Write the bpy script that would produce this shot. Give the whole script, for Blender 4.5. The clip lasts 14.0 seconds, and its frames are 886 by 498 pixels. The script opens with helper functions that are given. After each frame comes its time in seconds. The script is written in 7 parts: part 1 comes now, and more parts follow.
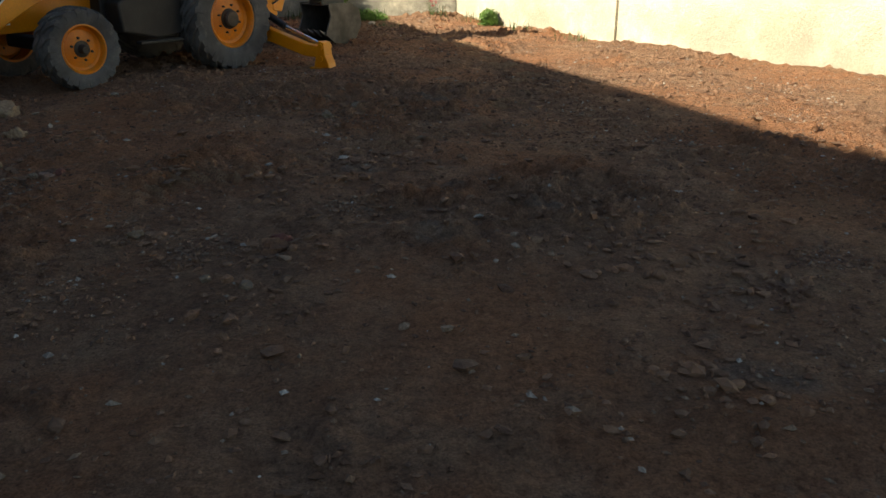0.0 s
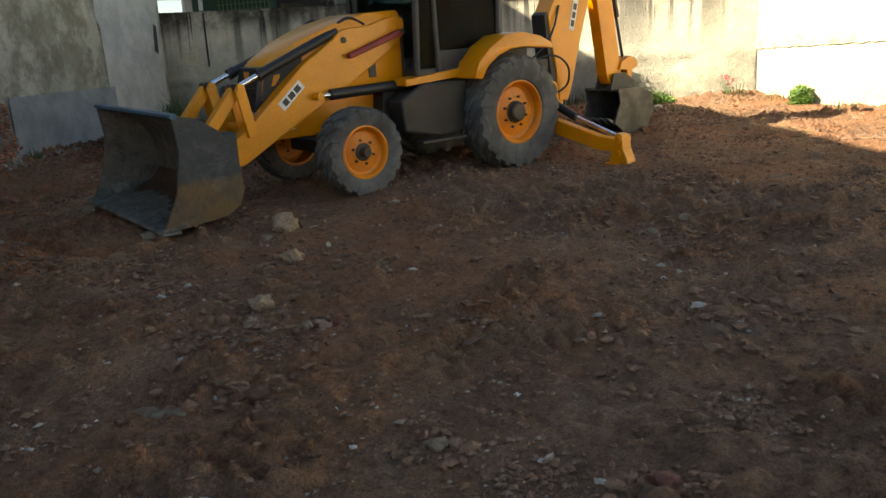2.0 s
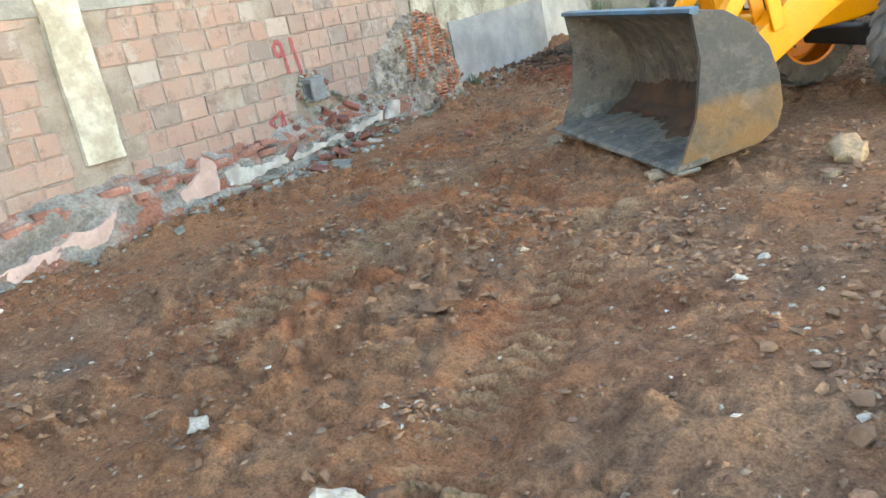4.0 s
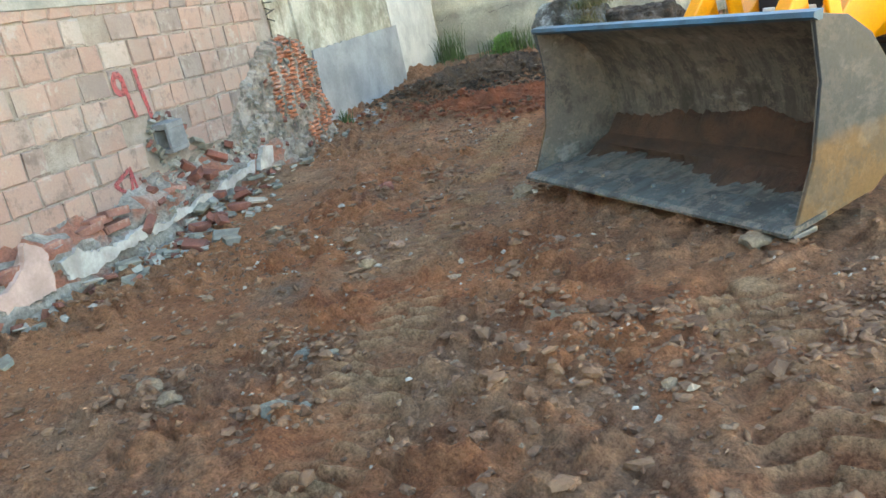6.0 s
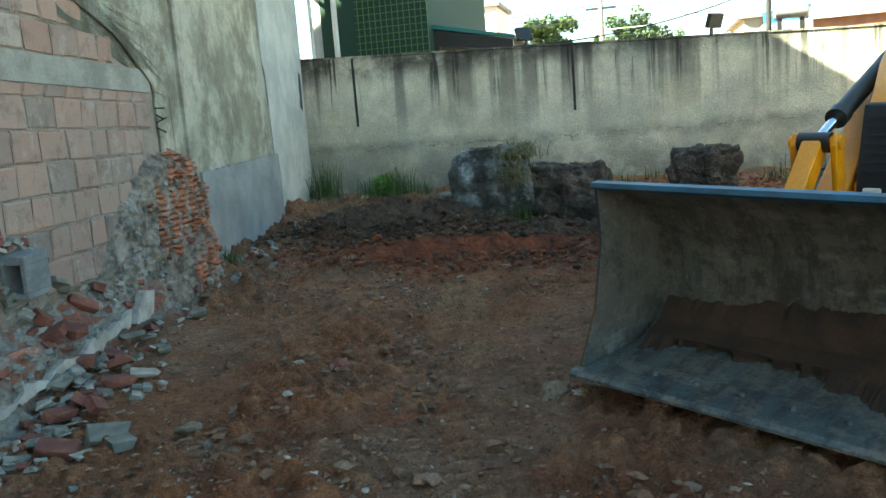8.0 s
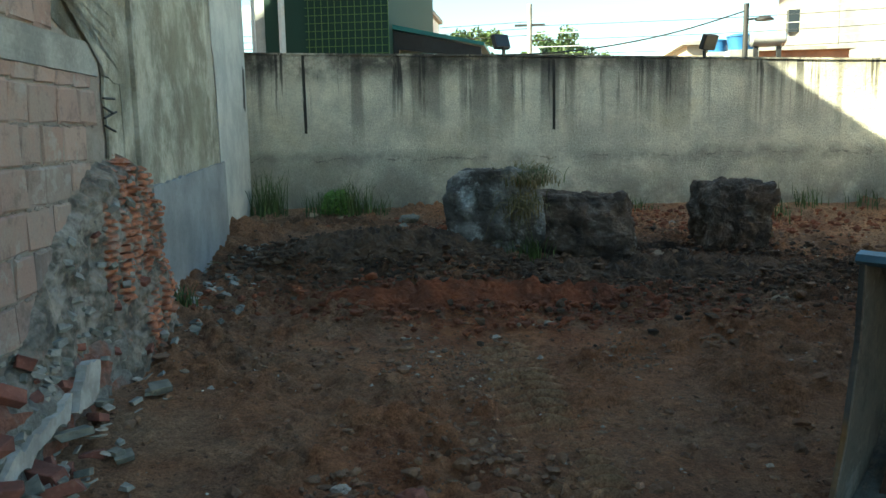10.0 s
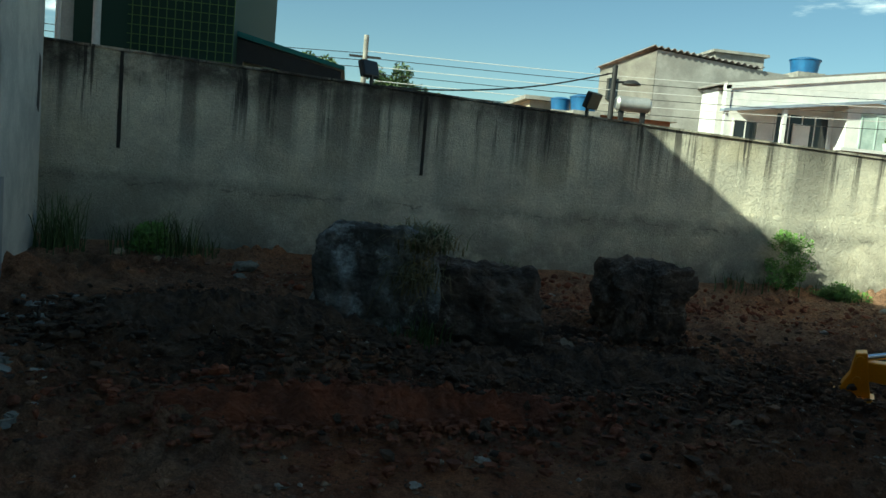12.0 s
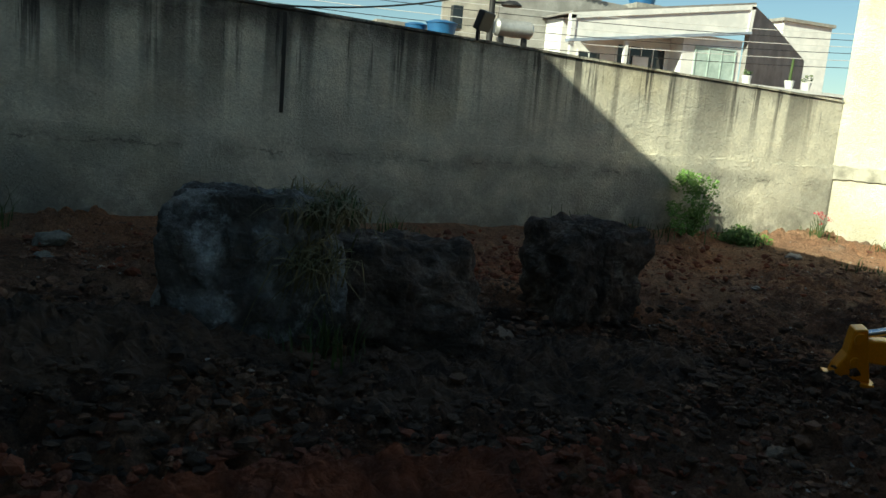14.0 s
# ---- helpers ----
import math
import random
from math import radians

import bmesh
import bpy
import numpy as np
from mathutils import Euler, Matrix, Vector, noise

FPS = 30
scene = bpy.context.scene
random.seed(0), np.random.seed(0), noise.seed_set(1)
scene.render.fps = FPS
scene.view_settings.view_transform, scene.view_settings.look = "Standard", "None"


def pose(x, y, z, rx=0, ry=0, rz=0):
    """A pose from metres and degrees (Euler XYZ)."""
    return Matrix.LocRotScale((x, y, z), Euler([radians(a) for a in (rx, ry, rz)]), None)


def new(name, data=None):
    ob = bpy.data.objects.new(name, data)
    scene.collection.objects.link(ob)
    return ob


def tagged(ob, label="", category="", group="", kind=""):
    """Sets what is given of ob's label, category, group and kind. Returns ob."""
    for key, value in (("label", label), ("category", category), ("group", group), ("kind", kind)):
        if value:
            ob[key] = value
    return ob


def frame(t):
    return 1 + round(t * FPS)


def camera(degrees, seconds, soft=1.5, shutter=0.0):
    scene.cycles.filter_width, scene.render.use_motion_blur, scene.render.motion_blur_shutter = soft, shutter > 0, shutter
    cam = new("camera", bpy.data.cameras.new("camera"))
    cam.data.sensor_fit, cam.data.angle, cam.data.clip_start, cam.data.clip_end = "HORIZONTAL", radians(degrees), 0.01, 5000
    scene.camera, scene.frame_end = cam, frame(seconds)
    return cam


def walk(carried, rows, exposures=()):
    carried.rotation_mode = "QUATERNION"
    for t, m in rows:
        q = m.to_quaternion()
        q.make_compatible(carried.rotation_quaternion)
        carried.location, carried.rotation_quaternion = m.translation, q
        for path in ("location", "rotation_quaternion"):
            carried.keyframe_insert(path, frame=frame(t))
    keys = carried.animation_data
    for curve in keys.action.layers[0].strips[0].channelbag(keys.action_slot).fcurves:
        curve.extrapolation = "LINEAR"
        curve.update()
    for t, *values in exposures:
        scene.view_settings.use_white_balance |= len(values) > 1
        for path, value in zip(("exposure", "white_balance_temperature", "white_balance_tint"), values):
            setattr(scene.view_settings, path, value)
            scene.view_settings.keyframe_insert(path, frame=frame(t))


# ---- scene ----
cam = camera(59.3, 14.0)
METRES, EYE, TILT, LEAN, TURN = 14.864, 1.635, 0.0, 0.0, 0.0
ROWS = [
    (0.0, 0.0, 0.0, 0.0, -0.0, -19.4, 0.0),
    (0.5, -0.0182, 0.0265, -0.0, 8.33, -21.88, 2.97),
    (1.0, -0.0313, 0.0583, 0.0018, 15.56, -19.95, 5.02),
    (1.5, -0.0449, 0.0885, 0.0034, 15.2, -15.48, 4.53),
    (2.0, -0.0598, 0.1165, 0.0033, 17.46, -13.35, 3.26),
    (2.5, -0.0856, 0.1403, 0.0033, 30.14, -13.07, 5.77),
    (3.0, -0.1179, 0.1579, 0.0041, 37.58, -15.54, 10.46),
    (3.5, -0.1506, 0.1748, 0.0005, 44.58, -16.95, 13.6),
    (4.0, -0.1905, 0.1886, 0.0001, 43.98, -16.55, 11.16),
    (6.5, -0.3756, 0.257, 0.0073, 23.62, -16.28, 9.04),
    (7.0, -0.4073, 0.277, 0.0066, 20.76, -13.37, 5.33),
    (7.5, -0.4445, 0.295, 0.0095, 19.05, -10.78, 5.06),
    (8.0, -0.4734, 0.3117, 0.0136, 14.33, -8.96, 4.36),
    (10.5, -0.5897, 0.4378, 0.0217, 4.15, -8.03, -0.35),
    (11.0, -0.6032, 0.4685, 0.0234, 0.58, -6.25, -2.21),
    (11.5, -0.6163, 0.4979, 0.024, -1.11, -5.25, -3.88),
    (12.0, -0.6261, 0.5306, 0.0277, -7.04, -5.75, -5.2),
    (12.5, -0.6286, 0.5653, 0.0292, -12.48, -6.01, -7.35),
    (13.0, -0.6346, 0.5996, 0.028, -17.58, -5.86, -8.25),
    (13.5, -0.6366, 0.6309, 0.0285, -21.51, -6.41, -6.42),
    (14.0, -0.6384, 0.6632, 0.0277, -19.32, -9.57, -4.86),
]

# exposure follows the phone's own metering
EXPO = [(0, 1.1, 7700, 4), (0.3, 1.3, 7600, 5), (0.5, 2.3, 8300, 9), (0.7, 2.8, 8600, 12), (1, 3.45, 8700, 13), (1.2, 3.52, 8800, 12), (1.6, 2.68, 8500, 9), (1.8, 1.98, 8400, 5), (2.3, 2.13, 8400, 4), (2.5, 2.95, 8500, 2), (2.7, 3.32, 8600, 3),
        (3, 3.66, 8500, 1), (3.5, 4.65, 9000, 3), (4.2, 4.65, 9100, 3), (6.5, 4.44, 8500, -3), (7.5, 3.57, 7700, -13), (8.2, 3.31, 7300, -16), (10.3, 2.55, 7400, -14), (10.7, 1.81, 6900, -19), (11, 1.23, 6600, -23), (12.5, 1.07, 6500, -18), (14, 1.01, 6900, -12)]
walk(cam, [(t, pose(0, 0, EYE, TILT, LEAN, TURN) @ pose(METRES * x, METRES * y, METRES * z, 90 + pitch, roll, yaw)) for t, x, y, z, yaw, pitch, roll in ROWS], EXPO)

# ---- daylight ----
SUN_WAY = Vector((1.0, 0.5, -0.80)).normalized()
world = bpy.data.worlds.new("sky")
scene.world = world
world.use_nodes = True
wn = world.node_tree.nodes
sky = wn.new("ShaderNodeTexSky")
sky.sky_type, sky.sun_disc = "NISHITA", False
sky.sun_elevation = math.asin(-SUN_WAY.z)
sky.sun_rotation = math.atan2(-SUN_WAY.x, -SUN_WAY.y)
sky.air_density, sky.dust_density, sky.ozone_density = 1.0, 0.3, 3.0
wl = world.node_tree.links
cloud_at = wn.new("ShaderNodeMapping")
cloud_at.inputs["Scale"].default_value = (2.2, 2.2, 9.0)
wl.new(wn.new("ShaderNodeTexCoord").outputs["Generated"], cloud_at.inputs[0])
cloud = wn.new("ShaderNodeTexNoise")
cloud.inputs["Scale"].default_value, cloud.inputs["Detail"].default_value, cloud.inputs["Roughness"].default_value = 1.7, 8, 0.55
wl.new(cloud_at.outputs[0], cloud.inputs["Vector"])
puff = wn.new("ShaderNodeMapRange")
puff.interpolation_type = "SMOOTHSTEP"
puff.inputs[1].default_value, puff.inputs[2].default_value, puff.inputs[4].default_value = 0.60, 0.73, 0.85
wl.new(cloud.outputs["Fac"], puff.inputs[0])
mix = wn.new("ShaderNodeMix")
mix.data_type = "RGBA"
mix.inputs[7].default_value = (20.0, 20.0, 20.0, 1)
wl.new(puff.outputs[0], mix.inputs[0])
wl.new(sky.outputs[0], mix.inputs[6])
wl.new(mix.outputs[2], wn["Background"].inputs[0])
wn["Background"].inputs[1].default_value = 0.054
sun = new("sun", bpy.data.lights.new("sun", "SUN"))
sun.data.energy, sun.data.angle, sun.data.color = 5.0, radians(0.55), (1.0, 0.93, 0.82)
sun.rotation_euler = SUN_WAY.to_track_quat("-Z", "Y").to_euler()


# ---- materials ----
def shader(name):
    m = bpy.data.materials.new(name)
    m.use_nodes = True
    return m, m.node_tree, m.node_tree.nodes["Principled BSDF"]


def nod(tree, kind, **inputs):
    n = tree.nodes.new(kind)
    for key, value in inputs.items():
        n.inputs[key.replace("_", " ")].default_value = value
    return n


def noise_of(tree, scale, detail=5, rough=0.6, coord=None, stretch=None):
    t = nod(tree, "ShaderNodeTexNoise", Scale=scale, Detail=detail, Roughness=rough)
    src = coord
    if src is None:
        src = tree.nodes.new("ShaderNodeTexCoord").outputs["Object"]
    if stretch:
        mp = tree.nodes.new("ShaderNodeMapping")
        mp.inputs["Scale"].default_value = stretch
        tree.links.new(src, mp.inputs[0])
        src = mp.outputs[0]
    tree.links.new(src, t.inputs["Vector"])
    return t.outputs["Fac"]


def ramp(tree, fac, stops):
    r = tree.nodes.new("ShaderNodeValToRGB")
    els = r.color_ramp.elements
    while len(els) < len(stops):
        els.new(0.5)
    for e, (p, c) in zip(els, stops):
        e.position = p
        e.color = (*c, 1) if len(c) == 3 else c
    tree.links.new(fac, r.inputs[0])
    return r.outputs[0]


def mixc(tree, fac, a, b, mode="MIX"):
    m = tree.nodes.new("ShaderNodeMix")
    m.data_type, m.blend_type = "RGBA", mode
    for sock, val in ((m.inputs[0], fac), (m.inputs[6], a), (m.inputs[7], b)):
        if hasattr(val, "is_output"):
            tree.links.new(val, sock)
        elif isinstance(val, (int, float)):
            sock.default_value = val
        else:
            sock.default_value = (*val, 1)
    return m.outputs[2]


def step(tree, fac, lo, hi):
    m = tree.nodes.new("ShaderNodeMapRange")
    m.interpolation_type = "SMOOTHSTEP"
    m.inputs[1].default_value, m.inputs[2].default_value = lo, hi
    tree.links.new(fac, m.inputs[0])
    return m.outputs[0]


def times(tree, a, b):
    m = tree.nodes.new("ShaderNodeMath")
    m.operation = "MULTIPLY"
    for sock, val in zip(m.inputs, (a, b)):
        if hasattr(val, "is_output"):
            tree.links.new(val, sock)
        else:
            sock.default_value = val
    return m.outputs[0]


def bump(tree, bsdf, height, strength=0.4, distance=0.02):
    b = nod(tree, "ShaderNodeBump", Strength=strength, Distance=distance)
    tree.links.new(height, b.inputs["Height"])
    tree.links.new(b.outputs[0], bsdf.inputs["Normal"])


def surface(name, base, dark, scale=3.0, fine=40.0, rough=0.85, metal=0.0, relief=0.3, depth=0.01, dust=None, dust_amount=0.5, per_object=0.0, spread=(0.35, 0.65)):
    """A two-scale surface: patches of base and dark, fine grain, optional dust in patches."""
    m, tr, b = shader(name)
    col = mixc(tr, step(tr, noise_of(tr, scale), *spread), dark, base)
    fine_n = noise_of(tr, fine, 6, 0.7)
    col = mixc(tr, 0.5, col, ramp(tr, fine_n, [(0.25, tuple(0.45 for _ in range(3))), (0.75, (1, 1, 1))]), "MULTIPLY")
    if dust:
        col = mixc(tr, times(tr, step(tr, noise_of(tr, scale * 2.3, 8, 0.7), 0.5, 0.75), dust_amount), col, dust)
    if per_object:
        oi = tr.nodes.new("ShaderNodeObjectInfo")
        h = nod(tr, "ShaderNodeHueSaturation")
        mr = tr.nodes.new("ShaderNodeMapRange")
        mr.inputs[3].default_value, mr.inputs[4].default_value = 1 - per_object, 1 + per_object
        tr.links.new(oi.outputs["Random"], mr.inputs[0])
        tr.links.new(mr.outputs[0], h.inputs["Value"])
        tr.links.new(col, h.inputs["Color"])
        col = h.outputs[0]
    tr.links.new(col, b.inputs["Base Color"])
    b.inputs["Roughness"].default_value, b.inputs["Metallic"].default_value = rough, metal
    if relief:
        bump(tr, b, fine_n, relief, depth)
    return m


def plain(name, color, rough=0.5, metal=0.0):
    m, tr, b = shader(name)
    b.inputs["Base Color"].default_value = (*color, 1)
    b.inputs["Roughness"].default_value, b.inputs["Metallic"].default_value = rough, metal
    return m


def streaked_wall(name, base, dark, stain, top=3.1, bottom=0.6, streak=0.9, damp=0.8, yellow=(0.55, 0.48, 0.32), spread=(0.41, 0.60), size=0.9, crack=None):
    """Weathered render: black run-off from the top, damp band at the foot, yellowish patches."""
    m, tr, b = shader(name)
    geo = tr.nodes.new("ShaderNodeNewGeometry").outputs["Position"]
    sep = tr.nodes.new("ShaderNodeSeparateXYZ")
    tr.links.new(geo, sep.inputs[0])
    z = sep.outputs["Z"]
    col = mixc(tr, step(tr, noise_of(tr, size, 9, 0.7, geo), *spread), dark, base)
    col = mixc(tr, times(tr, step(tr, noise_of(tr, 0.55, 5, 0.6, geo), 0.5, 0.7), 0.55), col, yellow)
    patch = step(tr, noise_of(tr, 0.42, 9, 0.72, geo), 0.40, 0.62)
    col = mixc(tr, times(tr, times(tr, patch, step(tr, z, top - 1.3, bottom + 0.9)), damp * 0.75), col, tuple(c * 0.50 for c in dark))
    runs = noise_of(tr, 1.0, 4, 0.6, geo, (1.7, 1.7, 0.06))
    runs2 = noise_of(tr, 1.0, 5, 0.7, geo, (5.2, 5.2, 0.22))
    runs3 = noise_of(tr, 1.0, 5, 0.7, geo, (13.0, 13.0, 0.5))
    grow, high = step(tr, z, bottom + 0.7, top), step(tr, z, top - 1.15, top - 0.1)
    col = mixc(tr, times(tr, times(tr, step(tr, runs, 0.50, 0.60), grow), streak * 0.8), col, stain)
    col = mixc(tr, times(tr, times(tr, step(tr, runs2, 0.55, 0.62), high), streak), col, stain)
    col = mixc(tr, times(tr, times(tr, step(tr, runs3, 0.60, 0.68), high), streak), col, stain)
    rim = step(tr, z, top - 0.42, top + 0.06)
    col = mixc(tr, times(tr, times(tr, step(tr, noise_of(tr, 1.6, 6, 0.7, geo), 0.30, 0.6), rim), streak), col, tuple(c * 0.6 for c in stain))
    wet = step(tr, z, bottom + 0.95, bottom + 0.15)
    col = mixc(tr, times(tr, times(tr, step(tr, noise_of(tr, 2.2, 7, 0.7, geo), 0.3, 0.6), wet), damp), col, tuple(c * 0.45 for c in dark))
    if crack:
        warp = tr.nodes.new("ShaderNodeMath")
        warp.operation = "MULTIPLY_ADD"
        warp.inputs[1].default_value = 0.60
        tr.links.new(noise_of(tr, 1.3, 9, 0.72, geo), warp.inputs[0])
        tr.links.new(z, warp.inputs[2])
        off = tr.nodes.new("ShaderNodeMath")
        off.operation = "SUBTRACT"
        off.inputs[1].default_value = crack + 0.30
        tr.links.new(warp.outputs[0], off.inputs[0])
        gap = tr.nodes.new("ShaderNodeMath")
        gap.operation = "ABSOLUTE"
        tr.links.new(off.outputs[0], gap.inputs[0])
        col = mixc(tr, times(tr, times(tr, step(tr, gap.outputs[0], 0.20, 0.0), step(tr, noise_of(tr, 1.9, 8, 0.72, geo), 0.42, 0.60)), 0.6), col, tuple(c * 0.45 for c in dark))
        col = mixc(tr, times(tr, times(tr, step(tr, gap.outputs[0], 0.013, 0.002), step(tr, noise_of(tr, 1.7, 8, 0.75, geo), 0.50, 0.58)), 0.6), col, stain)
    fine = noise_of(tr, 28, 8, 0.75, geo)
    col = mixc(tr, 0.5, col, ramp(tr, fine, [(0.3, (0.5, 0.5, 0.5)), (0.7, (1.15, 1.15, 1.15))]), "MULTIPLY")
    tr.links.new(col, b.inputs["Base Color"])
    b.inputs["Roughness"].default_value = 0.93
    pits = tr.nodes.new("ShaderNodeMath")
    tr.links.new(fine, pits.inputs[0])
    tr.links.new(noise_of(tr, 8, 6, 0.7, geo), pits.inputs[1])
    bump(tr, b, pits.outputs[0], 0.9, 0.03)
    return m


def soil():
    m, tr, b = shader("red_soil")
    geo = tr.nodes.new("ShaderNodeNewGeometry").outputs["Position"]
    big, mid, fine = noise_of(tr, 0.45, 6, 0.6, geo), noise_of(tr, 2.6, 8, 0.65, geo), noise_of(tr, 22, 10, 0.75, geo)
    col = mixc(tr, step(tr, mid, 0.36, 0.66), (0.245, 0.138, 0.089), (0.36, 0.220, 0.142))
    col = mixc(tr, times(tr, step(tr, big, 0.45, 0.58), 0.75), col, (0.36, 0.168, 0.088))
    col = mixc(tr, times(tr, step(tr, noise_of(tr, 0.6, 7, 0.65, geo), 0.55, 0.66), 0.4), col, (0.17, 0.108, 0.070))
    col = mixc(tr, times(tr, step(tr, noise_of(tr, 1.4, 9, 0.75, geo), 0.55, 0.70), 0.4), col, (0.16, 0.092, 0.056))
    col = mixc(tr, times(tr, step(tr, noise_of(tr, 0.8, 7, 0.7, geo), 0.56, 0.72), 0.7), col, (0.27, 0.195, 0.13))
    col = mixc(tr, times(tr, step(tr, noise_of(tr, 4.3, 8, 0.7, geo), 0.60, 0.74), 0.6), col, (0.36, 0.26, 0.17))
    damp = times(tr, step(tr, noise_of(tr, 1.1, 5, 0.55, geo), 0.60, 0.68), step(tr, noise_of(tr, 0.27, 3, 0.5, geo), 0.46, 0.56))
    col = mixc(tr, times(tr, damp, 0.75), col, (0.20, 0.165, 0.140))
    lane = tr.nodes.new("ShaderNodeAttribute")
    lane.attribute_name = "lane"
    col = mixc(tr, times(tr, lane.outputs["Fac"], 0.3), col, (0.42, 0.185, 0.090))
    red = tr.nodes.new("ShaderNodeAttribute")
    red.attribute_name = "clay"
    col = mixc(tr, times(tr, red.outputs["Fac"], step(tr, noise_of(tr, 0.9, 7, 0.65, geo), 0.36, 0.60)), col, mixc(tr, step(tr, mid, 0.40, 0.62), (0.29, 0.106, 0.053), (0.45, 0.190, 0.093)))
    # darker soil colour at the heaps and over the ground beyond them
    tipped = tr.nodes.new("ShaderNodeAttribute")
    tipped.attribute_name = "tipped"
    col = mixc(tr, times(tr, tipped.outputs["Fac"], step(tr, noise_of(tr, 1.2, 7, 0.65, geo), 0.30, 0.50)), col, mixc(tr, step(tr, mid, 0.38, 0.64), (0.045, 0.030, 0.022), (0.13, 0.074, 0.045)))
    # cleat tops paled in the colour, standing in for light on the ridges
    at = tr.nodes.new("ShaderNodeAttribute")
    at.attribute_name = "lightened"
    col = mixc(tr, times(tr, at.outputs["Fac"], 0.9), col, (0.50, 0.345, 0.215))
    speck = nod(tr, "ShaderNodeTexVoronoi", Scale=34.0)
    tr.links.new(geo, speck.inputs["Vector"])
    keep = step(tr, noise_of(tr, 9, 4, 0.6, geo), 0.58, 0.66)
    col = mixc(tr, times(tr, step(tr, speck.outputs["Distance"], 0.26, 0.12), keep), col, (0.38, 0.27, 0.19))
    col = mixc(tr, 0.9, col, ramp(tr, fine, [(0.30, (0.42, 0.40, 0.38)), (0.50, (1.0, 1.0, 1.0)), (0.70, (1.45, 1.42, 1.38))]), "MULTIPLY")
    clump = noise_of(tr, 10, 7, 0.72, geo)
    col = mixc(tr, 0.3, col, ramp(tr, clump, [(0.36, (0.50, 0.48, 0.47)), (0.48, (1.0, 1.0, 1.0)), (0.64, (1.35, 1.32, 1.28))]), "MULTIPLY")
    grit = noise_of(tr, 75, 6, 0.8, geo)
    col = mixc(tr, 0.85, col, ramp(tr, grit, [(0.34, (0.42, 0.40, 0.39)), (0.52, (1.05, 1.05, 1.05)), (0.68, (1.5, 1.46, 1.40))]), "MULTIPLY")
    tr.links.new(col, b.inputs["Base Color"])
    b.inputs["Roughness"].default_value = 0.95
    b.inputs["Specular IOR Level"].default_value = 0.25
    both = tr.nodes.new("ShaderNodeMath")
    tr.links.new(fine, both.inputs[0])
    tr.links.new(times(tr, mid, 1.5), both.inputs[1])
    bump(tr, b, both.outputs[0], 1.0, 0.085)
    return m


SOIL = soil()
BACK_RENDER = streaked_wall("weathered_render", (0.79, 0.745, 0.61), (0.46, 0.445, 0.385), (0.045, 0.043, 0.042), 3.05, 0.62, spread=(0.34, 0.70), crack=1.52)
CREAM_RENDER = streaked_wall("cream_render", (0.80, 0.76, 0.62), (0.66, 0.62, 0.50), (0.16, 0.15, 0.13), 5.4, 0.55, 0.25, 0.5, (0.74, 0.68, 0.48))
OLD_PLASTER = streaked_wall("old_mossy_plaster", (0.59, 0.57, 0.485), (0.27, 0.25, 0.19), (0.11, 0.11, 0.095), 5.5, 0.5, 0.6, 0.6, (0.50, 0.50, 0.39), (0.41, 0.61), 1.3)
PALE_PLASTER = surface("pale_plaster", (0.55, 0.56, 0.54), (0.40, 0.41, 0.41), 1.6, 30)
GREY_PLASTER = surface("grey_plinth_plaster", (0.33, 0.35, 0.37), (0.22, 0.235, 0.25), 1.4, 26)
MORTAR = surface("old_mortar", (0.36, 0.31, 0.27), (0.26, 0.215, 0.18), 4, 45, relief=0.8, depth=0.02)
CONCRETE = surface("grey_concrete", (0.36, 0.35, 0.32), (0.23, 0.225, 0.21), 2.5, 40, relief=0.5)


# ---- mesh helpers ----
def mesh_of(name, bm, material, smooth=False):
    bmesh.ops.recalc_face_normals(bm, faces=bm.faces)
    me = bpy.data.meshes.new(name)
    bm.to_mesh(me)
    bm.free()
    if smooth:
        me.polygons.foreach_set("use_smooth", [True] * len(me.polygons))
        me.set_sharp_from_angle(angle=radians(38))
    me.materials.append(material)
    return me


def thing(name, bm, material, label="", category="", group="", kind="", smooth=False, at=None):
    ob = new(name, mesh_of(name, bm, material, smooth))
    if at is not None:
        ob.matrix_world = at
    return tagged(ob, label, category, group, kind)


def base(name, m, label="", category="", group="", kind=""):
    ob = new(name)
    ob.matrix_world = m
    ob.empty_display_size = 0.2
    return tagged(ob, label, category, group, kind)


def part(name, bm, material, parent, label="", smooth=False, at=None):
    ob = new(name, mesh_of(name, bm, material, smooth))
    ob.parent = parent
    if at is not None:
        ob.matrix_basis = at
    if label:
        ob["label"] = label
    return ob


def box(bm, lo, hi, turn=None):
    lo, hi = Vector(lo), Vector(hi)
    r = bmesh.ops.create_cube(bm, size=1.0)["verts"]
    m = Matrix.Translation((lo + hi) / 2) @ Matrix.Diagonal((*(hi - lo), 1))
    if turn is not None:
        m = turn @ m
    bmesh.ops.transform(bm, matrix=m, verts=r)
    return r


def prism(bm, pts, y0, y1):
    """A profile in x and z, carried from y0 to y1."""
    a = [bm.verts.new((x, y0, z)) for x, z in pts]
    b = [bm.verts.new((x, y1, z)) for x, z in pts]
    bm.faces.new(a)
    bm.faces.new(b[::-1])
    n = len(pts)
    for i in range(n):
        bm.faces.new((a[i], b[i], b[(i + 1) % n], a[(i + 1) % n]))
    return a + b


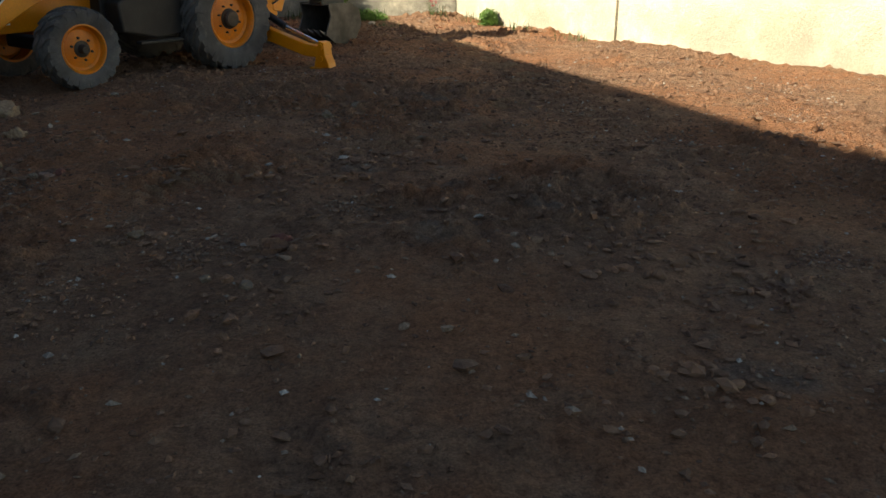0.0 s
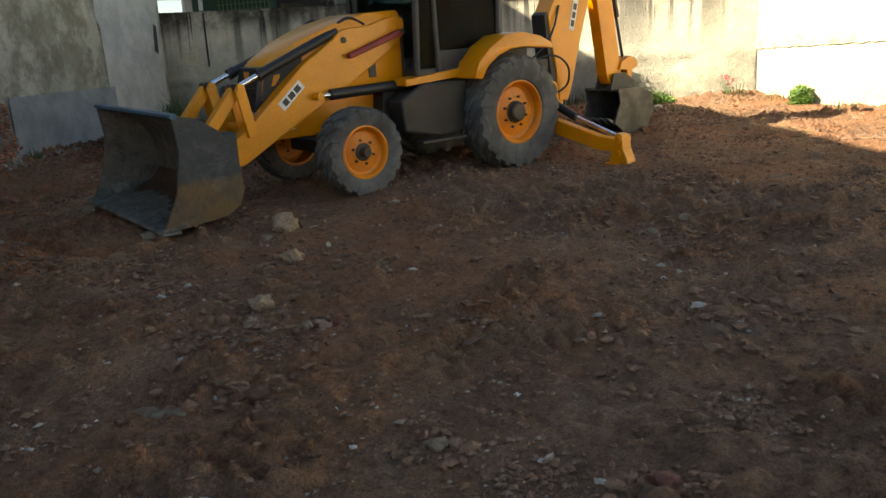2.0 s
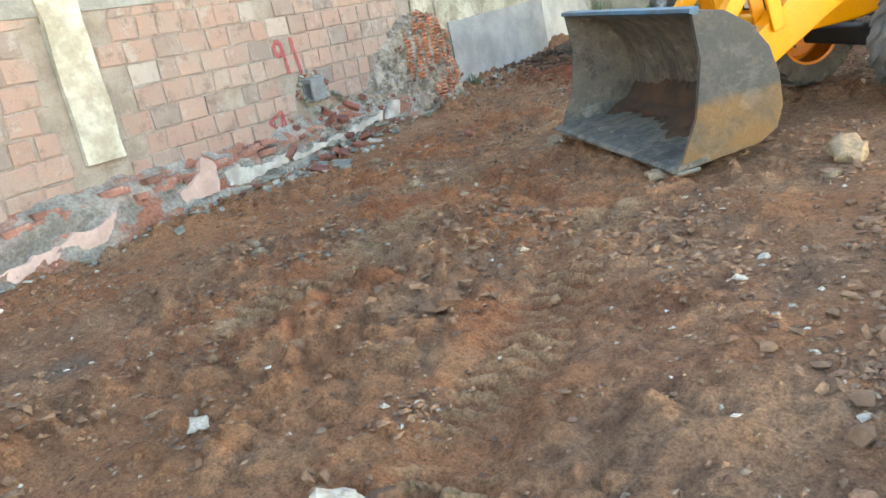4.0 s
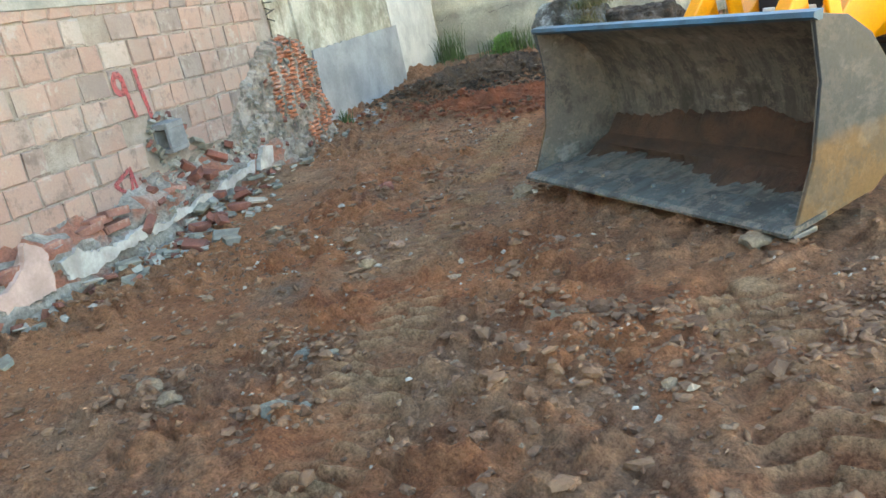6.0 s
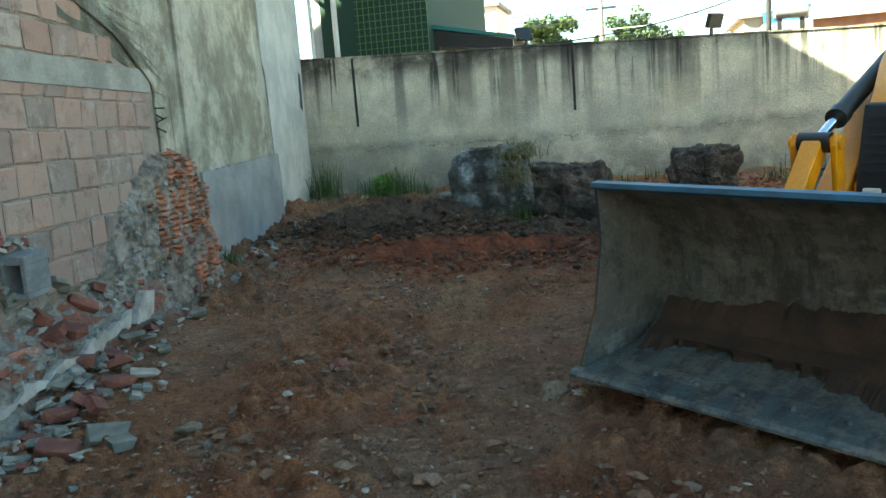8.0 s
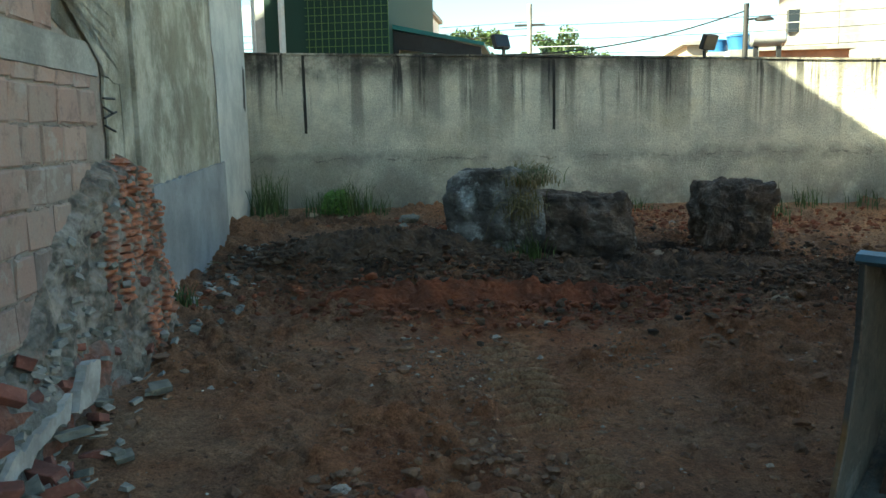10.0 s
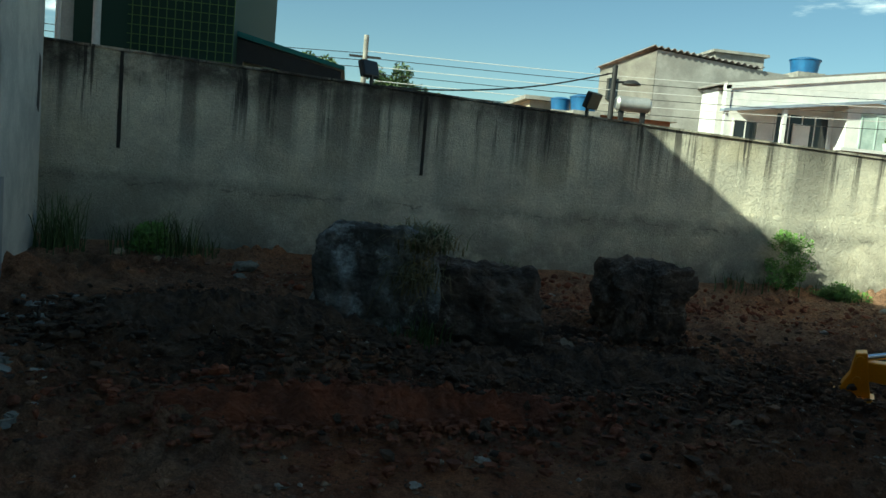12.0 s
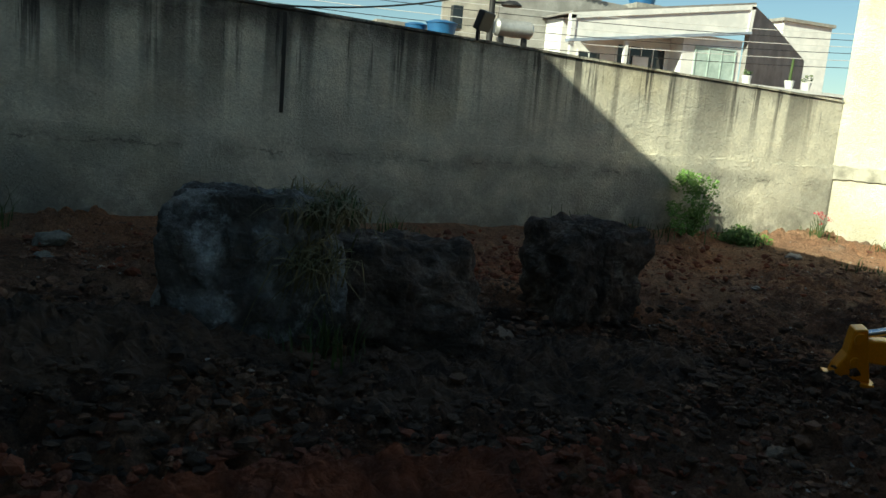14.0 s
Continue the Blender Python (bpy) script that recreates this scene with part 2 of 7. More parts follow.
def rod(bm, p, q, r0, r1=None, seg=14):
    p, q = Vector(p), Vector(q)
    v = q - p
    m = Matrix.Translation((p + q) / 2) @ v.to_track_quat("Z", "Y").to_matrix().to_4x4()
    return bmesh.ops.create_cone(bm, cap_ends=True, segments=seg, radius1=r0, radius2=r0 if r1 is None else r1, depth=v.length, matrix=m)["verts"]


def lathe(bm, profile, seg=40, m=None):
    """Rings of (radius, y) turned round the y axis."""
    rings = []
    for r, y in profile:
        rings.append([bm.verts.new((r * math.cos(2 * math.pi * i / seg), y, r * math.sin(2 * math.pi * i / seg))) for i in range(seg)])
    for a, b in zip(rings, rings[1:]):
        for i in range(seg):
            bm.faces.new((a[i], a[(i + 1) % seg], b[(i + 1) % seg], b[i]))
    if m is not None:
        bmesh.ops.transform(bm, matrix=m, verts=[v for r in rings for v in r])
    return rings


def soften(bm, width, seg=2):
    bmesh.ops.recalc_face_normals(bm, faces=bm.faces)
    es = [e for e in bm.edges if len(e.link_faces) == 2 and e.calc_face_angle(0) > 0.5]
    bmesh.ops.bevel(bm, geom=es, offset=width, segments=seg, profile=0.5, affect="EDGES", clamp_overlap=True)


def boxed(lo, hi, bevel=0.0, turn=None):
    bm = bmesh.new()
    box(bm, lo, hi, turn)
    if bevel:
        soften(bm, bevel)
    return bm


def profiled(pts, y0, y1, bevel=0.0):
    bm = bmesh.new()
    prism(bm, pts, y0, y1)
    if bevel:
        soften(bm, bevel)
    return bm


def rodded(p, q, r0, r1=None, seg=14):
    bm = bmesh.new()
    rod(bm, p, q, r0, r1, seg)
    return bm


def tube(bm, pts, r, seg=8):
    """A round tube along a smooth line through pts."""
    pts = [Vector(p) for p in pts]
    line = []
    for i in range(len(pts) - 1):
        a, b, c, d = pts[max(i - 1, 0)], pts[i], pts[i + 1], pts[min(i + 2, len(pts) - 1)]
        for k in range(6):
            t = k / 6
            line.append(0.5 * (2 * b + (c - a) * t + (2 * a - 5 * b + 4 * c - d) * t * t + (3 * b - a - 3 * c + d) * t ** 3))
    line.append(pts[-1])
    rings = []
    for i, p in enumerate(line):
        way = (line[min(i + 1, len(line) - 1)] - line[max(i - 1, 0)]).normalized()
        q = way.to_track_quat("Z", "Y")
        rings.append([bm.verts.new(p + q @ Vector((r * math.cos(2 * math.pi * k / seg), r * math.sin(2 * math.pi * k / seg), 0))) for k in range(seg)])
    for a, b in zip(rings, rings[1:]):
        for k in range(seg):
            bm.faces.new((a[k], a[(k + 1) % seg], b[(k + 1) % seg], b[k]))
    bm.faces.new(rings[0][::-1])
    bm.faces.new(rings[-1])


def rock_bm(size, seed, sub=3, rough=0.35, squared=0.0):
    """A broken stone: a ball cut by random planes and roughened."""
    rnd = random.Random(seed)
    bm = bmesh.new()
    bmesh.ops.create_icosphere(bm, subdivisions=sub, radius=1.0)
    cuts = []
    for _ in range(11):
        n = Vector((rnd.gauss(0, 1), rnd.gauss(0, 1), rnd.gauss(0, 1))).normalized()
        cuts.append((n, rnd.uniform(0.55, 0.85)))
    off = Vector((rnd.uniform(0, 90), rnd.uniform(0, 90), 0))
    for v in bm.verts:
        p = v.co.copy()
        if squared:
            k = max(abs(p.x), abs(p.y), abs(p.z))
            p = p.lerp(p / k * 0.86, squared)
        for n, d in cuts:
            e = p.dot(n) - (d + squared * 0.35)
            if e > 0:
                p -= n * e * 0.9
        p += p.normalized() * (noise.fractal(p * 1.7 + off, 1.0, 2.0, 4) * rough * 0.35 - abs(noise.noise(p * 3.6 + off)) * rough * 0.11 + noise.noise(p * 9 + off) * rough * 0.03)
        v.co = Vector((p.x * size[0], p.y * size[1], p.z * size[2]))
    return bm


# ---- the lie of the land ----
def smooth(a, b, x):
    t = np.clip((x - a) / (b - a), 0, 1)
    return t * t * (3 - 2 * t)


WALL_AT, WALL_WAY, WALL_OUT = Vector((-10.9, 8.6, 0)), Vector((-0.1903, 0.9817, 0)), Vector((0.9817, 0.1903, 0))
LATTICE = np.random.default_rng(7).uniform(-1, 1, (256, 256))


def value_noise(x, y, freq, shift=0.0):
    """Smooth random heights between -1 and 1, freq cells to the metre."""
    u, v = x * freq + shift * 17.3, y * freq + shift * 7.9
    i, j = np.floor(u), np.floor(v)
    a, b = u - i, v - j
    a, b = a * a * (3 - 2 * a), b * b * (3 - 2 * b)
    i, j = i.astype(int) % 256, j.astype(int) % 256
    i2, j2 = (i + 1) % 256, (j + 1) % 256
    return (LATTICE[i, j] * (1 - a) + LATTICE[i2, j] * a) * (1 - b) + (LATTICE[i, j2] * (1 - a) + LATTICE[i2, j2] * a) * b


def lumps(x, y):
    u, v = 0.8 * x - 0.6 * y, 0.6 * x + 0.8 * y
    broken = np.clip(0.45 + 0.9 * value_noise(x, y, 0.7, 3) + 0.5 * value_noise(u, v, 1.9, 4), 0, 1)
    h = 0.035 * value_noise(x, y, 0.5) + 0.022 * value_noise(u, v, 1.3, 1) + 0.012 * value_noise(x, y, 3.1, 2)
    clod = np.abs(value_noise(u, v, 6.0, 5)) * 0.055 + np.abs(value_noise(x, y, 11.0, 6)) * 0.045 + value_noise(u, v, 17.0, 7) * 0.010
    return h + clod * broken + value_noise(x, y, 14.0, 8) * 0.004


def hump(x, y, cx, cy, rx, ry, turn, high):
    c, s = math.cos(turn), math.sin(turn)
    u, v = ((x - cx) * c + (y - cy) * s) / rx, ((y - cy) * c - (x - cx) * s) / ry
    return high * np.exp(-(u * u + v * v))


TRACKS = [((-6.9, 4.9), (-7.16, 5.9), (-7.42, 6.8), (-7.85, 8.1), (-8.4, 9.9), (-8.8, 11.9)), ((-4.2, 3.3), (-4.75, 4.4), (-5.05, 5.2), (-5.4, 6.2), (-5.75, 7.1)), ((-2.2, 5.4), (0.6, 8.0), (1.2, 11.0), (0.2, 15.0))]


def rut(x, y, pts):
    """Pressed tyre lane with slanting cleat marks along a broken line."""
    best, along, acc = np.full_like(x, 9.0), np.zeros_like(x), 0.0
    for (ax, ay), (bx, by) in zip(pts, pts[1:]):
        dx, dy = bx - ax, by - ay
        l2 = dx * dx + dy * dy
        t = np.clip(((x - ax) * dx + (y - ay) * dy) / l2, 0, 1)
        side = ((x - ax) * dy - (y - ay) * dx) / math.sqrt(l2)
        d = np.hypot(x - ax - t * dx, y - ay - t * dy)
        near = d < np.abs(best)
        best = np.where(near, np.sign(side) * d, best)
        along = np.where(near, acc + t * math.sqrt(l2), along)
        acc += math.sqrt(l2)
    a = np.abs(best)
    a = a + 0.03 * value_noise(x, y, 4.0, 11)
    lane = (1 - smooth(0.15, 0.27, a)) * np.clip(0.80 + 0.6 * value_noise(x, y, 1.1, 12) + 0.4 * value_noise(x, y, 5.0, 13), 0.0, 1.0)
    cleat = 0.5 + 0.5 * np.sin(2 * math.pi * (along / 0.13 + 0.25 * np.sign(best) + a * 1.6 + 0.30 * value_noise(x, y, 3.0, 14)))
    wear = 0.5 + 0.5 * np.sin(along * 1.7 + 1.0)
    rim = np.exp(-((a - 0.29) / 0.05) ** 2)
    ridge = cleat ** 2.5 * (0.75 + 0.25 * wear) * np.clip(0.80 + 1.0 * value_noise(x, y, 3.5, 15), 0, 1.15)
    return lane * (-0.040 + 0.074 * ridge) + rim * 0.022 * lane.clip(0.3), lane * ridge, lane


def lie(x, y):
    """Height of the ground; arrays or numbers."""
    x, y = np.asarray(x, float), np.asarray(y, float)
    inside = 1 - smooth(30, 60, np.hypot(x + 3, y - 10))
    z = -0.074 - 0.0015 * np.clip(x, -20, 12) + 0.0364 * np.clip(y, -6, 40)
    pressed, sunk = np.zeros_like(x), np.zeros_like(x)
    for pts in TRACKS:
        low, _, lane = rut(x, y, pts)
        pressed, sunk = np.maximum(pressed, lane), sunk + low
    z = z + lumps(x, y) * inside * smooth(0.2, 1.4, y) * (1 - 0.6 * pressed)
    off = (x + 10.9) * 0.9817 + (y - 8.6) * 0.1903
    run = (y - 8.6) * 0.9817 - (x + 10.9) * 0.1903
    bank = np.exp(-np.clip(off, 0, 9) / 0.45) * (0.10 + 0.07 * np.sin(run * 1.9) + 0.05 * np.sin(run * 4.3 + 1)) * (run < 9.5) * inside
    z = z + bank + 0.10 * np.exp(-np.clip(19.2 - y, 0, 9) / 0.7) * inside
    rough = lumps(x * 1.5 + 11, y * 1.5 - 5)
    mound = hump(x, y, -10.2, 14.0, 1.5, 0.8, 0.0, 0.27) + hump(x, y, -11.4, 15.8, 0.9, 1.2, 0.2, 0.13) + hump(x, y, -8.0, 15.9, 1.5, 0.7, 0, 0.22)
    z = z + mound * (1 + 6 * rough)
    z = z + hump(x, y, -9.2, 12.75, 1.7, 0.18, 0.1, 0.09) * (1 + 6 * rough)
    z = z + hump(x, y, -5.3, 6.2, 1.1, 0.22, -0.5, 0.05) * (1 + 8 * rough)
    return z + sunk * inside


def lie_at(x, y):
    return float(lie(x, y))


JITTER = np.random.default_rng(19).uniform(0, 1, (256, 256, 4))


def clods(x, y, size, share, high):
    """Rounded lumps of earth, one to a cell of the given size, in a share of the cells."""
    u, v = np.asarray(x, float) / size, np.asarray(y, float) / size
    i, j = np.floor(u).astype(int), np.floor(v).astype(int)
    out = np.zeros_like(u)
    for di in (-1, 0, 1):
        for dj in (-1, 0, 1):
            cell = JITTER[(i + di) % 256, (j + dj) % 256]
            dx, dy = u - (i + di) - cell[..., 0], v - (j + dj) - cell[..., 1]
            r = 0.30 + 0.34 * cell[..., 2]
            d = np.hypot(dx * (0.75 + 0.5 * cell[..., 3]), dy * (1.25 - 0.5 * cell[..., 3])) / r
            out = np.maximum(out, np.where(cell[..., 3] < share, np.sqrt(np.clip(1 - d * d, 0, 1)) * r * high, 0.0))
    return out


def crumble(x, y):
    """Broken earth lying on the ground in patches, thickest round the tipped soil."""
    x, y = np.asarray(x, float), np.asarray(y, float)
    patch = smooth(0.12, 0.55, value_noise(x, y, 0.8, 21) + 0.7 * value_noise(x, y, 2.3, 22) + 0.8 * tipped(x, y))
    lane = np.zeros_like(x)
    for pts in TRACKS:
        lane = np.maximum(lane, rut(x, y, pts)[2])
    wob = 0.25 * value_noise(x, y, 9.0, 23), 0.25 * value_noise(x, y, 9.0, 24)
    lump = clods(x + 0.2 * wob[0], y + 0.2 * wob[1], 0.17, 0.5, 0.11) + clods(x + 0.1 * wob[1], y + 0.1 * wob[0], 0.095, 0.55, 0.10)
    near = smooth(1.3, 1.8, y) * (1 - smooth(5.2, 6.0, x)) * (1 - smooth(19.2, 19.6, y))
    return (lump * patch + 0.006 * value_noise(x, y, 17.0, 25) * patch) * (1 - 0.85 * lane) * near


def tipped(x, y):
    """Share of dark soil, 0 to 1: tipped round the boulders, darkened farther out."""
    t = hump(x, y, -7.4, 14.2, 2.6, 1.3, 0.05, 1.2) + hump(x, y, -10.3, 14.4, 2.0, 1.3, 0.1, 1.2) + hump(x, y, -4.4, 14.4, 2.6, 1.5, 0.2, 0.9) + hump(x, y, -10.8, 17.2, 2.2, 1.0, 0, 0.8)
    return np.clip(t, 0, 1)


def red_clay(x, y):
    """Share of bright red clay scraped up by the machine, 0 to 1."""
    t = hump(x, y, -6.2, 6.4, 2.4, 1.1, -0.5, 0.9) + hump(x, y, -8.6, 8.4, 1.3, 3.0, 0.2, 0.8) + hump(x, y, -9.2, 12.3, 2.3, 0.8, 0.05, 0.9) + hump(x, y, -6.6, 17.3, 2.4, 0.8, 0, 0.7) + hump(x, y, -8.0, 4.6, 2.0, 1.2, 0.2, 0.5)
    return np.clip(t, 0, 1)


def axis(lo, hi, stepsize, far):
    mid = np.arange(lo, hi + 1e-6, stepsize)
    out, d, p = [], stepsize, 0.0
    while p < far:
        d *= 1.22
        p += d
        out.append(p)
    out = np.array(out)
    return np.concatenate([lo - out[::-1], mid, hi + out])


def build_ground():
    xs, ys = axis(-12.9, 5.4, 0.028, 900), axis(1.6, 19.2, 0.028, 900)
    gx, gy = np.meshgrid(xs, ys)
    gz = lie(gx, gy) + crumble(gx, gy)
    verts = np.stack([gx.ravel(), gy.ravel(), gz.ravel()], -1)
    nx, ny = len(xs), len(ys)
    i = (np.arange(ny - 1)[:, None] * nx + np.arange(nx - 1)[None, :]).ravel()
    faces = np.stack([i, i + 1, i + nx + 1, i + nx], -1)
    me = bpy.data.meshes.new("ground")
    me.vertices.add(len(verts))
    me.vertices.foreach_set("co", verts.ravel())
    me.loops.add(faces.size)
    me.loops.foreach_set("vertex_index", faces.ravel())
    me.polygons.add(len(faces))
    me.polygons.foreach_set("loop_start", np.arange(0, faces.size, 4))
    me.update(calc_edges=True)
    me.validate()
    me.polygons.foreach_set("use_smooth", [True] * len(me.polygons))
    # how far each cleat ridge is paled in the soil colour
    lightened, lane = np.zeros_like(gx), np.zeros_like(gx)
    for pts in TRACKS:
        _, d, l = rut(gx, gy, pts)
        lightened, lane = np.maximum(lightened, d), np.maximum(lane, l)
    me.attributes.new("lane", "FLOAT", "POINT").data.foreach_set("value", lane.ravel())
    me.attributes.new("clay", "FLOAT", "POINT").data.foreach_set("value", red_clay(gx, gy).ravel())
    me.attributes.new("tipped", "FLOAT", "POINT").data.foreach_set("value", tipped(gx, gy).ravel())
    me.attributes.new("lightened", "FLOAT", "POINT").data.foreach_set("value", lightened.ravel())
    me.materials.append(SOIL)
    return tagged(new("ground", me), "bare reddish-brown soil with tyre ruts, clods and pebbles", "ground", kind="structure")


build_ground()


def wave_sheet(x0, x1, pitch, amp, height, y0, y1, thick=0.02):
    """One corrugated sheet; height(x) gives its slope."""
    bm = bmesh.new()
    n = int((x1 - x0) / pitch * 6)
    rows = []
    for i in range(n + 1):
        x = x0 + (x1 - x0) * i / n
        z = height(x) + amp * math.sin(2 * math.pi * (x - x0) / pitch)
        rows.append([bm.verts.new(q) for q in ((x, y0, z), (x, y1, z), (x, y1, z - thick), (x, y0, z - thick))])
    for a, b in zip(rows, rows[1:]):
        for k in range(4):
            bm.faces.new((a[k], a[(k + 1) % 4], b[(k + 1) % 4], b[k]))
    bm.faces.new(rows[0])
    bm.faces.new(rows[-1][::-1])
    return bm


# ---- boundary walls and neighbouring buildings ----
def wall_frame(at, way):
    """Local x along the wall, y into it, z up."""
    w = Vector((*way, 0)).normalized()
    return Matrix(((w.x, -w.y, 0, at[0]), (w.y, w.x, 0, at[1]), (0, 0, 1, 0), (0, 0, 0, 1)))


BRICK_FRAME = wall_frame((-10.9, 8.6), (-0.1903, 0.9817))
PLASTER_FRAME = wall_frame((-11.40, 11.30), (-1.70, 6.9))
BACK_FRAME = wall_frame((-14.6, 18.862), (1.0, 0.03))
CREAM_FRAME = wall_frame((0.30, 19.32), (0.555, -0.832))


def roughened(bm, cuts, amp, freq, seed=0, way=None):
    """Cuts the faces finer and shifts the points by smooth noise."""
    bmesh.ops.subdivide_edges(bm, edges=bm.edges[:], cuts=cuts, use_grid_fill=True)
    off = Vector((seed * 7.3, seed * 3.1, seed))
    for v in bm.verts:
        d = noise.noise_vector(v.co * freq + off) + 0.5 * noise.noise_vector(v.co * freq * 2.7 + off)
        v.co += (Vector(way) * d.x if way else d) * amp
    return bm


def ragged_sheet(outline, y0, y1, seed, jag=0.03, stepsize=0.06):
    """A flat patch with a broken, uneven outline, from y0 (face) to y1 (back)."""
    pts = []
    n = len(outline)
    for i in range(n):
        a, b = Vector(outline[i]), Vector(outline[(i + 1) % n])
        k = max(1, int((b - a).length / stepsize))
        k = min(k, 160)
        for j in range(k):
            p = a.lerp(b, j / k)
            w = noise.noise_vector(Vector((p.x * 6 + seed, p.y * 6, seed))) + 0.6 * noise.noise_vector(Vector((p.x * 21 + seed, p.y * 21, seed)))
            pts.append((p.x + w.x * jag, p.y + w.y * jag))
    bm = bmesh.new()
    prism(bm, pts, y0, y1)
    bmesh.ops.triangulate(bm, faces=[f for f in bm.faces if len(f.verts) > 4])
    return bm


# neighbour's building behind the brick and plaster side walls; its roof edge throws the lot into shade
left_wall = base("wall_west", BRICK_FRAME, "tall old side wall of bare hollow clay blocks", "wall", kind="structure")
part("mortar_bed", profiled([(-16, -0.5), (2.85, -0.5), (2.85, 9.25), (-16, 11.27)], 0.012, 0.30), MORTAR, left_wall, "grey mortar behind and between the blocks")
upper = [(2.95, 2.30), (2.44, 2.34), (2.32, 2.52), (1.95, 2.72), (1.55, 2.98), (1.05, 3.25), (0.4, 3.5), (-16, 3.7), (-16, 11.2), (2.95, 9.2)]
part("plaster_skin", ragged_sheet(upper, -0.022, 0.002, 3, 0.055), OLD_PLASTER, left_wall, "stained plaster with a broken edge")
part("plaster_strip", ragged_sheet([(2.46, 0.3), (2.95, 0.3), (2.95, 2.34), (2.44, 2.34)], -0.016, 0.002, 5, 0.03), OLD_PLASTER, left_wall)
part("tie_beam", roughened(boxed((-16, -0.012, 2.335), (2.38, 0.003, 2.535)), 6, 0.010, 3, 2, (0, 1, 0)), CONCRETE, left_wall, "grey rendered concrete beam across the blocks")

plaster_wall = base("wall_north_west", PLASTER_FRAME, "old mossy plaster side wall with a grey plinth", "wall", kind="structure")
part("wall_body", profiled([(0.0, -0.5), (7.1, -0.5), (7.1, 8.73), (0.0, 9.3)], 0.0, 0.30), OLD_PLASTER, plaster_wall, "yellowish-grey plaster with moss stains")
part("pilaster", roughened(boxed((0.28, -0.035, 0.9), (0.52, 0.004, 9.0)), 4, 0.006, 2, 4, (0, 1, 0)), OLD_PLASTER, plaster_wall, "narrow plastered rib")
part("pale_patch", ragged_sheet([(4.15, 0.3), (4.1, 2.8), (3.95, 3.0), (4.1, 8.9), (6.9, 8.7), (6.98, 0.3)], -0.012, 0.004, 9, 0.025), PALE_PLASTER, plaster_wall, "newer pale grey plaster")
part("plinth", ragged_sheet([(0.62, 0.2), (0.62, 1.55), (4.3, 1.62), (4.35, 0.2)], -0.03, 0.004, 11, 0.02), GREY_PLASTER, plaster_wall, "blue-grey cement plinth")
# flat near-black sheet on the wall face, no opening cut
part("dark_patch", ragged_sheet([(6.55, 2.35), (6.75, 2.3), (6.8, 2.95), (6.66, 3.0)], -0.016, 0.002, 12, 0.03), plain("patch_dark", (0.03, 0.03, 0.035), 0.9), plaster_wall, "small flat dark patch on the plaster")
# rear and far sides and roof of the same building
shell = bmesh.new()
for a, b, za, zb in (((-13.1, 18.2), (-21, 16.6), 8.73, 9.2), ((-21, 16.6), (-17.5, -8), 9.2, 11.2), ((-17.5, -8), (-7.8, -7.1), 11.2, 11.27)):
    vs = [shell.verts.new((*p, z)) for p, z in ((a, -0.5), (b, -0.5), (b, zb), (a, za))]
    shell.faces.new(vs)
roof = [shell.verts.new(p) for p in ((-13.1, 18.2, 8.7), (-21, 16.6, 9.1), (-17.5, -8, 11.1), (-7.8, -7.1, 11.2), (-11.4, 11.3, 9.25))]
shell.faces.new(roof)
bmesh.ops.solidify(shell, geom=shell.faces[:], thickness=0.15)
thing("wall_far_side", shell, OLD_PLASTER, "plain plaster walls and roof of the neighbouring building", "wall", kind="structure")

# back wall: higher at its west end, rendered in two lifts
back = base("wall_north", BACK_FRAME, "long rendered boundary wall with black run-off stains", "wall", kind="structure")
part("upper_lift", roughened(profiled([(0, 1.6), (14.9, 1.6), (14.9, 2.79), (0, 3.32)], 0.0, 0.18), 5, 0.008, 1.2, 6), BACK_RENDER, back, "upper lift of stained render")
low = ragged_sheet([(0, -0.4), (14.9, -0.4), (14.9, 1.80), (10.6, 1.79), (7.4, 1.70), (4.5, 1.66), (0, 1.72)], -0.034, 0.02, 21, 0.03, 0.07)
part("lower_lift", low, BACK_RENDER, back, "lower lift of render with a cracked edge")
part("coping", roughened(profiled([(0, 3.325), (14.9, 2.795), (14.9, 2.825), (0, 3.355)], -0.02, 0.20), 6, 0.012, 2.0, 8), BACK_RENDER, back, "black-stained top edge")
for x, z0, z1 in ((2.23, 1.95, 3.24), (6.36, 1.95, 3.07)):
    part("movement_joint", ragged_sheet([(x - 0.02, z0), (x + 0.025, z0), (x + 0.02, z1), (x - 0.025, z1)], -0.006, 0.003, x, 0.008), plain("joint_dark", (0.035, 0.033, 0.03), 0.95), back, "dark vertical joint")

# cream neighbour at the east end of the back wall
cream = base("house_cream", CREAM_FRAME, "cream rendered neighbouring house with a tiled eave", "house", kind="structure")
part("wall", profiled([(0.0, -0.5), (5.2, -0.5), (5.2, 5.3), (0.0, 5.3)], 0.0, 4.0), CREAM_RENDER, cream, "sun-bleached cream render")
part("garden_wall", profiled([(5.2, -0.5), (19.0, -0.5), (19.0, 2.9), (5.2, 2.9)], 0.06, 0.26), CREAM_RENDER, cream, "whitewashed boundary wall")
part("ledge", roughened(boxed((0.65, -0.12, 2.74), (5.2, 0.004, 2.92), 0.02), 3, 0.012, 3, 3), CONCRETE, cream, "grey stained concrete ledge")
part("string_course", ragged_sheet([(0.0, 1.62), (5.2, 1.66), (5.2, 1.84), (0.0, 1.84)], -0.03, 0.004, 14, 0.03), surface("mouldy_render", (0.50, 0.48, 0.40), (0.22, 0.21, 0.175), 3, 30), cream, "mouldy band across the wall")
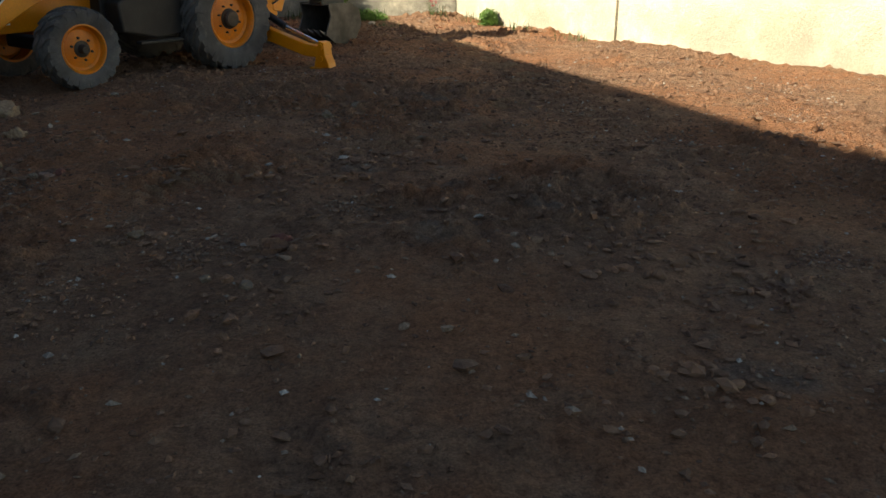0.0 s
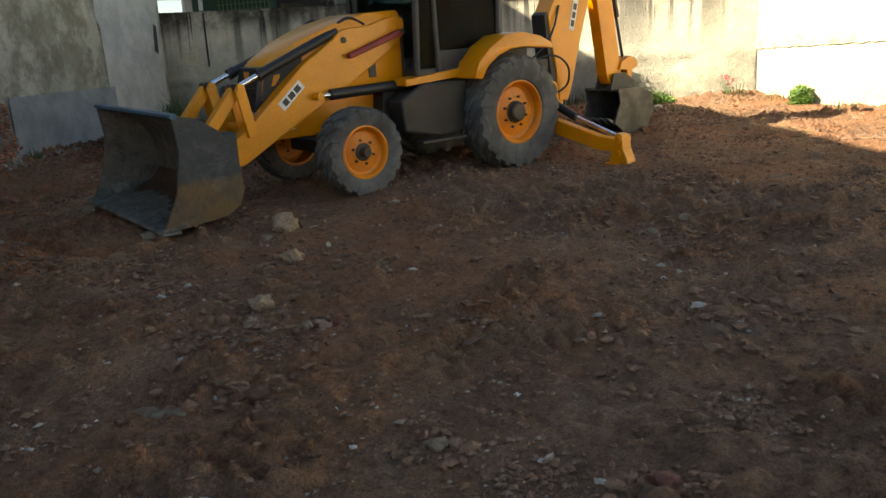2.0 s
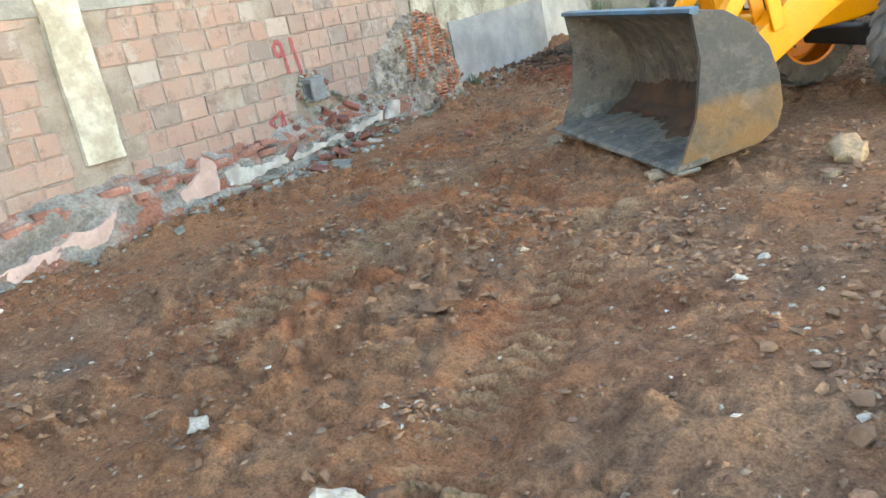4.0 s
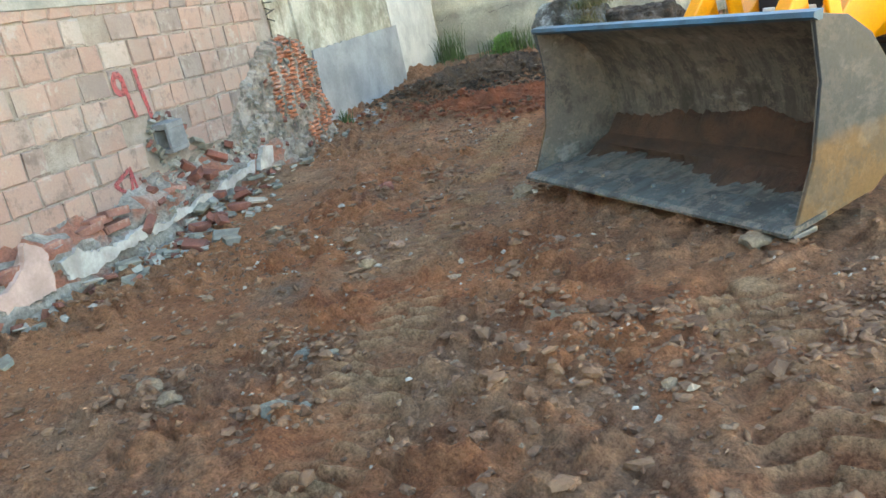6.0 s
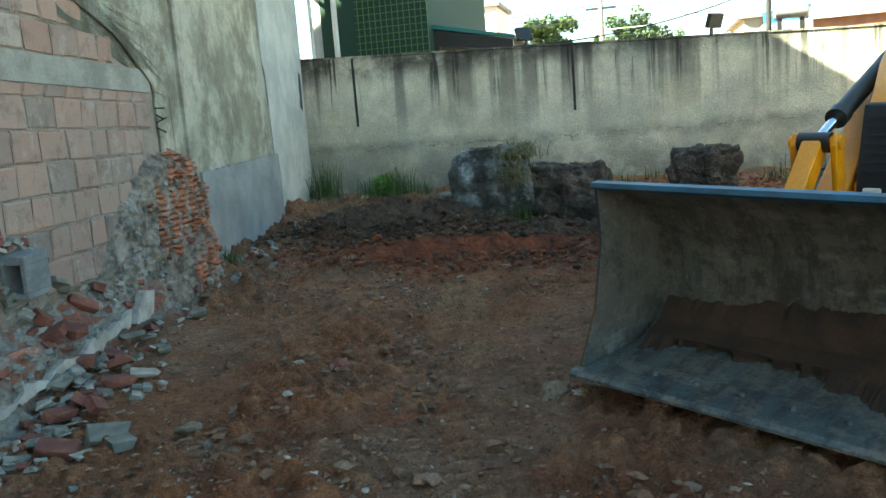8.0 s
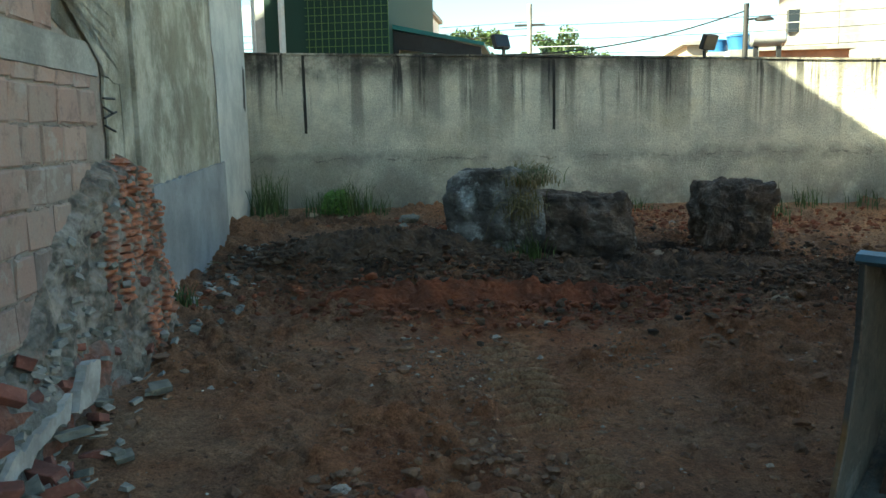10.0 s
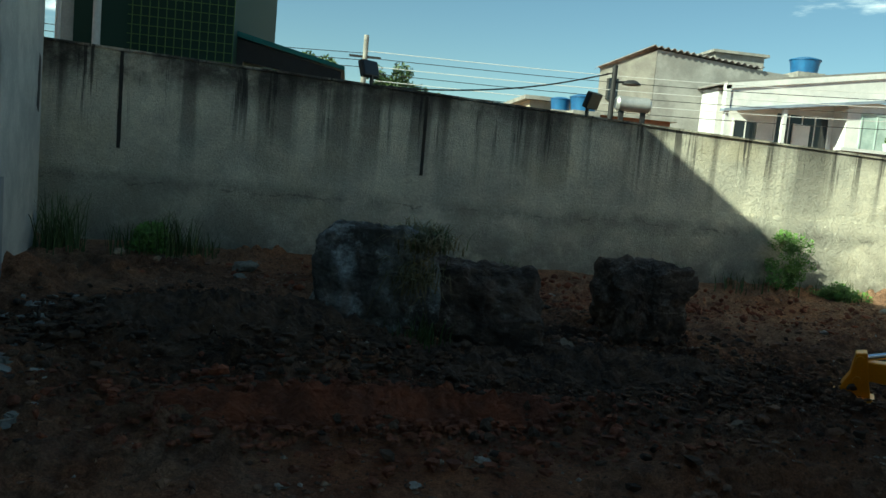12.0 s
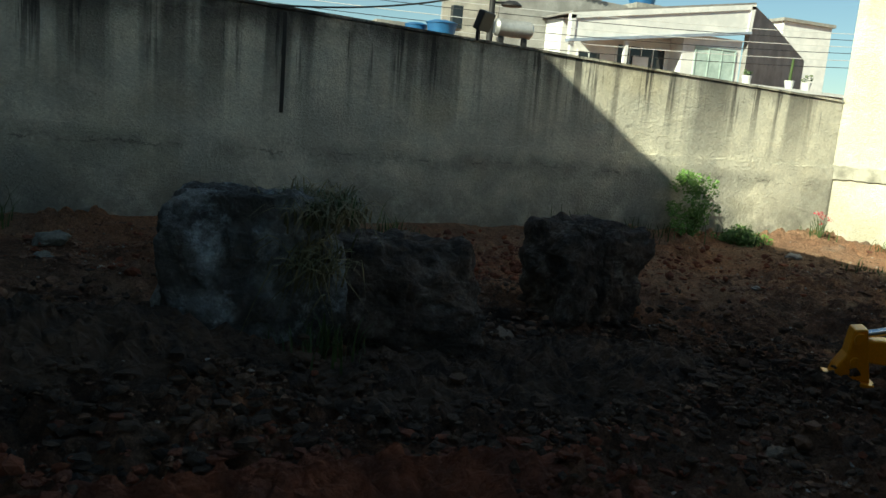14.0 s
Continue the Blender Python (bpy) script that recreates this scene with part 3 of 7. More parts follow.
part("eave", boxed((-0.5, -0.55, 5.25), (5.5, 4.3, 5.36), 0.015), surface("eave_boards", (0.26, 0.17, 0.12), (0.14, 0.09, 0.065), 3, 30), cream, "brown boarded eave")
TILE = surface("roof_tile", (0.36, 0.15, 0.09), (0.20, 0.09, 0.06), 3, 40)
rb = wave_sheet(-0.5, 5.5, 0.2, 0.05, lambda x: 5.42, -0.62, 4.3, 0.05)
part("roof", rb, TILE, cream, "clay roof tiles")


# ---- beyond the back wall ----
HOUSE_WHITE = surface("white_paint", (0.80, 0.80, 0.79), (0.66, 0.67, 0.67), 1.2, 20, 0.7, relief=0.1)
BLOCKWORK = surface("grey_blockwork", (0.36, 0.355, 0.34), (0.24, 0.235, 0.225), 0.9, 12, relief=0.3)
BEIGE = surface("beige_render", (0.62, 0.55, 0.42), (0.48, 0.42, 0.32), 1.2, 20)
DARK_GLASS = plain("dark_window", (0.02, 0.025, 0.03), 0.12)
BLUE_PLASTIC = surface("blue_tank", (0.03, 0.16, 0.36), (0.02, 0.10, 0.25), 1.5, 20, 0.45, relief=0)
GALV = surface("galvanised", (0.62, 0.62, 0.61), (0.45, 0.45, 0.45), 3, 30, 0.45, 0.6, 0.1)
BLACK_METAL = surface("black_metal", (0.022, 0.022, 0.024), (0.012, 0.012, 0.013), 4, 30, 0.55, relief=0.1)
CABLE = plain("cable_black", (0.015, 0.015, 0.016), 0.6)
PALE_CABLE = plain("cable_pale", (0.55, 0.55, 0.55), 0.6)


def window(parent, x0, x1, z0, z1, y, bars=2, frame=None):
    w = part("window", boxed((x0, y - 0.02, z0), (x1, y + 0.10, z1)), DARK_GLASS, parent, "dark glazed window")
    fb = bmesh.new()
    t = 0.07
    for a, b in (((x0 - t, z0 - t), (x1 + t, z0)), ((x0 - t, z1), (x1 + t, z1 + t)), ((x0 - t, z0), (x0, z1)), ((x1, z0), (x1 + t, z1))):
        box(fb, (a[0], y - 0.06, a[1]), (b[0], y + 0.08, b[1]))
    for i in range(1, bars + 1):
        x = x0 + (x1 - x0) * i / (bars + 1)
        box(fb, (x - 0.025, y - 0.05, z0), (x + 0.025, y + 0.02, z1))
    part("window_frame", fb, frame or HOUSE_WHITE, w, "white window frame")
    return w


# tall unrendered house
tower = base("blockwork_house", Matrix.Translation((0.4, 0, 0.45)), "tall grey blockwork house with a sloping sheet roof", "house")
tb = bmesh.new()
prism(tb, [(5.6, 0.5), (13.2, 0.5), (13.2, 8.20), (11.3, 8.28), (5.6, 8.75)], 47.0, 56.0)
part("wall", tb, BLOCKWORK, tower, "bare grey blockwork")
fb = bmesh.new()
vs = [(5.58, 46.98), (3.2, 48.6)]
a = [fb.verts.new((x, y, z)) for (x, y), z in ((vs[0], 0.5), (vs[1], 0.5), (vs[1], 7.75), (vs[0], 8.7))]
fb.faces.new(a)
bmesh.ops.solidify(fb, geom=fb.faces[:], thickness=0.2)
part("front_wall", fb, surface("pale_cement", (0.50, 0.475, 0.43), (0.37, 0.35, 0.32), 1.2, 20), tower, "pale cement-rendered end wall")
sb = wave_sheet(5.3, 11.4, 0.35, 0.06, lambda x: 8.88 - (x - 5.6) * 0.080, 46.8, 56.0, 0.04)
part("roof", sb, surface("fibre_sheet", (0.27, 0.25, 0.24), (0.15, 0.14, 0.135), 2, 20), tower, "weathered corrugated sheets")
eb = bmesh.new()
q = [eb.verts.new(p) for p in ((5.6, 46.8, 8.85), (3.0, 48.5, 7.72), (3.0, 49.5, 7.72), (5.6, 48.5, 8.85))]
eb.faces.new(q)
bmesh.ops.solidify(eb, geom=eb.faces[:], thickness=0.14)
part("roof_end", eb, TILE, tower, "reddish roof edge")
w = part("window", boxed((3.55, 48.0, 6.1), (4.1, 48.7, 7.2)), DARK_GLASS, tower)

# low white house with a deep fascia and a veranda
white = base("white_house", Matrix.Translation((0.38, 0, 0.38)), "low white painted house with deep fascia and veranda", "house")
part("wall", boxed((8.3, 45.2, 0.5), (18.2, 52.0, 7.0)), HOUSE_WHITE, white, "white painted wall")
part("front_wall", boxed((14.6, 44.1, 0.5), (18.2, 45.25, 6.9)), HOUSE_WHITE, white)
fb = bmesh.new()
prism(fb, [(8.0, 5.85), (18.35, 7.35), (18.45, 8.72), (8.0, 7.05)], 43.8, 44.1)
part("fascia", fb, HOUSE_WHITE, white, "deep white fascia board")
fb = bmesh.new()
prism(fb, [(7.95, 5.72), (18.4, 7.22), (18.4, 7.36), (7.95, 5.86)], 43.7, 44.1)
part("fascia_lip", fb, surface("blue_grey_paint", (0.30, 0.36, 0.45), (0.22, 0.26, 0.33), 2, 20), white, "blue-grey lower lip")
fb = bmesh.new()
prism(fb, [(8.0, 7.05), (18.45, 8.72), (18.45, 8.82), (8.0, 7.15)], 43.75, 52.0)
part("roof", fb, surface("grey_roof", (0.28, 0.27, 0.26), (0.18, 0.175, 0.17), 1, 12), white, "grey weathered roof slab")
for x in (8.2, 11.2):
    part("post", boxed((x - 0.09, 43.85, 0.5), (x + 0.09, 44.05, 5.9 + (x - 8) * 0.14)), HOUSE_WHITE, white)
fb = bmesh.new()
for pts in ([(8.0, 6.78), (18.43, 8.47), (18.45, 8.72), (8.0, 7.05)], [(8.0, 5.85), (8.22, 5.88), (8.22, 7.0), (8.0, 7.0)], [(18.13, 7.33), (18.35, 7.35), (18.44, 8.6), (18.20, 8.6)]):
    prism(fb, pts, 43.72, 43.80)
part("fascia_border", fb, HOUSE_WHITE, white, "raised white border of the fascia")
window(white, 9.3, 10.5, 4.0, 5.5, 45.18, 1)
window(white, 11.5, 14.3, 4.0, 6.05, 45.18, 3)
part("curtain", boxed((12.4, 45.05, 4.0), (13.3, 45.12, 5.6)), HOUSE_WHITE, white, "pale curtain behind the window")
CURTAIN_GLASS = surface("curtained_glass", (0.50, 0.62, 0.58), (0.36, 0.47, 0.44), 1.5, 14, 0.3, relief=0)
gate = window(white, 15.4, 17.8, 3.9, 6.3, 44.08, 2, CURTAIN_GLASS)
gate.data.materials[0] = CURTAIN_GLASS
gate["label"] = "tall glazed door with pale green curtains"
sb = bmesh.new()
prism(sb, [(0, 0.5), (9.0, 0.5), (9.0, 6.9), (2.6, 8.3), (0, 8.75)], 0, 0.25)
part("side_wall", sb, BLOCKWORK, white, "grey unpainted side wall", at=wall_frame((18.46, 43.95), (1.0, 0.55)))

cb = base("roof_store", Matrix.Translation((12.5, 51, 9.0)), "pale concrete box on the roof", "store")
part("body", boxed((-1.5, 0, -1), (1.5, 2, 1.15), 0.03), CONCRETE, cb)
part("lid", boxed((-1.7, -0.2, 1.15), (1.7, 2.2, 1.3)), CONCRETE, cb)


def water_tank(x, y, z, r, h, stand):
    t = base("water_tank", Matrix.Translation((x, y, z)), "round blue plastic water tank with a lid", "water tank", "blue water tanks")
    bm = bmesh.new()
    lathe(bm, [(0.001, 0), (r * 0.86, 0), (r * 0.93, h * 0.5), (r, h * 0.86), (r * 1.05, h * 0.86), (r * 1.05, h * 0.92), (r * 0.95, h * 0.95)], 28, Matrix.Rotation(radians(90), 4, "X"))
    part("body", bm, BLUE_PLASTIC, t, smooth=True)
    bm = bmesh.new()
    lathe(bm, [(r * 1.0, h * 0.93), (r * 0.6, h * 1.05), (0.001, h * 1.1)], 28, Matrix.Rotation(radians(90), 4, "X"))
    part("lid", bm, BLUE_PLASTIC, t, smooth=True)
    part("stand", boxed((-r, -r, -stand), (r, r, -0.004)), CONCRETE, t)
    return t


water_tank(14.05, 46.9, 8.78, 0.76, 0.78, 0.6)
water_tank(-2.68, 30.0, 4.1, 0.40, 0.44, 3.2)
water_tank(-3.2, 30.6, 4.12, 0.30, 0.36, 3.2)

# neighbour with the green netting, close behind the wall
green = base("netted_building", Matrix.Translation((0, 0, 0)), "tall building side covered by dark green netting", "building")
NET = plain("green_net", (0.012, 0.045, 0.032), 0.8)
NETLINE = plain("net_line", (0.10, 0.17, 0.06), 0.8)
part("wall", boxed((-13.35, 19.95, 0.3), (-11.1, 26, 7.5)), NET, green, "dark green netting over the facade")
nb = bmesh.new()
for i in range(13):
    x = -12.55 + i * 0.12
    box(nb, (x, 19.93, 3.2), (x + 0.012, 19.945, 7.5))
for i in range(32):
    z = 3.2 + i * 0.135
    box(nb, (-12.6, 19.915, z), (-11.1, 19.928, z + 0.012))
part("net_mesh", nb, NETLINE, green, "yellowish-green net cords")
part("side_wall", boxed((-13.62, 20.0, 0.3), (-13.36, 22, 7.5)), PALE_PLASTER, green)
for x, r, zl in ((-12.98, 0.055, 3.38), (-13.50, 0.035, 3.3)):
    part("downpipe", rodded((x, 19.78, zl), (x, 19.78, 7.5), r, r, 16), HOUSE_WHITE, green, "white plastic downpipe", True)
    part("pipe_clip", boxed((x - r - 0.01, 19.76, 4.6), (x + r + 0.01, 20.0, 4.64)), BLACK_METAL, green)
awn = base("lean_to_roof", Matrix.Translation((0, 0, 0)), "teal-green sheet lean-to roof beside the netting", "roof")
ab = bmesh.new()
prism(ab, [(-11.15, 3.80), (-9.45, 3.45), (-9.45, 3.51), (-11.15, 3.88)], 20.3, 24)
part("sheet", ab, plain("green_sheet", (0.02, 0.15, 0.14), 0.6), awn)
part("beam", profiled([(-11.15, 3.45), (-9.5, 3.25), (-9.5, 3.43), (-11.15, 3.78)], 20.35, 20.5), BLACK_METAL, awn)
part("post", boxed((-11.1, 20.35, 0.4), (-11.0, 20.5, 3.5)), BLACK_METAL, awn)
part("post", boxed((-9.8, 20.35, 0.4), (-9.7, 20.5, 3.3)), BLACK_METAL, awn)
far_w = base("far_white_house", Matrix.Translation((-13.1, 36, 0)), "small white far house behind the netted building", "house")
part("wall", boxed((-0.6, 0, 0.3), (0.55, 3, 6.35), 0.02), HOUSE_WHITE, far_w)
part("roof", boxed((-0.75, -0.15, 6.35), (0.7, 3.1, 6.5)), CONCRETE, far_w)

for x0, x1, y, z, mt, lab in ((-3.9, -2.6, 31.6, 4.45, BEIGE, "low beige house beyond the boundary wall"), (-2.0, 2.5, 36, 4.6, surface("orange_brickwork", (0.42, 0.20, 0.11), (0.30, 0.14, 0.08), 1.5, 18), "low orange brick house beyond the wall"), (-7.0, -3.8, 40, 4.6, BEIGE, "low beige house beyond the boundary wall")):
    h = base("far_house", Matrix.Translation(((x0 + x1) / 2, y, 0)), lab, "house")
    part("wall", boxed((-(x1 - x0) / 2, 0, 0.3), ((x1 - x0) / 2, 4, z)), mt, h)
    part("roof", boxed((-(x1 - x0) / 2 - 0.2, -0.2, z), ((x1 - x0) / 2 + 0.2, 4.2, z + 0.12)), CONCRETE, h)


far_e = base("far_white_house", Matrix.Translation((38.5, 62, 0)), "small white far house beyond the grey side wall", "house")
part("wall", boxed((-1.5, 0, 0.3), (3.5, 4, 12.0), 0.02), HOUSE_WHITE, far_e)
part("roof", boxed((-1.7, -0.2, 12.0), (3.7, 4.2, 12.25)), CONCRETE, far_e)


def leaf_cloud(bm, rnd, centre, radius, count, size):
    for _ in range(count):
        d = Vector((rnd.gauss(0, 1), rnd.gauss(0, 1), rnd.gauss(0, 0.75)))
        d = d.normalized() * radius * rnd.uniform(0.35, 1.0) ** 0.6
        p = centre + d
        u = Vector((rnd.gauss(0, 1), rnd.gauss(0, 1), rnd.gauss(0, 1))).normalized()
        v = u.orthogonal().normalized()
        s = size * rnd.uniform(0.6, 1.3)
        q = [bm.verts.new(p + u * s * a + v * s * b) for a, b in ((-1, 0), (0, -0.5), (1, 0), (0, 0.5))]
        bm.faces.new(q)


LEAF = surface("leaf_green", (0.075, 0.12, 0.03), (0.04, 0.075, 0.018), 1.0, 9, 0.6, relief=0)
BARK = surface("bark", (0.13, 0.10, 0.075), (0.07, 0.055, 0.04), 3, 30)


def tree(x, y, height, spread, seed):
    rnd = random.Random(seed)
    t = base("tree", Matrix.Translation((x, y, 0.6)), "leafy green tree beyond the boundary wall", "tree", "trees beyond the wall")
    bm = bmesh.new()
    rod(bm, (0, 0, -0.4), (0.1, 0, height * 0.55), 0.18, 0.11, 10)
    for _ in range(7):
        rod(bm, (0.1, 0, height * rnd.uniform(0.4, 0.55)), (rnd.uniform(-1, 1) * spread * 0.7, rnd.uniform(-1, 1) * spread * 0.6, height * rnd.uniform(0.75, 0.95)), 0.06, 0.02, 6)
    part("trunk", bm, BARK, t)
    bm = bmesh.new()
    for _ in range(22):
        c = Vector((rnd.uniform(-1, 1) * spread, rnd.uniform(-0.8, 0.8) * spread, height * rnd.uniform(0.62, 0.93)))
        leaf_cloud(bm, rnd, c, spread * rnd.uniform(0.22, 0.42), 230, 0.10)
    part("crown", bm, LEAF, t, "uneven green leaf crown")


tree(-11.6, 45, 6.3, 1.3, 1)
tree(-6.9, 45, 6.3, 1.5, 2)
tree(-8.4, 47, 5.6, 1.0, 3)

# poles, lamps and cables
pole = base("utility_pole", Matrix.Translation((-8.86, 43.4, 0.5)), "plain concrete utility pole with cables", "utility pole")
part("shaft", rodded((0, 0, 0), (0, 0, 7.2), 0.15, 0.11, 12), CONCRETE, pole)
part("crossarm", boxed((-0.7, -0.05, 6.2), (0.7, 0.05, 6.3)), BLACK_METAL, pole)
lamp = base("street_lamp", Matrix.Translation((-4.55, 22.0, 0.4)), "dark lamp post with a small flat lamp head", "street lamp")
part("shaft", rodded((0, 0, 0), (0, 0, 3.85), 0.055, 0.05, 12), BLACK_METAL, lamp)
part("arm", rodded((0, 0, 3.55), (0.30, 0, 3.58), 0.02), BLACK_METAL, lamp)
bm = bmesh.new()
lathe(bm, [(0.001, 0.05), (0.09, 0.04), (0.17, -0.02), (0.17, -0.04), (0.001, -0.05)], 20, Matrix.Translation((0.34, 0, 3.57)) @ Matrix.Rotation(radians(90), 4, "X"))
part("lamp_head", bm, BLACK_METAL, lamp)
drum = base("gas_drum", pose(-4.14, 22.0, 3.58), "white horizontal metal drum above the wall", "drum")
bm = bmesh.new()
lathe(bm, [(0.001, -0.33), (0.10, -0.33), (0.14, -0.29), (0.14, 0.29), (0.10, 0.33), (0.001, 0.33)], 24, Matrix.Rotation(radians(90), 4, "Z"))
part("shell", bm, GALV, drum, smooth=True)
part("bracket", boxed((-0.25, -0.04, -3.1), (-0.17, 0.04, -0.135)), BLACK_METAL, drum)
part("bracket", boxed((0.17, -0.04, -3.1), (0.25, 0.04, -0.135)), BLACK_METAL, drum)


def floodlight(x, z, turn):
    f = base("floodlight", pose(x, 18.96 + 0.03 * (x + 11), z, 0, 0, turn), "black square floodlight on the wall top", "floodlight", "floodlights on the wall")
    part("bracket", boxed((-0.02, -0.02, -0.03), (0.02, 0.02, 0.12)), BLACK_METAL, f)
    bm = boxed((-0.15, -0.045, 0.10), (0.15, 0.045, 0.34), 0.015, Matrix.Rotation(radians(-20), 4, "X"))
    part("housing", bm, BLACK_METAL, f)
    part("lens", boxed((-0.13, -0.052, 0.12), (0.13, -0.047, 0.32), 0, Matrix.Rotation(radians(-20), 4, "X")), DARK_GLASS, f)


floodlight(-9.05, 3.16, 40)
floodlight(-5.88, 3.05, -140)


def cable(pts, r, material, label):
    bm = bmesh.new()
    tube(bm, pts, r, 5)
    return thing("cable", bm, material, label, "cable", "overhead cables", smooth=True)


def sagging(a, b, sag):
    a, b = Vector(a), Vector(b)
    return [a.lerp(b, t) - Vector((0, 0, sag * 4 * t * (1 - t))) for t in (0, 0.25, 0.5, 0.75, 1)]


cable(sagging((-9.5, 20.5, 3.3), (-4.55, 22.0, 4.12), 0.22), 0.014, CABLE, "sagging black service cable")
for k, (z0, z1) in enumerate(((6.7, 6.9), (6.35, 6.6), (6.05, 6.3), (5.75, 5.95), (5.4, 5.6), (7.0, 7.3))):
    cable(sagging((-8.86, 43.35, z0), (30, 40.0 + 0.2 * k, z1 + 1.2), 0.5), 0.016, PALE_CABLE if k % 2 else CABLE, "thin overhead cable crossing the sky")
for k in range(3):
    cable(sagging((-8.86, 43.35, 6.3 + 0.3 * k), (-40, 44, 7 + 0.3 * k), 0.5), 0.016, CABLE, "thin overhead cable crossing the sky")

# low terrace wall with pots beyond the back wall
terrace = base("terrace_wall", Matrix.Translation((5.0, 26.0, 0.82)), "low grey terrace wall beyond the boundary wall", "wall")
part("wall", boxed((-2.2, 0, 0), (2.2, 0.2, 2.62), 0.02), CONCRETE, terrace)
part("coping", boxed((-2.25, -0.05, 2.62), (2.25, 0.25, 2.70)), HOUSE_WHITE, terrace)
for x, h in ((5.45, 0.55), (6.0, 0.22), (4.1, 0.15)):
    pot = base("flower_pot", Matrix.Translation((x, 26.1, 3.52)), "pale plant pot on the terrace wall", "flower pot", "pots on the terrace wall")
    part("pot", rodded((0, 0, 0), (0, 0, 0.20), 0.09, 0.13, 16), HOUSE_WHITE, pot)
    bm = bmesh.new()
    if h > 0.4:
        rod(bm, (0, 0, 0.18), (0.02, 0, h + 0.2), 0.04, 0.03, 8)
    else:
        leaf_cloud(bm, random.Random(int(x * 10)), Vector((0, 0, 0.18 + h / 2)), h * 0.7, 40, 0.05)
    part("plant", bm, LEAF, pot)


# ---- boulders of old masonry ----
def masonry(name):
    m = surface(name, (0.15, 0.108, 0.080), (0.052, 0.038, 0.029), 3.2, 18, 0.95, relief=1.0, depth=0.06, dust=(0.36, 0.32, 0.28), dust_amount=0.6)
    return m


OLD_STONE = masonry("old_masonry")
PALE_STONE = surface("pale_masonry", (0.27, 0.28, 0.28), (0.085, 0.08, 0.073), 2.2, 18, 0.95, relief=1.0, depth=0.06, dust=(0.60, 0.66, 0.68), dust_amount=0.9, spread=(0.40, 0.64))


def boulder(x, y, size, turn, seed, material, label, sink=0.12, tilt=0):
    bm = rock_bm(size, seed, 6, 0.42, 0.97)
    for v in bm.verts:
        q = v.co * 6 + Vector((seed, 0, 0))
        cell = noise.cell(v.co * 5.5 + Vector((seed * 3.1, 0, 0)))
        v.co += v.co.normalized() * ((cell - 0.5) * 0.016 + noise.fractal(q, 0.8, 2.1, 5) * 0.022)
    z = lie_at(x, y) + size[2] * 0.8 - sink
    return thing("boulder", bm, material, label, "boulder", "masonry boulders", at=pose(x, y, z, tilt, 0, turn))


boulder(-9.0, 14.75, (0.58, 0.50, 0.63), 8, 11, PALE_STONE, "large pale grey lump of broken masonry with dry grass", 0.10)
boulder(-7.98, 14.8, (0.60, 0.45, 0.49), -3, 12, OLD_STONE, "dark flat-topped lump of broken masonry", 0.05)
boulder(-6.33, 15.25, (0.44, 0.42, 0.50), 10, 13, OLD_STONE, "dark rounded lump of broken masonry", 0.08)


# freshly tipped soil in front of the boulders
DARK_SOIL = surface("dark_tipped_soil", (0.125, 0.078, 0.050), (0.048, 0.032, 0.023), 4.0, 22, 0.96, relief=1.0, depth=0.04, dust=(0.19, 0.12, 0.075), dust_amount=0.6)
RED_CLAY_SOIL = surface("red_clay_soil", (0.30, 0.095, 0.045), (0.17, 0.06, 0.034), 3.5, 22, 0.96, relief=1.0, depth=0.04)


def heap(name, cx, cy, rx, ry, high, turn, seed, material, label):
    bm = bmesh.new()
    n, rows = 150, []
    c, s = math.cos(turn), math.sin(turn)
    for k in range(46):
        t = k / 45
        ring = []
        for i in range(n):
            a = 2 * math.pi * i / n
            edge = 1 + 0.28 * noise.noise(Vector((2.2 * math.cos(a), 2.2 * math.sin(a), seed)))
            u, v = rx * t * edge * math.cos(a), ry * t * edge * math.sin(a)
            x, y = cx + u * c - v * s, cy + u * s + v * c
            q = Vector((x * 3, y * 3, seed))
            up = high * (1 - t * t) ** 1.3 * (1 + 0.5 * noise.noise(q * 0.5)) + (abs(noise.noise(q * 1.5)) * 0.09 + abs(noise.noise(q * 3.7)) * 0.085 + abs(noise.noise(q * 7.3)) * 0.06) * (1 - t ** 4)
            ring.append(bm.verts.new((x, y, lie_at(x, y) + up - 0.05 * t ** 3)))
        rows.append(ring)
    for a, b in zip(rows, rows[1:]):
        for i in range(n):
            bm.faces.new((a[i], b[i], b[(i + 1) % n], a[(i + 1) % n]))
    bmesh.ops.remove_doubles(bm, verts=rows[0], dist=0.0001)
    return thing(name, bm, material, label, "soil heap", kind="stuff")


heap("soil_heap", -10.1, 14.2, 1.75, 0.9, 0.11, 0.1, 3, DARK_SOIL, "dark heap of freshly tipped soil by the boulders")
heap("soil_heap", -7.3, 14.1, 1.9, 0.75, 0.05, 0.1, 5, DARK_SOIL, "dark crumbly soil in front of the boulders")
heap("clay_ridge", -9.0, 12.7, 1.95, 0.24, 0.05, 0.08, 4, RED_CLAY_SOIL, "low ridge of red clay scraped up by the bucket")


# ---- backhoe loader ----
YELLOW = surface("machine_yellow", (0.92, 0.345, 0.008), (0.82, 0.295, 0.008), 1.6, 60, 0.32, relief=0.04, depth=0.002, dust=(0.50, 0.24, 0.08), dust_amount=0.25)
RIM_ORANGE = surface("rim_orange", (0.88, 0.27, 0.006), (0.66, 0.19, 0.008), 3, 60, 0.45, relief=0.04, depth=0.002, dust=(0.30, 0.17, 0.09), dust_amount=0.6)
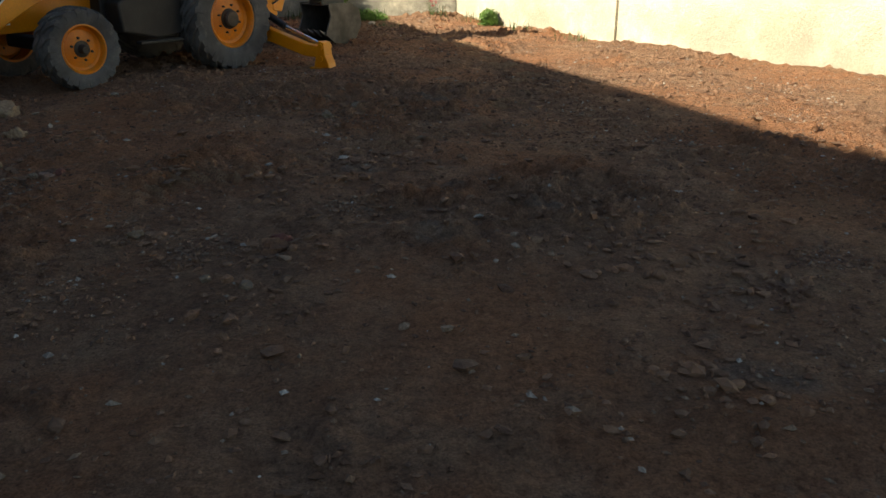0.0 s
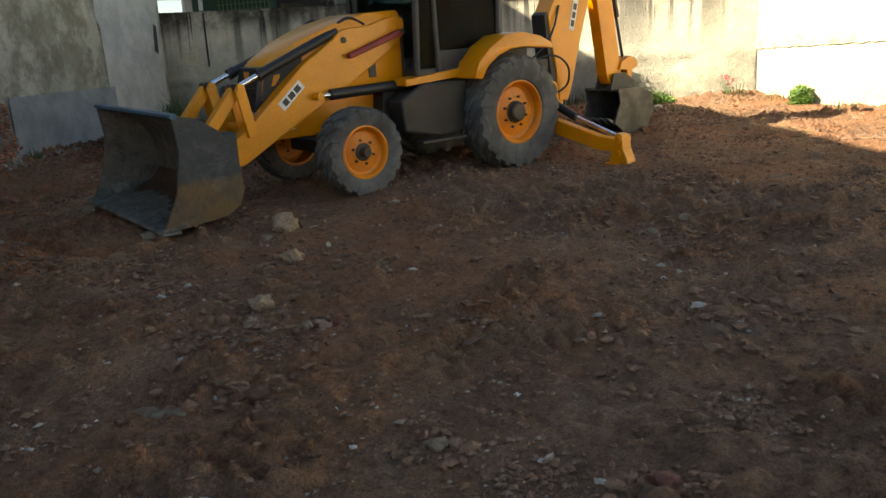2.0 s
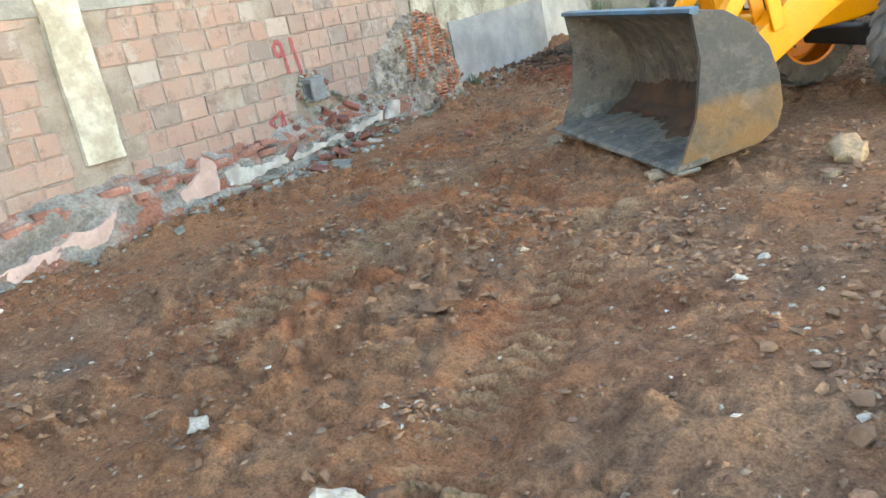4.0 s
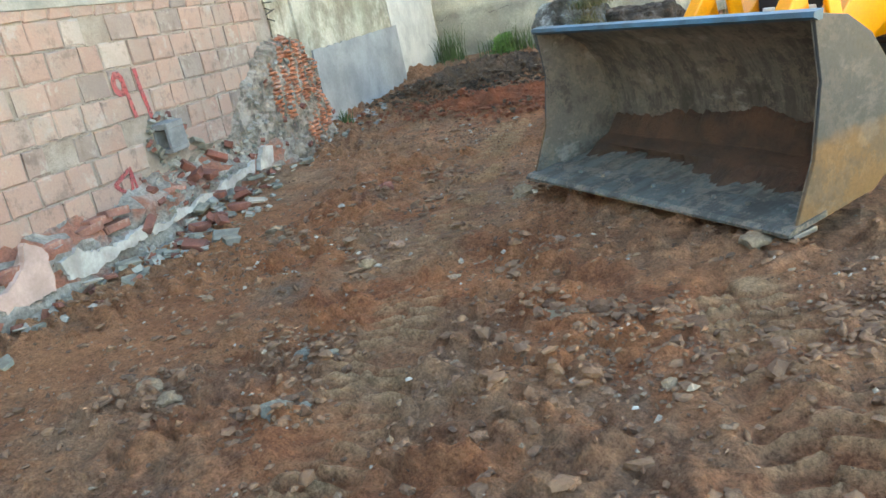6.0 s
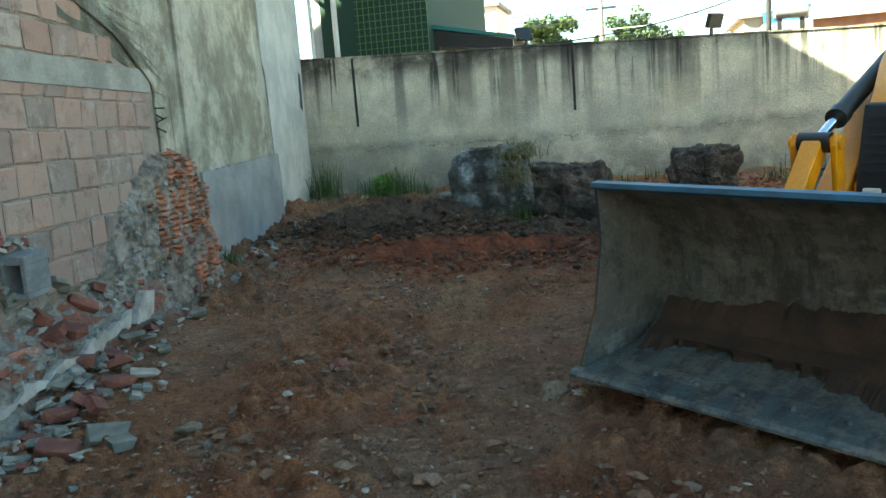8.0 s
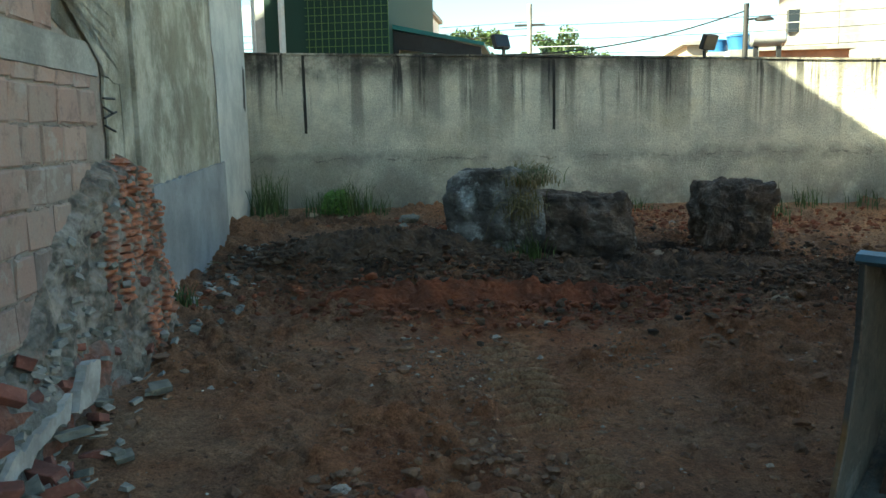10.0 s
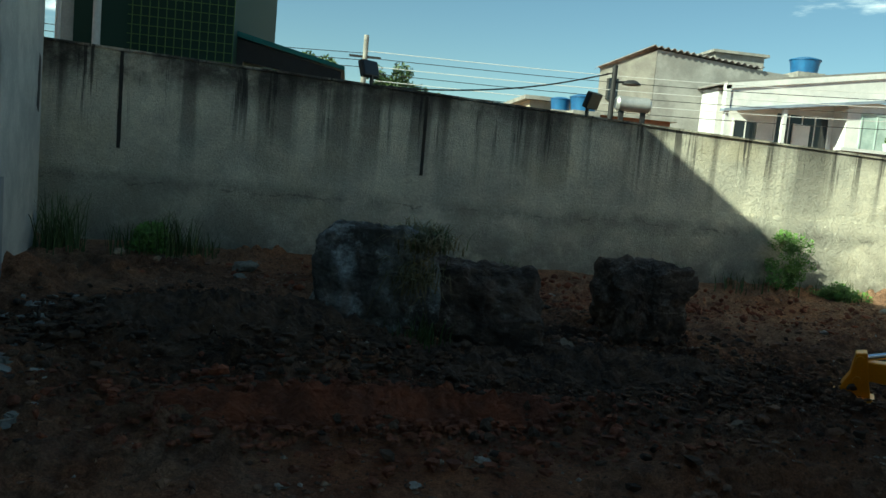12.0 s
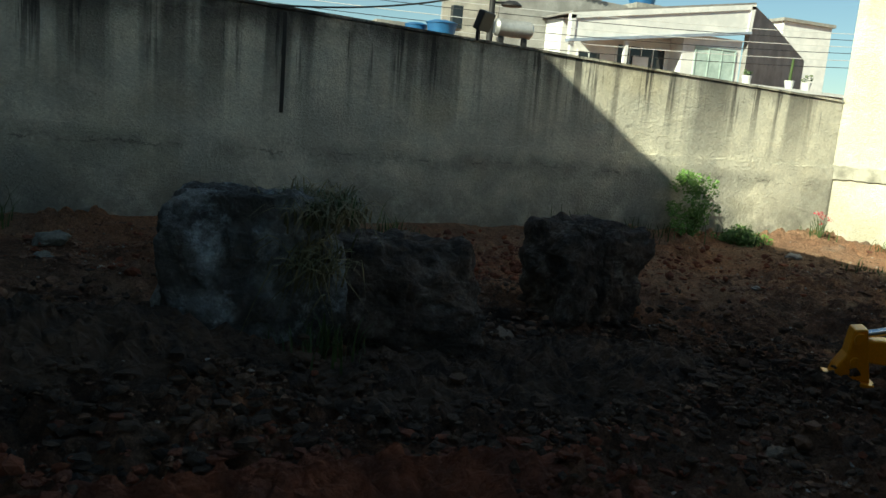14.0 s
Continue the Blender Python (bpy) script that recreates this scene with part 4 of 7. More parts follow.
TYRE = surface("dusty_tyre", (0.135, 0.137, 0.138), (0.078, 0.078, 0.078), 3, 50, 0.9, relief=0.25, depth=0.006, dust=(0.25, 0.225, 0.20), dust_amount=0.6)
CHASSIS = surface("chassis_black", (0.035, 0.034, 0.033), (0.018, 0.018, 0.018), 2, 40, 0.6, relief=0.1, dust=(0.10, 0.08, 0.065), dust_amount=0.25)
HOSE = plain("hydraulic_black", (0.016, 0.016, 0.017), 0.45)
CHROME = plain("chrome_rod", (0.78, 0.80, 0.84), 0.14, 1.0)
RED_PAINT = surface("red_strut_paint", (0.34, 0.025, 0.03), (0.22, 0.02, 0.022), 4, 40, 0.5, relief=0.05)
STEEL = surface("worn_steel", (0.36, 0.365, 0.37), (0.19, 0.19, 0.19), 3.0, 50, 0.5, 0.55, 0.2, 0.004, dust=(0.33, 0.31, 0.29), dust_amount=0.5)
WORN_DARK = surface("worn_dark_steel", (0.15, 0.145, 0.14), (0.06, 0.058, 0.056), 3, 50, 0.6, 0.3, 0.15, 0.004)
DULL_STEEL = surface("pin_steel", (0.10, 0.085, 0.07), (0.05, 0.045, 0.04), 5, 60, 0.6, 0.5, 0.1)
DECAL_WHITE = plain("decal_white", (0.75, 0.75, 0.73), 0.5)
DECAL_DARK = plain("decal_dark", (0.03, 0.03, 0.032), 0.5)
GRILLE = surface("dark_navy_grille", (0.022, 0.028, 0.04), (0.014, 0.018, 0.026), 5, 60, 0.5, relief=0.1)
SEAT = surface("seat_vinyl", (0.03, 0.03, 0.033), (0.018, 0.018, 0.02), 4, 50, 0.6, relief=0.1)


def cab_glass():
    m, tr, b = shader("cab_glass")
    b.inputs["Base Color"].default_value = (0.10, 0.135, 0.14, 1)
    b.inputs["Roughness"].default_value = 0.03
    b.inputs["Transmission Weight"].default_value = 1.0
    b.inputs["IOR"].default_value = 1.1
    return m


GLASS = cab_glass()


def bucket_steel(name, low, high, dirt, level, scuff=0.6):
    """Bare scraped steel, rusty towards the cutting edge, with scuffs."""
    m, tr, b = shader(name)
    tc = tr.nodes.new("ShaderNodeTexCoord").outputs["Object"]
    sep = tr.nodes.new("ShaderNodeSeparateXYZ")
    tr.links.new(tc, sep.inputs[0])
    wav = tr.nodes.new("ShaderNodeMath")
    wav.operation = "MULTIPLY_ADD"
    wav.inputs[1].default_value, wav.inputs[2].default_value = 0.22, -0.11
    tr.links.new(noise_of(tr, 3.5, 7, 0.65, tc), wav.inputs[0])
    add = tr.nodes.new("ShaderNodeMath")
    tr.links.new(sep.outputs["Z"], add.inputs[0])
    tr.links.new(wav.outputs[0], add.inputs[1])
    col = mixc(tr, step(tr, add.outputs[0], level - 0.05, level + 0.05), low, high)
    col = mixc(tr, times(tr, step(tr, noise_of(tr, 2.9, 10, 0.78, tc), 0.48, 0.60), 0.65), col, dirt)
    col = mixc(tr, times(tr, step(tr, noise_of(tr, 1.0, 8, 0.7, tc, (3, 2, 5)), 0.57, 0.66), scuff), col, (0.40, 0.39, 0.38))
    drag = noise_of(tr, 1.0, 8, 0.75, tc, (1.6, 9.0, 1.6))
    col = mixc(tr, times(tr, step(tr, drag, 0.45, 0.56), 0.8 * scuff + 0.15), col, tuple(c * 0.8 for c in dirt))
    col = mixc(tr, times(tr, step(tr, noise_of(tr, 4.6, 10, 0.85, tc), 0.50, 0.55), 1.0 * scuff), col, (0.27, 0.225, 0.185))
    fine = noise_of(tr, 45, 6, 0.7, tc)
    col = mixc(tr, 0.5, col, ramp(tr, fine, [(0.3, (0.4, 0.4, 0.4)), (0.7, (1, 1, 1))]), "MULTIPLY")
    tr.links.new(col, b.inputs["Base Color"])
    b.inputs["Roughness"].default_value, b.inputs["Metallic"].default_value = 0.6, 0.15
    bump(tr, b, fine, 0.25, 0.004)
    return m


BUCKET_SIDE = bucket_steel("bucket_outside", (0.15, 0.088, 0.038), (0.036, 0.047, 0.058), (0.06, 0.055, 0.048), 0.50, 0.10)
BUCKET_IN = bucket_steel("bucket_inside", (0.13, 0.15, 0.15), (0.165, 0.15, 0.133), (0.055, 0.048, 0.042), 0.24, 0.5)
EDGE_STEEL = bucket_steel("scraped_edge_steel", (0.10, 0.125, 0.13), (0.10, 0.125, 0.13), (0.05, 0.05, 0.048), 0.0, 0.6)

MACHINE = Matrix.Translation((-5.15, 10.288, 0.328)) @ Matrix.Rotation(radians(236.15), 4, "Z") @ Matrix.Rotation(0.023, 4, "Y") @ Matrix.Rotation(-0.036, 4, "X")
jcb = base("backhoe_loader", MACHINE, "yellow backhoe loader parked with lowered front bucket", "backhoe loader")


def wheel(x, y, z, r, half, rim_r, lugs, side, front):
    at = Matrix.Translation((x, y, z)) @ (Matrix.Identity(4) if side > 0 else Matrix.Rotation(math.pi, 4, "Z"))
    bm = bmesh.new()
    w = half
    lathe(bm, [(rim_r, -w * .75), (rim_r + .03, -w * .92), (r * .80, -w), (r * .915, -w * .96), (r * .945, -w * .7), (r * .945, w * .7), (r * .915, w * .96), (r * .80, w), (rim_r + .03, w * .92), (rim_r, w * .75)], 48)
    tyre = part("tyre", bm, TYRE, jcb, "dusty black rubber tyre", True, at)
    bm = bmesh.new()
    for i in range(lugs):
        for s in (-1, 1):
            a = 2 * math.pi * (i + (0.5 if s > 0 else 0)) / lugs
            lean = (0.30 if front else 0.42) * s
            pts = []
            for v, k in ((0.0 if not front else 0.05, 0.0), (0.55, 0.5), (0.93, 1.0), (1.0, 1.0)):
                rr = r * (1.0 if v < 0.8 else (0.965 if v < 0.95 else 0.86))
                pts.append((v * w * s, a + lean * v * s * (1 if side > 0 else -1) * s, rr))
            thick = (0.052 if front else 0.055) / r
            ring = []
            for yy, aa, rr in pts:
                lowr = rr - 0.08 * r - 0.012
                ring.append([bm.verts.new((q * math.cos(aa + d), yy * 1.0 + (0.006 * s if yy else 0), q * math.sin(aa + d))) for q, d in ((lowr, -thick), (rr, -thick * .75), (rr, thick * .75), (lowr, thick))])
            for p, q in zip(ring, ring[1:]):
                for k in range(3):
                    bm.faces.new((p[k], p[k + 1], q[k + 1], q[k]))
            bm.faces.new(ring[0][::-1])
            bm.faces.new(ring[-1])
    part("tread", bm, TYRE, tyre, "worn slanting tread lugs")
    bm = bmesh.new()
    lathe(bm, [(rim_r - .01, -w * .8), (rim_r + .016, -w * .84), (rim_r + .016, w * .84), (rim_r - .004, w * .86), (rim_r * .93, w * .76), (rim_r * .90, w * .42), (rim_r * .80, w * .34), (rim_r * .62, w * .42), (rim_r * .34, w * .46), (rim_r * .33, w * .30), (.001, w * .30)], 40)
    rim = part("rim", bm, RIM_ORANGE, jcb, "orange painted steel rim", True, at)
    hub_r, hub_y = (0.060, w * 1.06) if front else (rim_r * .33, w * 0.86)
    bm = bmesh.new()
    lathe(bm, [(hub_r * 1.7 if front else hub_r * 1.12, w * .40), (hub_r * 1.7 if front else hub_r * 1.12, w * .52), (hub_r, w * .56), (hub_r * .95, hub_y - 0.02), (hub_r * .78, hub_y), (.001, hub_y)], 24)
    part("hub", bm, DULL_STEEL, rim, "dark greasy wheel hub", True)
    n = 6 if front else 8
    for i in range(n):
        a = 2 * math.pi * i / n + 0.3
        q = rim_r * (.48 if front else .50)
        part("bolt", rodded((q * math.cos(a), w * .40, q * math.sin(a)), (q * math.cos(a), w * .58, q * math.sin(a)), 0.017, 0.015, 6), DULL_STEEL, rim)


for s in (1, -1):
    wheel(0.0, 0.80 * s, 0.485, 0.50, 0.165, 0.285, 18, s, True)
    wheel(-2.28, 0.86 * s, 0.70, 0.72, 0.225, 0.385, 22, s, False)

# frame
part("front_axle", boxed((-0.10, -0.66, 0.40), (0.10, 0.66, 0.56), 0.03), CHASSIS, jcb, "black front axle beam")
part("rear_axle", boxed((-2.42, -0.66, 0.58), (-2.14, 0.66, 0.82), 0.04), CHASSIS, jcb, "black rear axle housing")
part("nose_frame", profiled([(0.93, 0.72), (0.93, 1.02), (0.30, 1.08), (-0.95, 1.16), (-0.95, 0.86), (0.20, 0.66), (0.80, 0.66)], -0.27, 0.27, 0.02), YELLOW, jcb, "yellow front chassis frame")
part("belly_frame", profiled([(-0.55, 0.55), (-0.6, 1.12), (-3.0, 1.12), (-3.0, 0.55)], -0.48, 0.48, 0.02), CHASSIS, jcb)
for s in (1, -1):
    a, b = (0.50, 0.80) if s > 0 else (-0.80, -0.50)
    part("side_tank", profiled([(-0.66, 0.62), (-0.62, 0.98), (-0.95, 1.16), (-1.62, 1.16), (-1.62, 0.55), (-1.20, 0.50)], a, b, 0.03), CHASSIS, jcb, "dusty black side tank")
    part("step", boxed((-1.50, 0.80 if s > 0 else -0.92, 0.46), (-0.82, 0.92 if s > 0 else -0.80, 0.50), 0.01), CHASSIS, jcb, "black cab step")
    part("sill", profiled([(-0.72, 1.14), (-0.72, 1.22), (-1.62, 1.30), (-1.62, 1.20)], 0.50 if s > 0 else -0.79, 0.79 if s > 0 else -0.50, 0.01), YELLOW, jcb, "yellow sill strip")

# bonnet
def nose_taper(bm):
    """The bonnet narrows towards the grille."""
    for v in bm.verts:
        t = min(1, max(0, v.co.x / 0.85))
        v.co.y *= 1 - 0.40 * t * t * (3 - 2 * t)
    return bm


bm = bmesh.new()
prism(bm, [(0.91, 1.04), (0.82, 1.44), (0.73, 1.53), (0.41, 1.71), (-0.04, 1.885), (-0.48, 1.985), (-0.92, 2.01), (-0.96, 1.95), (-0.96, 1.12), (0.0, 1.05), (0.4, 1.02)], -0.41, 0.41)
bmesh.ops.triangulate(bm, faces=[f for f in bm.faces if len(f.verts) > 4])
soften(bm, 0.04)
part("bonnet", nose_taper(bm), YELLOW, jcb, "sloping yellow engine bonnet", True)
gr = part("grille", profiled([(0.945, 0.88), (0.94, 1.06), (0.855, 1.46), (0.80, 1.47), (0.87, 0.88)], -0.25, 0.25, 0.01), GRILLE, jcb, "dark navy front grille")
for i in range(7):
    z = 1.08 + i * 0.05
    part("slat", boxed((0.94 - (z - 1.06) * 0.21, -0.22, z), (0.955 - (z - 1.06) * 0.21, 0.22, z + 0.014)), GRILLE, gr)
part("grille_badge", boxed((0.895, -0.02, 1.34), (0.905, 0.10, 1.42)), YELLOW, gr, "small yellow badge")
for s in (1, -1):
    y = 0.412 * s
    bm = profiled([(0.86, 1.07), (0.78, 1.46), (0.36, 1.60), (0.44, 1.09)], min(y, y + 0.012 * s), max(y, y + 0.012 * s))
    part("side_grille", nose_taper(bm), GRILLE, jcb, "dark side grille panel")
    part("vent", boxed((-0.56, min(y, y + .012 * s), 1.26), (-0.46, max(y, y + .012 * s), 1.66), 0.004), HOSE, jcb, "black side vent")
    part("headlamp", boxed((0.925, 0.16 * s - 0.05, 0.90), (0.955, 0.16 * s + 0.05, 0.99), 0.01), DECAL_WHITE, jcb, "small front lamp")
    part("data_sticker", boxed((0.50, (0.272 if s > 0 else -0.275), 0.76), (0.58, (0.275 if s > 0 else -0.272), 0.87)), DECAL_WHITE, jcb, "pale warning sticker")
    part("warning_sticker", boxed((0.62, (0.272 if s > 0 else -0.275), 0.78), (0.70, (0.275 if s > 0 else -0.272), 0.86)), DECAL_DARK, jcb, "dark warning sticker")
part("exhaust", rodded((-0.80, -0.30, 1.95), (-0.80, -0.30, 2.85), 0.04, 0.04, 16), HOSE, jcb, "black upright exhaust pipe")

# cab
GREY_FRAME = surface("cab_frame", (0.045, 0.047, 0.05), (0.03, 0.03, 0.032), 3, 40, 0.5, relief=0.05)
cab = part("cab_floor", boxed((-2.25, -0.72, 1.18), (-0.95, 0.72, 1.32), 0.02), GREY_FRAME, jcb, "dark cab floor")
part("cab_roof", profiled([(-0.85, 2.70), (-0.92, 2.82), (-2.30, 2.84), (-2.36, 2.72)], -0.78, 0.78, 0.03), YELLOW, jcb, "yellow cab roof")
part("cab_dash", profiled([(-0.95, 1.3), (-0.95, 1.95), (-1.10, 1.92), (-1.18, 1.3)], -0.45, 0.45, 0.02), GREY_FRAME, jcb, "dark dashboard")
for s in (1, -1):
    for x0, x1, w in ((-0.94, -1.00, 0.04), (-1.26, -1.22, 0.035), (-2.24, -2.28, 0.045)):
        part("cab_post", rodded((x0, 0.72 * s, 1.25), (x1, 0.70 * s, 2.72), w, w, 8), GREY_FRAME, jcb, "dark cab post")
    part("door_panel", boxed((-2.20, min(.70 * s, .735 * s), 1.20), (-1.26, max(.70 * s, .735 * s), 1.52), 0.01), GREY_FRAME, jcb, "dark lower door panel")
    pane = part("side_pane", boxed((-2.22, min(.705 * s, .715 * s), 1.52), (-1.26, max(.705 * s, .715 * s), 2.70)), GLASS, jcb, "tinted cab side glass")
    pane.visible_shadow = False
    pane = part("front_quarter_pane", boxed((-1.22, min(.705 * s, .715 * s), 1.32), (-0.98, max(.705 * s, .715 * s), 2.70)), GLASS, jcb, "tinted front quarter glass")
    pane.visible_shadow = False
for nm, x in (("windscreen", -0.965), ("rear_pane", -2.265)):
    pane = part(nm, boxed((x - 0.006, -0.68, 1.45), (x + 0.006, 0.68, 2.70)), GLASS, jcb, "tinted cab glass")
    pane.visible_shadow = False
seat = part("seat", boxed((-1.95, -0.25, 1.62), (-1.48, 0.25, 1.76), 0.04), SEAT, jcb, "black operator seat")
part("seat_back", boxed((-2.02, -0.24, 1.72), (-1.90, 0.24, 2.32), 0.04), SEAT, seat)
part("seat_base", boxed((-1.88, -0.18, 1.32), (-1.55, 0.18, 1.62), 0.02), SEAT, seat)
st = part("steering_column", rodded((-1.15, 0.0, 1.5), (-1.32, 0.0, 1.98), 0.04), GREY_FRAME, jcb)
bm = bmesh.new()
tube(bm, [(-1.32 + 0.10 * math.sin(a), 0.19 * math.cos(a), 1.99 + 0.16 * math.sin(a) * 0.55) for a in [2 * math.pi * i / 12 for i in range(13)]], 0.014)
part("steering_wheel", bm, SEAT, st)
for y in (0.42, 0.50):
    part("lever", rodded((-2.08, y, 1.5), (-2.02, y, 2.02), 0.012), HOSE, jcb, "thin black control lever")
    bm = bmesh.new()
    bmesh.ops.create_icosphere(bm, subdivisions=2, radius=0.03, matrix=Matrix.Translation((-2.02, y, 2.03)))
    part("lever_knob", bm, HOSE, jcb, smooth=True)

# rear mudguards
for s in (1, -1):
    prof = [(-1.50, 1.18), (-1.58, 1.36), (-1.76, 1.52), (-2.02, 1.655), (-2.30, 1.68), (-2.62, 1.62), (-2.82, 1.53), (-2.84, 1.46), (-2.62, 1.475), (-2.35, 1.50), (-2.10, 1.485), (-1.90, 1.42), (-1.72, 1.30), (-1.62, 1.16)]
    part("mudguard", profiled(prof, 0.62 if s > 0 else -1.11, 1.11 if s > 0 else -0.62, 0.012), YELLOW, jcb, "yellow rear mudguard", True)
    part("mudguard_skirt", profiled([(-1.57, 1.18), (-1.64, 1.30), (-1.80, 1.44), (-2.04, 1.565), (-2.30, 1.585), (-2.62, 1.53), (-2.84, 1.47), (-2.80, 1.1), (-1.62, 1.1)], 0.60 if s > 0 else -0.64, 0.64 if s > 0 else -0.60), CHASSIS, jcb)

# loader arms and their rams
ARM = [(-1.00, 1.78), (-0.99, 1.90), (-0.89, 1.94), (-0.76, 1.93), (-0.46, 1.845), (-0.20, 1.83), (-0.08, 1.80), (0.02, 1.71), (0.43, 1.46), (1.13, 0.86), (1.40, 0.69), (1.44, 0.57), (1.33, 0.45), (1.22, 0.47), (0.08, 1.08), (-0.30, 1.28), (-0.87, 1.62)]
LEVER = [(1.05, 0.78), (1.16, 0.75), (1.26, 1.26), (1.22, 1.33), (1.15, 1.31)]
LINK = [(1.14, 1.25), (1.22, 1.33), (1.27, 1.28), (1.62, 0.88), (1.60, 0.80), (1.50, 0.82)]
for s in (1, -1):
    y0, y1 = sorted((0.28 * s, 0.46 * s))
    arm = part("loader_arm", profiled(ARM, y0, y1, 0.014), YELLOW, jcb, "yellow loader arm")
    for x, z, r in ((-0.91, 1.84, 0.055), (1.11, 0.80, 0.045), (1.34, 0.57, 0.05), (-0.12, 1.70, 0.035), (0.30, 1.12, 0.035)):
        part("pin", rodded((x, y0 - 0.014, z), (x, y1 + 0.014, z), r, r, 18), YELLOW if r > 0.04 else DULL_STEEL, arm)
    for a, b in ((0.465, 0.50), (0.24, 0.275)):
        yl, yh = sorted((a * s, b * s))
        lev = part("tipping_lever", profiled(LEVER, yl, yh, 0.01), YELLOW, jcb, "yellow tipping lever")
        part("pin", rodded((1.205, yl - 0.015, 1.275), (1.205, yh + 0.015, 1.275), 0.036, 0.036, 16), YELLOW, lev)
    yl, yh = sorted((0.32 * s, 0.43 * s))
    part("bucket_link", profiled(LINK, yl, yh, 0.012), YELLOW, jcb, "yellow bucket link")
    ram = part("tipping_ram", rodded((0.91, 0.375 * s, 1.395), (-0.08, 0.375 * s, 1.80), 0.055, 0.055, 18), HOSE, jcb, "black tipping ram", True)
    part("ram_rod", rodded((1.20, 0.375 * s, 1.275), (0.90, 0.375 * s, 1.40), 0.03, 0.03, 14), CHROME, ram, "bright chrome ram rod", True)
    part("ram_collar", rodded((0.93, 0.375 * s, 1.387), (0.86, 0.375 * s, 1.416), 0.064, 0.064, 18), HOSE, ram, smooth=True)
    part("ram_eye", rodded((1.205, 0.285 * s, 1.275), (1.205, 0.46 * s, 1.275), 0.058, 0.058, 18), HOSE, ram, smooth=True)
    ram = part("lift_ram", rodded((0.15, 0.53 * s, 1.12), (-0.98, 0.53 * s, 1.155), 0.062, 0.062, 18), HOSE, jcb, "black lift ram", True)
    part("ram_rod", rodded((0.30, 0.53 * s, 1.115), (0.13, 0.53 * s, 1.12), 0.03, 0.03, 14), CHROME, ram, "bright chrome ram rod", True)
    part("ram_eye", rodded((0.30, 0.47 * s, 1.115), (0.30, 0.58 * s, 1.115), 0.045, 0.045, 16), YELLOW, ram, smooth=True)
    y0, y1 = sorted((0.465 * s, 0.545 * s))
    strut = part("safety_strut", profiled([(-0.15, 1.49), (-0.13, 1.545), (-0.90, 1.80), (-0.94, 1.74)], y0, y1, 0.012), RED_PAINT, jcb, "dark red safety strut")
    part("pin", rodded((-0.88, y0, 1.765), (-0.88, y1 + 0.02 * s, 1.765), 0.022, 0.022, 10), DULL_STEEL, strut)
    for run, r in (([(-0.45, 0.40 * s, 1.86), (-0.26, 0.40 * s, 1.94), (-0.10, 0.39 * s, 1.88), (-0.03, 0.375 * s, 1.80)], 0.018), ([(-0.98, 0.50 * s, 1.74), (-1.04, 0.56 * s, 1.62), (-1.02, 0.56 * s, 1.45), (-1.06, 0.52 * s, 1.3)], 0.018), ([(-0.98, 0.47 * s, 1.76), (-1.08, 0.53 * s, 1.60), (-1.05, 0.52 * s, 1.42), (-1.08, 0.48 * s, 1.25)], 0.015)):
        bm = bmesh.new()
        tube(bm, run, r)
        part("hose", bm, HOSE, jcb, "thin black hydraulic hose", True)
    # maker's plate as plain shapes
    way = Vector((0.43 - 1.13, 0, 1.46 - 0.86)).normalized()
    turn = Matrix.Translation((0.60, 0.463 * s, 1.15)) @ Matrix(((way.x, 0, -way.z, 0), (0, 1, 0, 0), (way.z, 0, way.x, 0), (0, 0, 0, 1)))
    pl = part("maker_plate", boxed((-0.18, -0.002 if s > 0 else -0.004, -0.055), (0.18, 0.004 if s > 0 else 0.002, 0.055), 0, turn), DECAL_WHITE, jcb, "white maker's plate")
    for k, w in ((-0.10, 0.035), (0.0, 0.04), (0.10, 0.04)):
        part("plate_mark", boxed((k - w, 0.005 if s > 0 else -0.007, -0.034), (k + w, 0.007 if s > 0 else -0.005, 0.034), 0, turn), DECAL_DARK, pl)
part("arm_crossbar", rodded((1.02, -0.30, 0.80), (1.02, 0.30, 0.80), 0.07, 0.07, 18), YELLOW, jcb, "yellow tube between the loader arms", True)

# front bucket
SHELL = [(2.40, 0.085), (1.78, 0.15), (1.66, 0.22), (1.60, 0.36), (1.61, 0.56), (1.67, 0.76), (1.79, 0.94), (1.96, 1.06), (2.18, 1.115)]


def thick_line(pts, t):
    out = []
    n = len(pts)
    for i in range(n):
        a, b = Vector(pts[max(i - 1, 0)]), Vector(pts[min(i + 1, n - 1)])
        d = (b - a).normalized()
        out.append((pts[i][0] + d.y * t, pts[i][1] - d.x * t))
    return pts + out[::-1]


def shell_bm(pts, t, hw):
    ring = thick_line(pts, t)
    bm = bmesh.new()
    n = len(pts)
    m = len(ring)
    rows = []
    for k in range(17):
        y = -hw + 2 * hw * k / 16
        rows.append([bm.verts.new((x, y, z)) for x, z in ring])
    for a, b in zip(rows, rows[1:]):
        for i in range(m):
            bm.faces.new((a[i], a[(i + 1) % m], b[(i + 1) % m], b[i]))
    for r in (rows[0], rows[-1]):
        for i in range(n - 1):
            bm.faces.new((r[i], r[i + 1], r[m - 2 - i], r[m - 1 - i]))
    return bm


HW = 1.165
SIDE = [(2.41, 0.075), (1.78, 0.13), (1.64, 0.21), (1.58, 0.36), (1.59, 0.57), (1.65, 0.78), (1.78, 0.96), (1.96, 1.085), (2.20, 1.135), (2.20, 1.10), (2.17, 0.80), (2.24, 0.42)]
bucket = part("bucket", shell_bm(SHELL, -0.022, HW - 0.02), BUCKET_IN, jcb, "scraped steel front bucket", True)
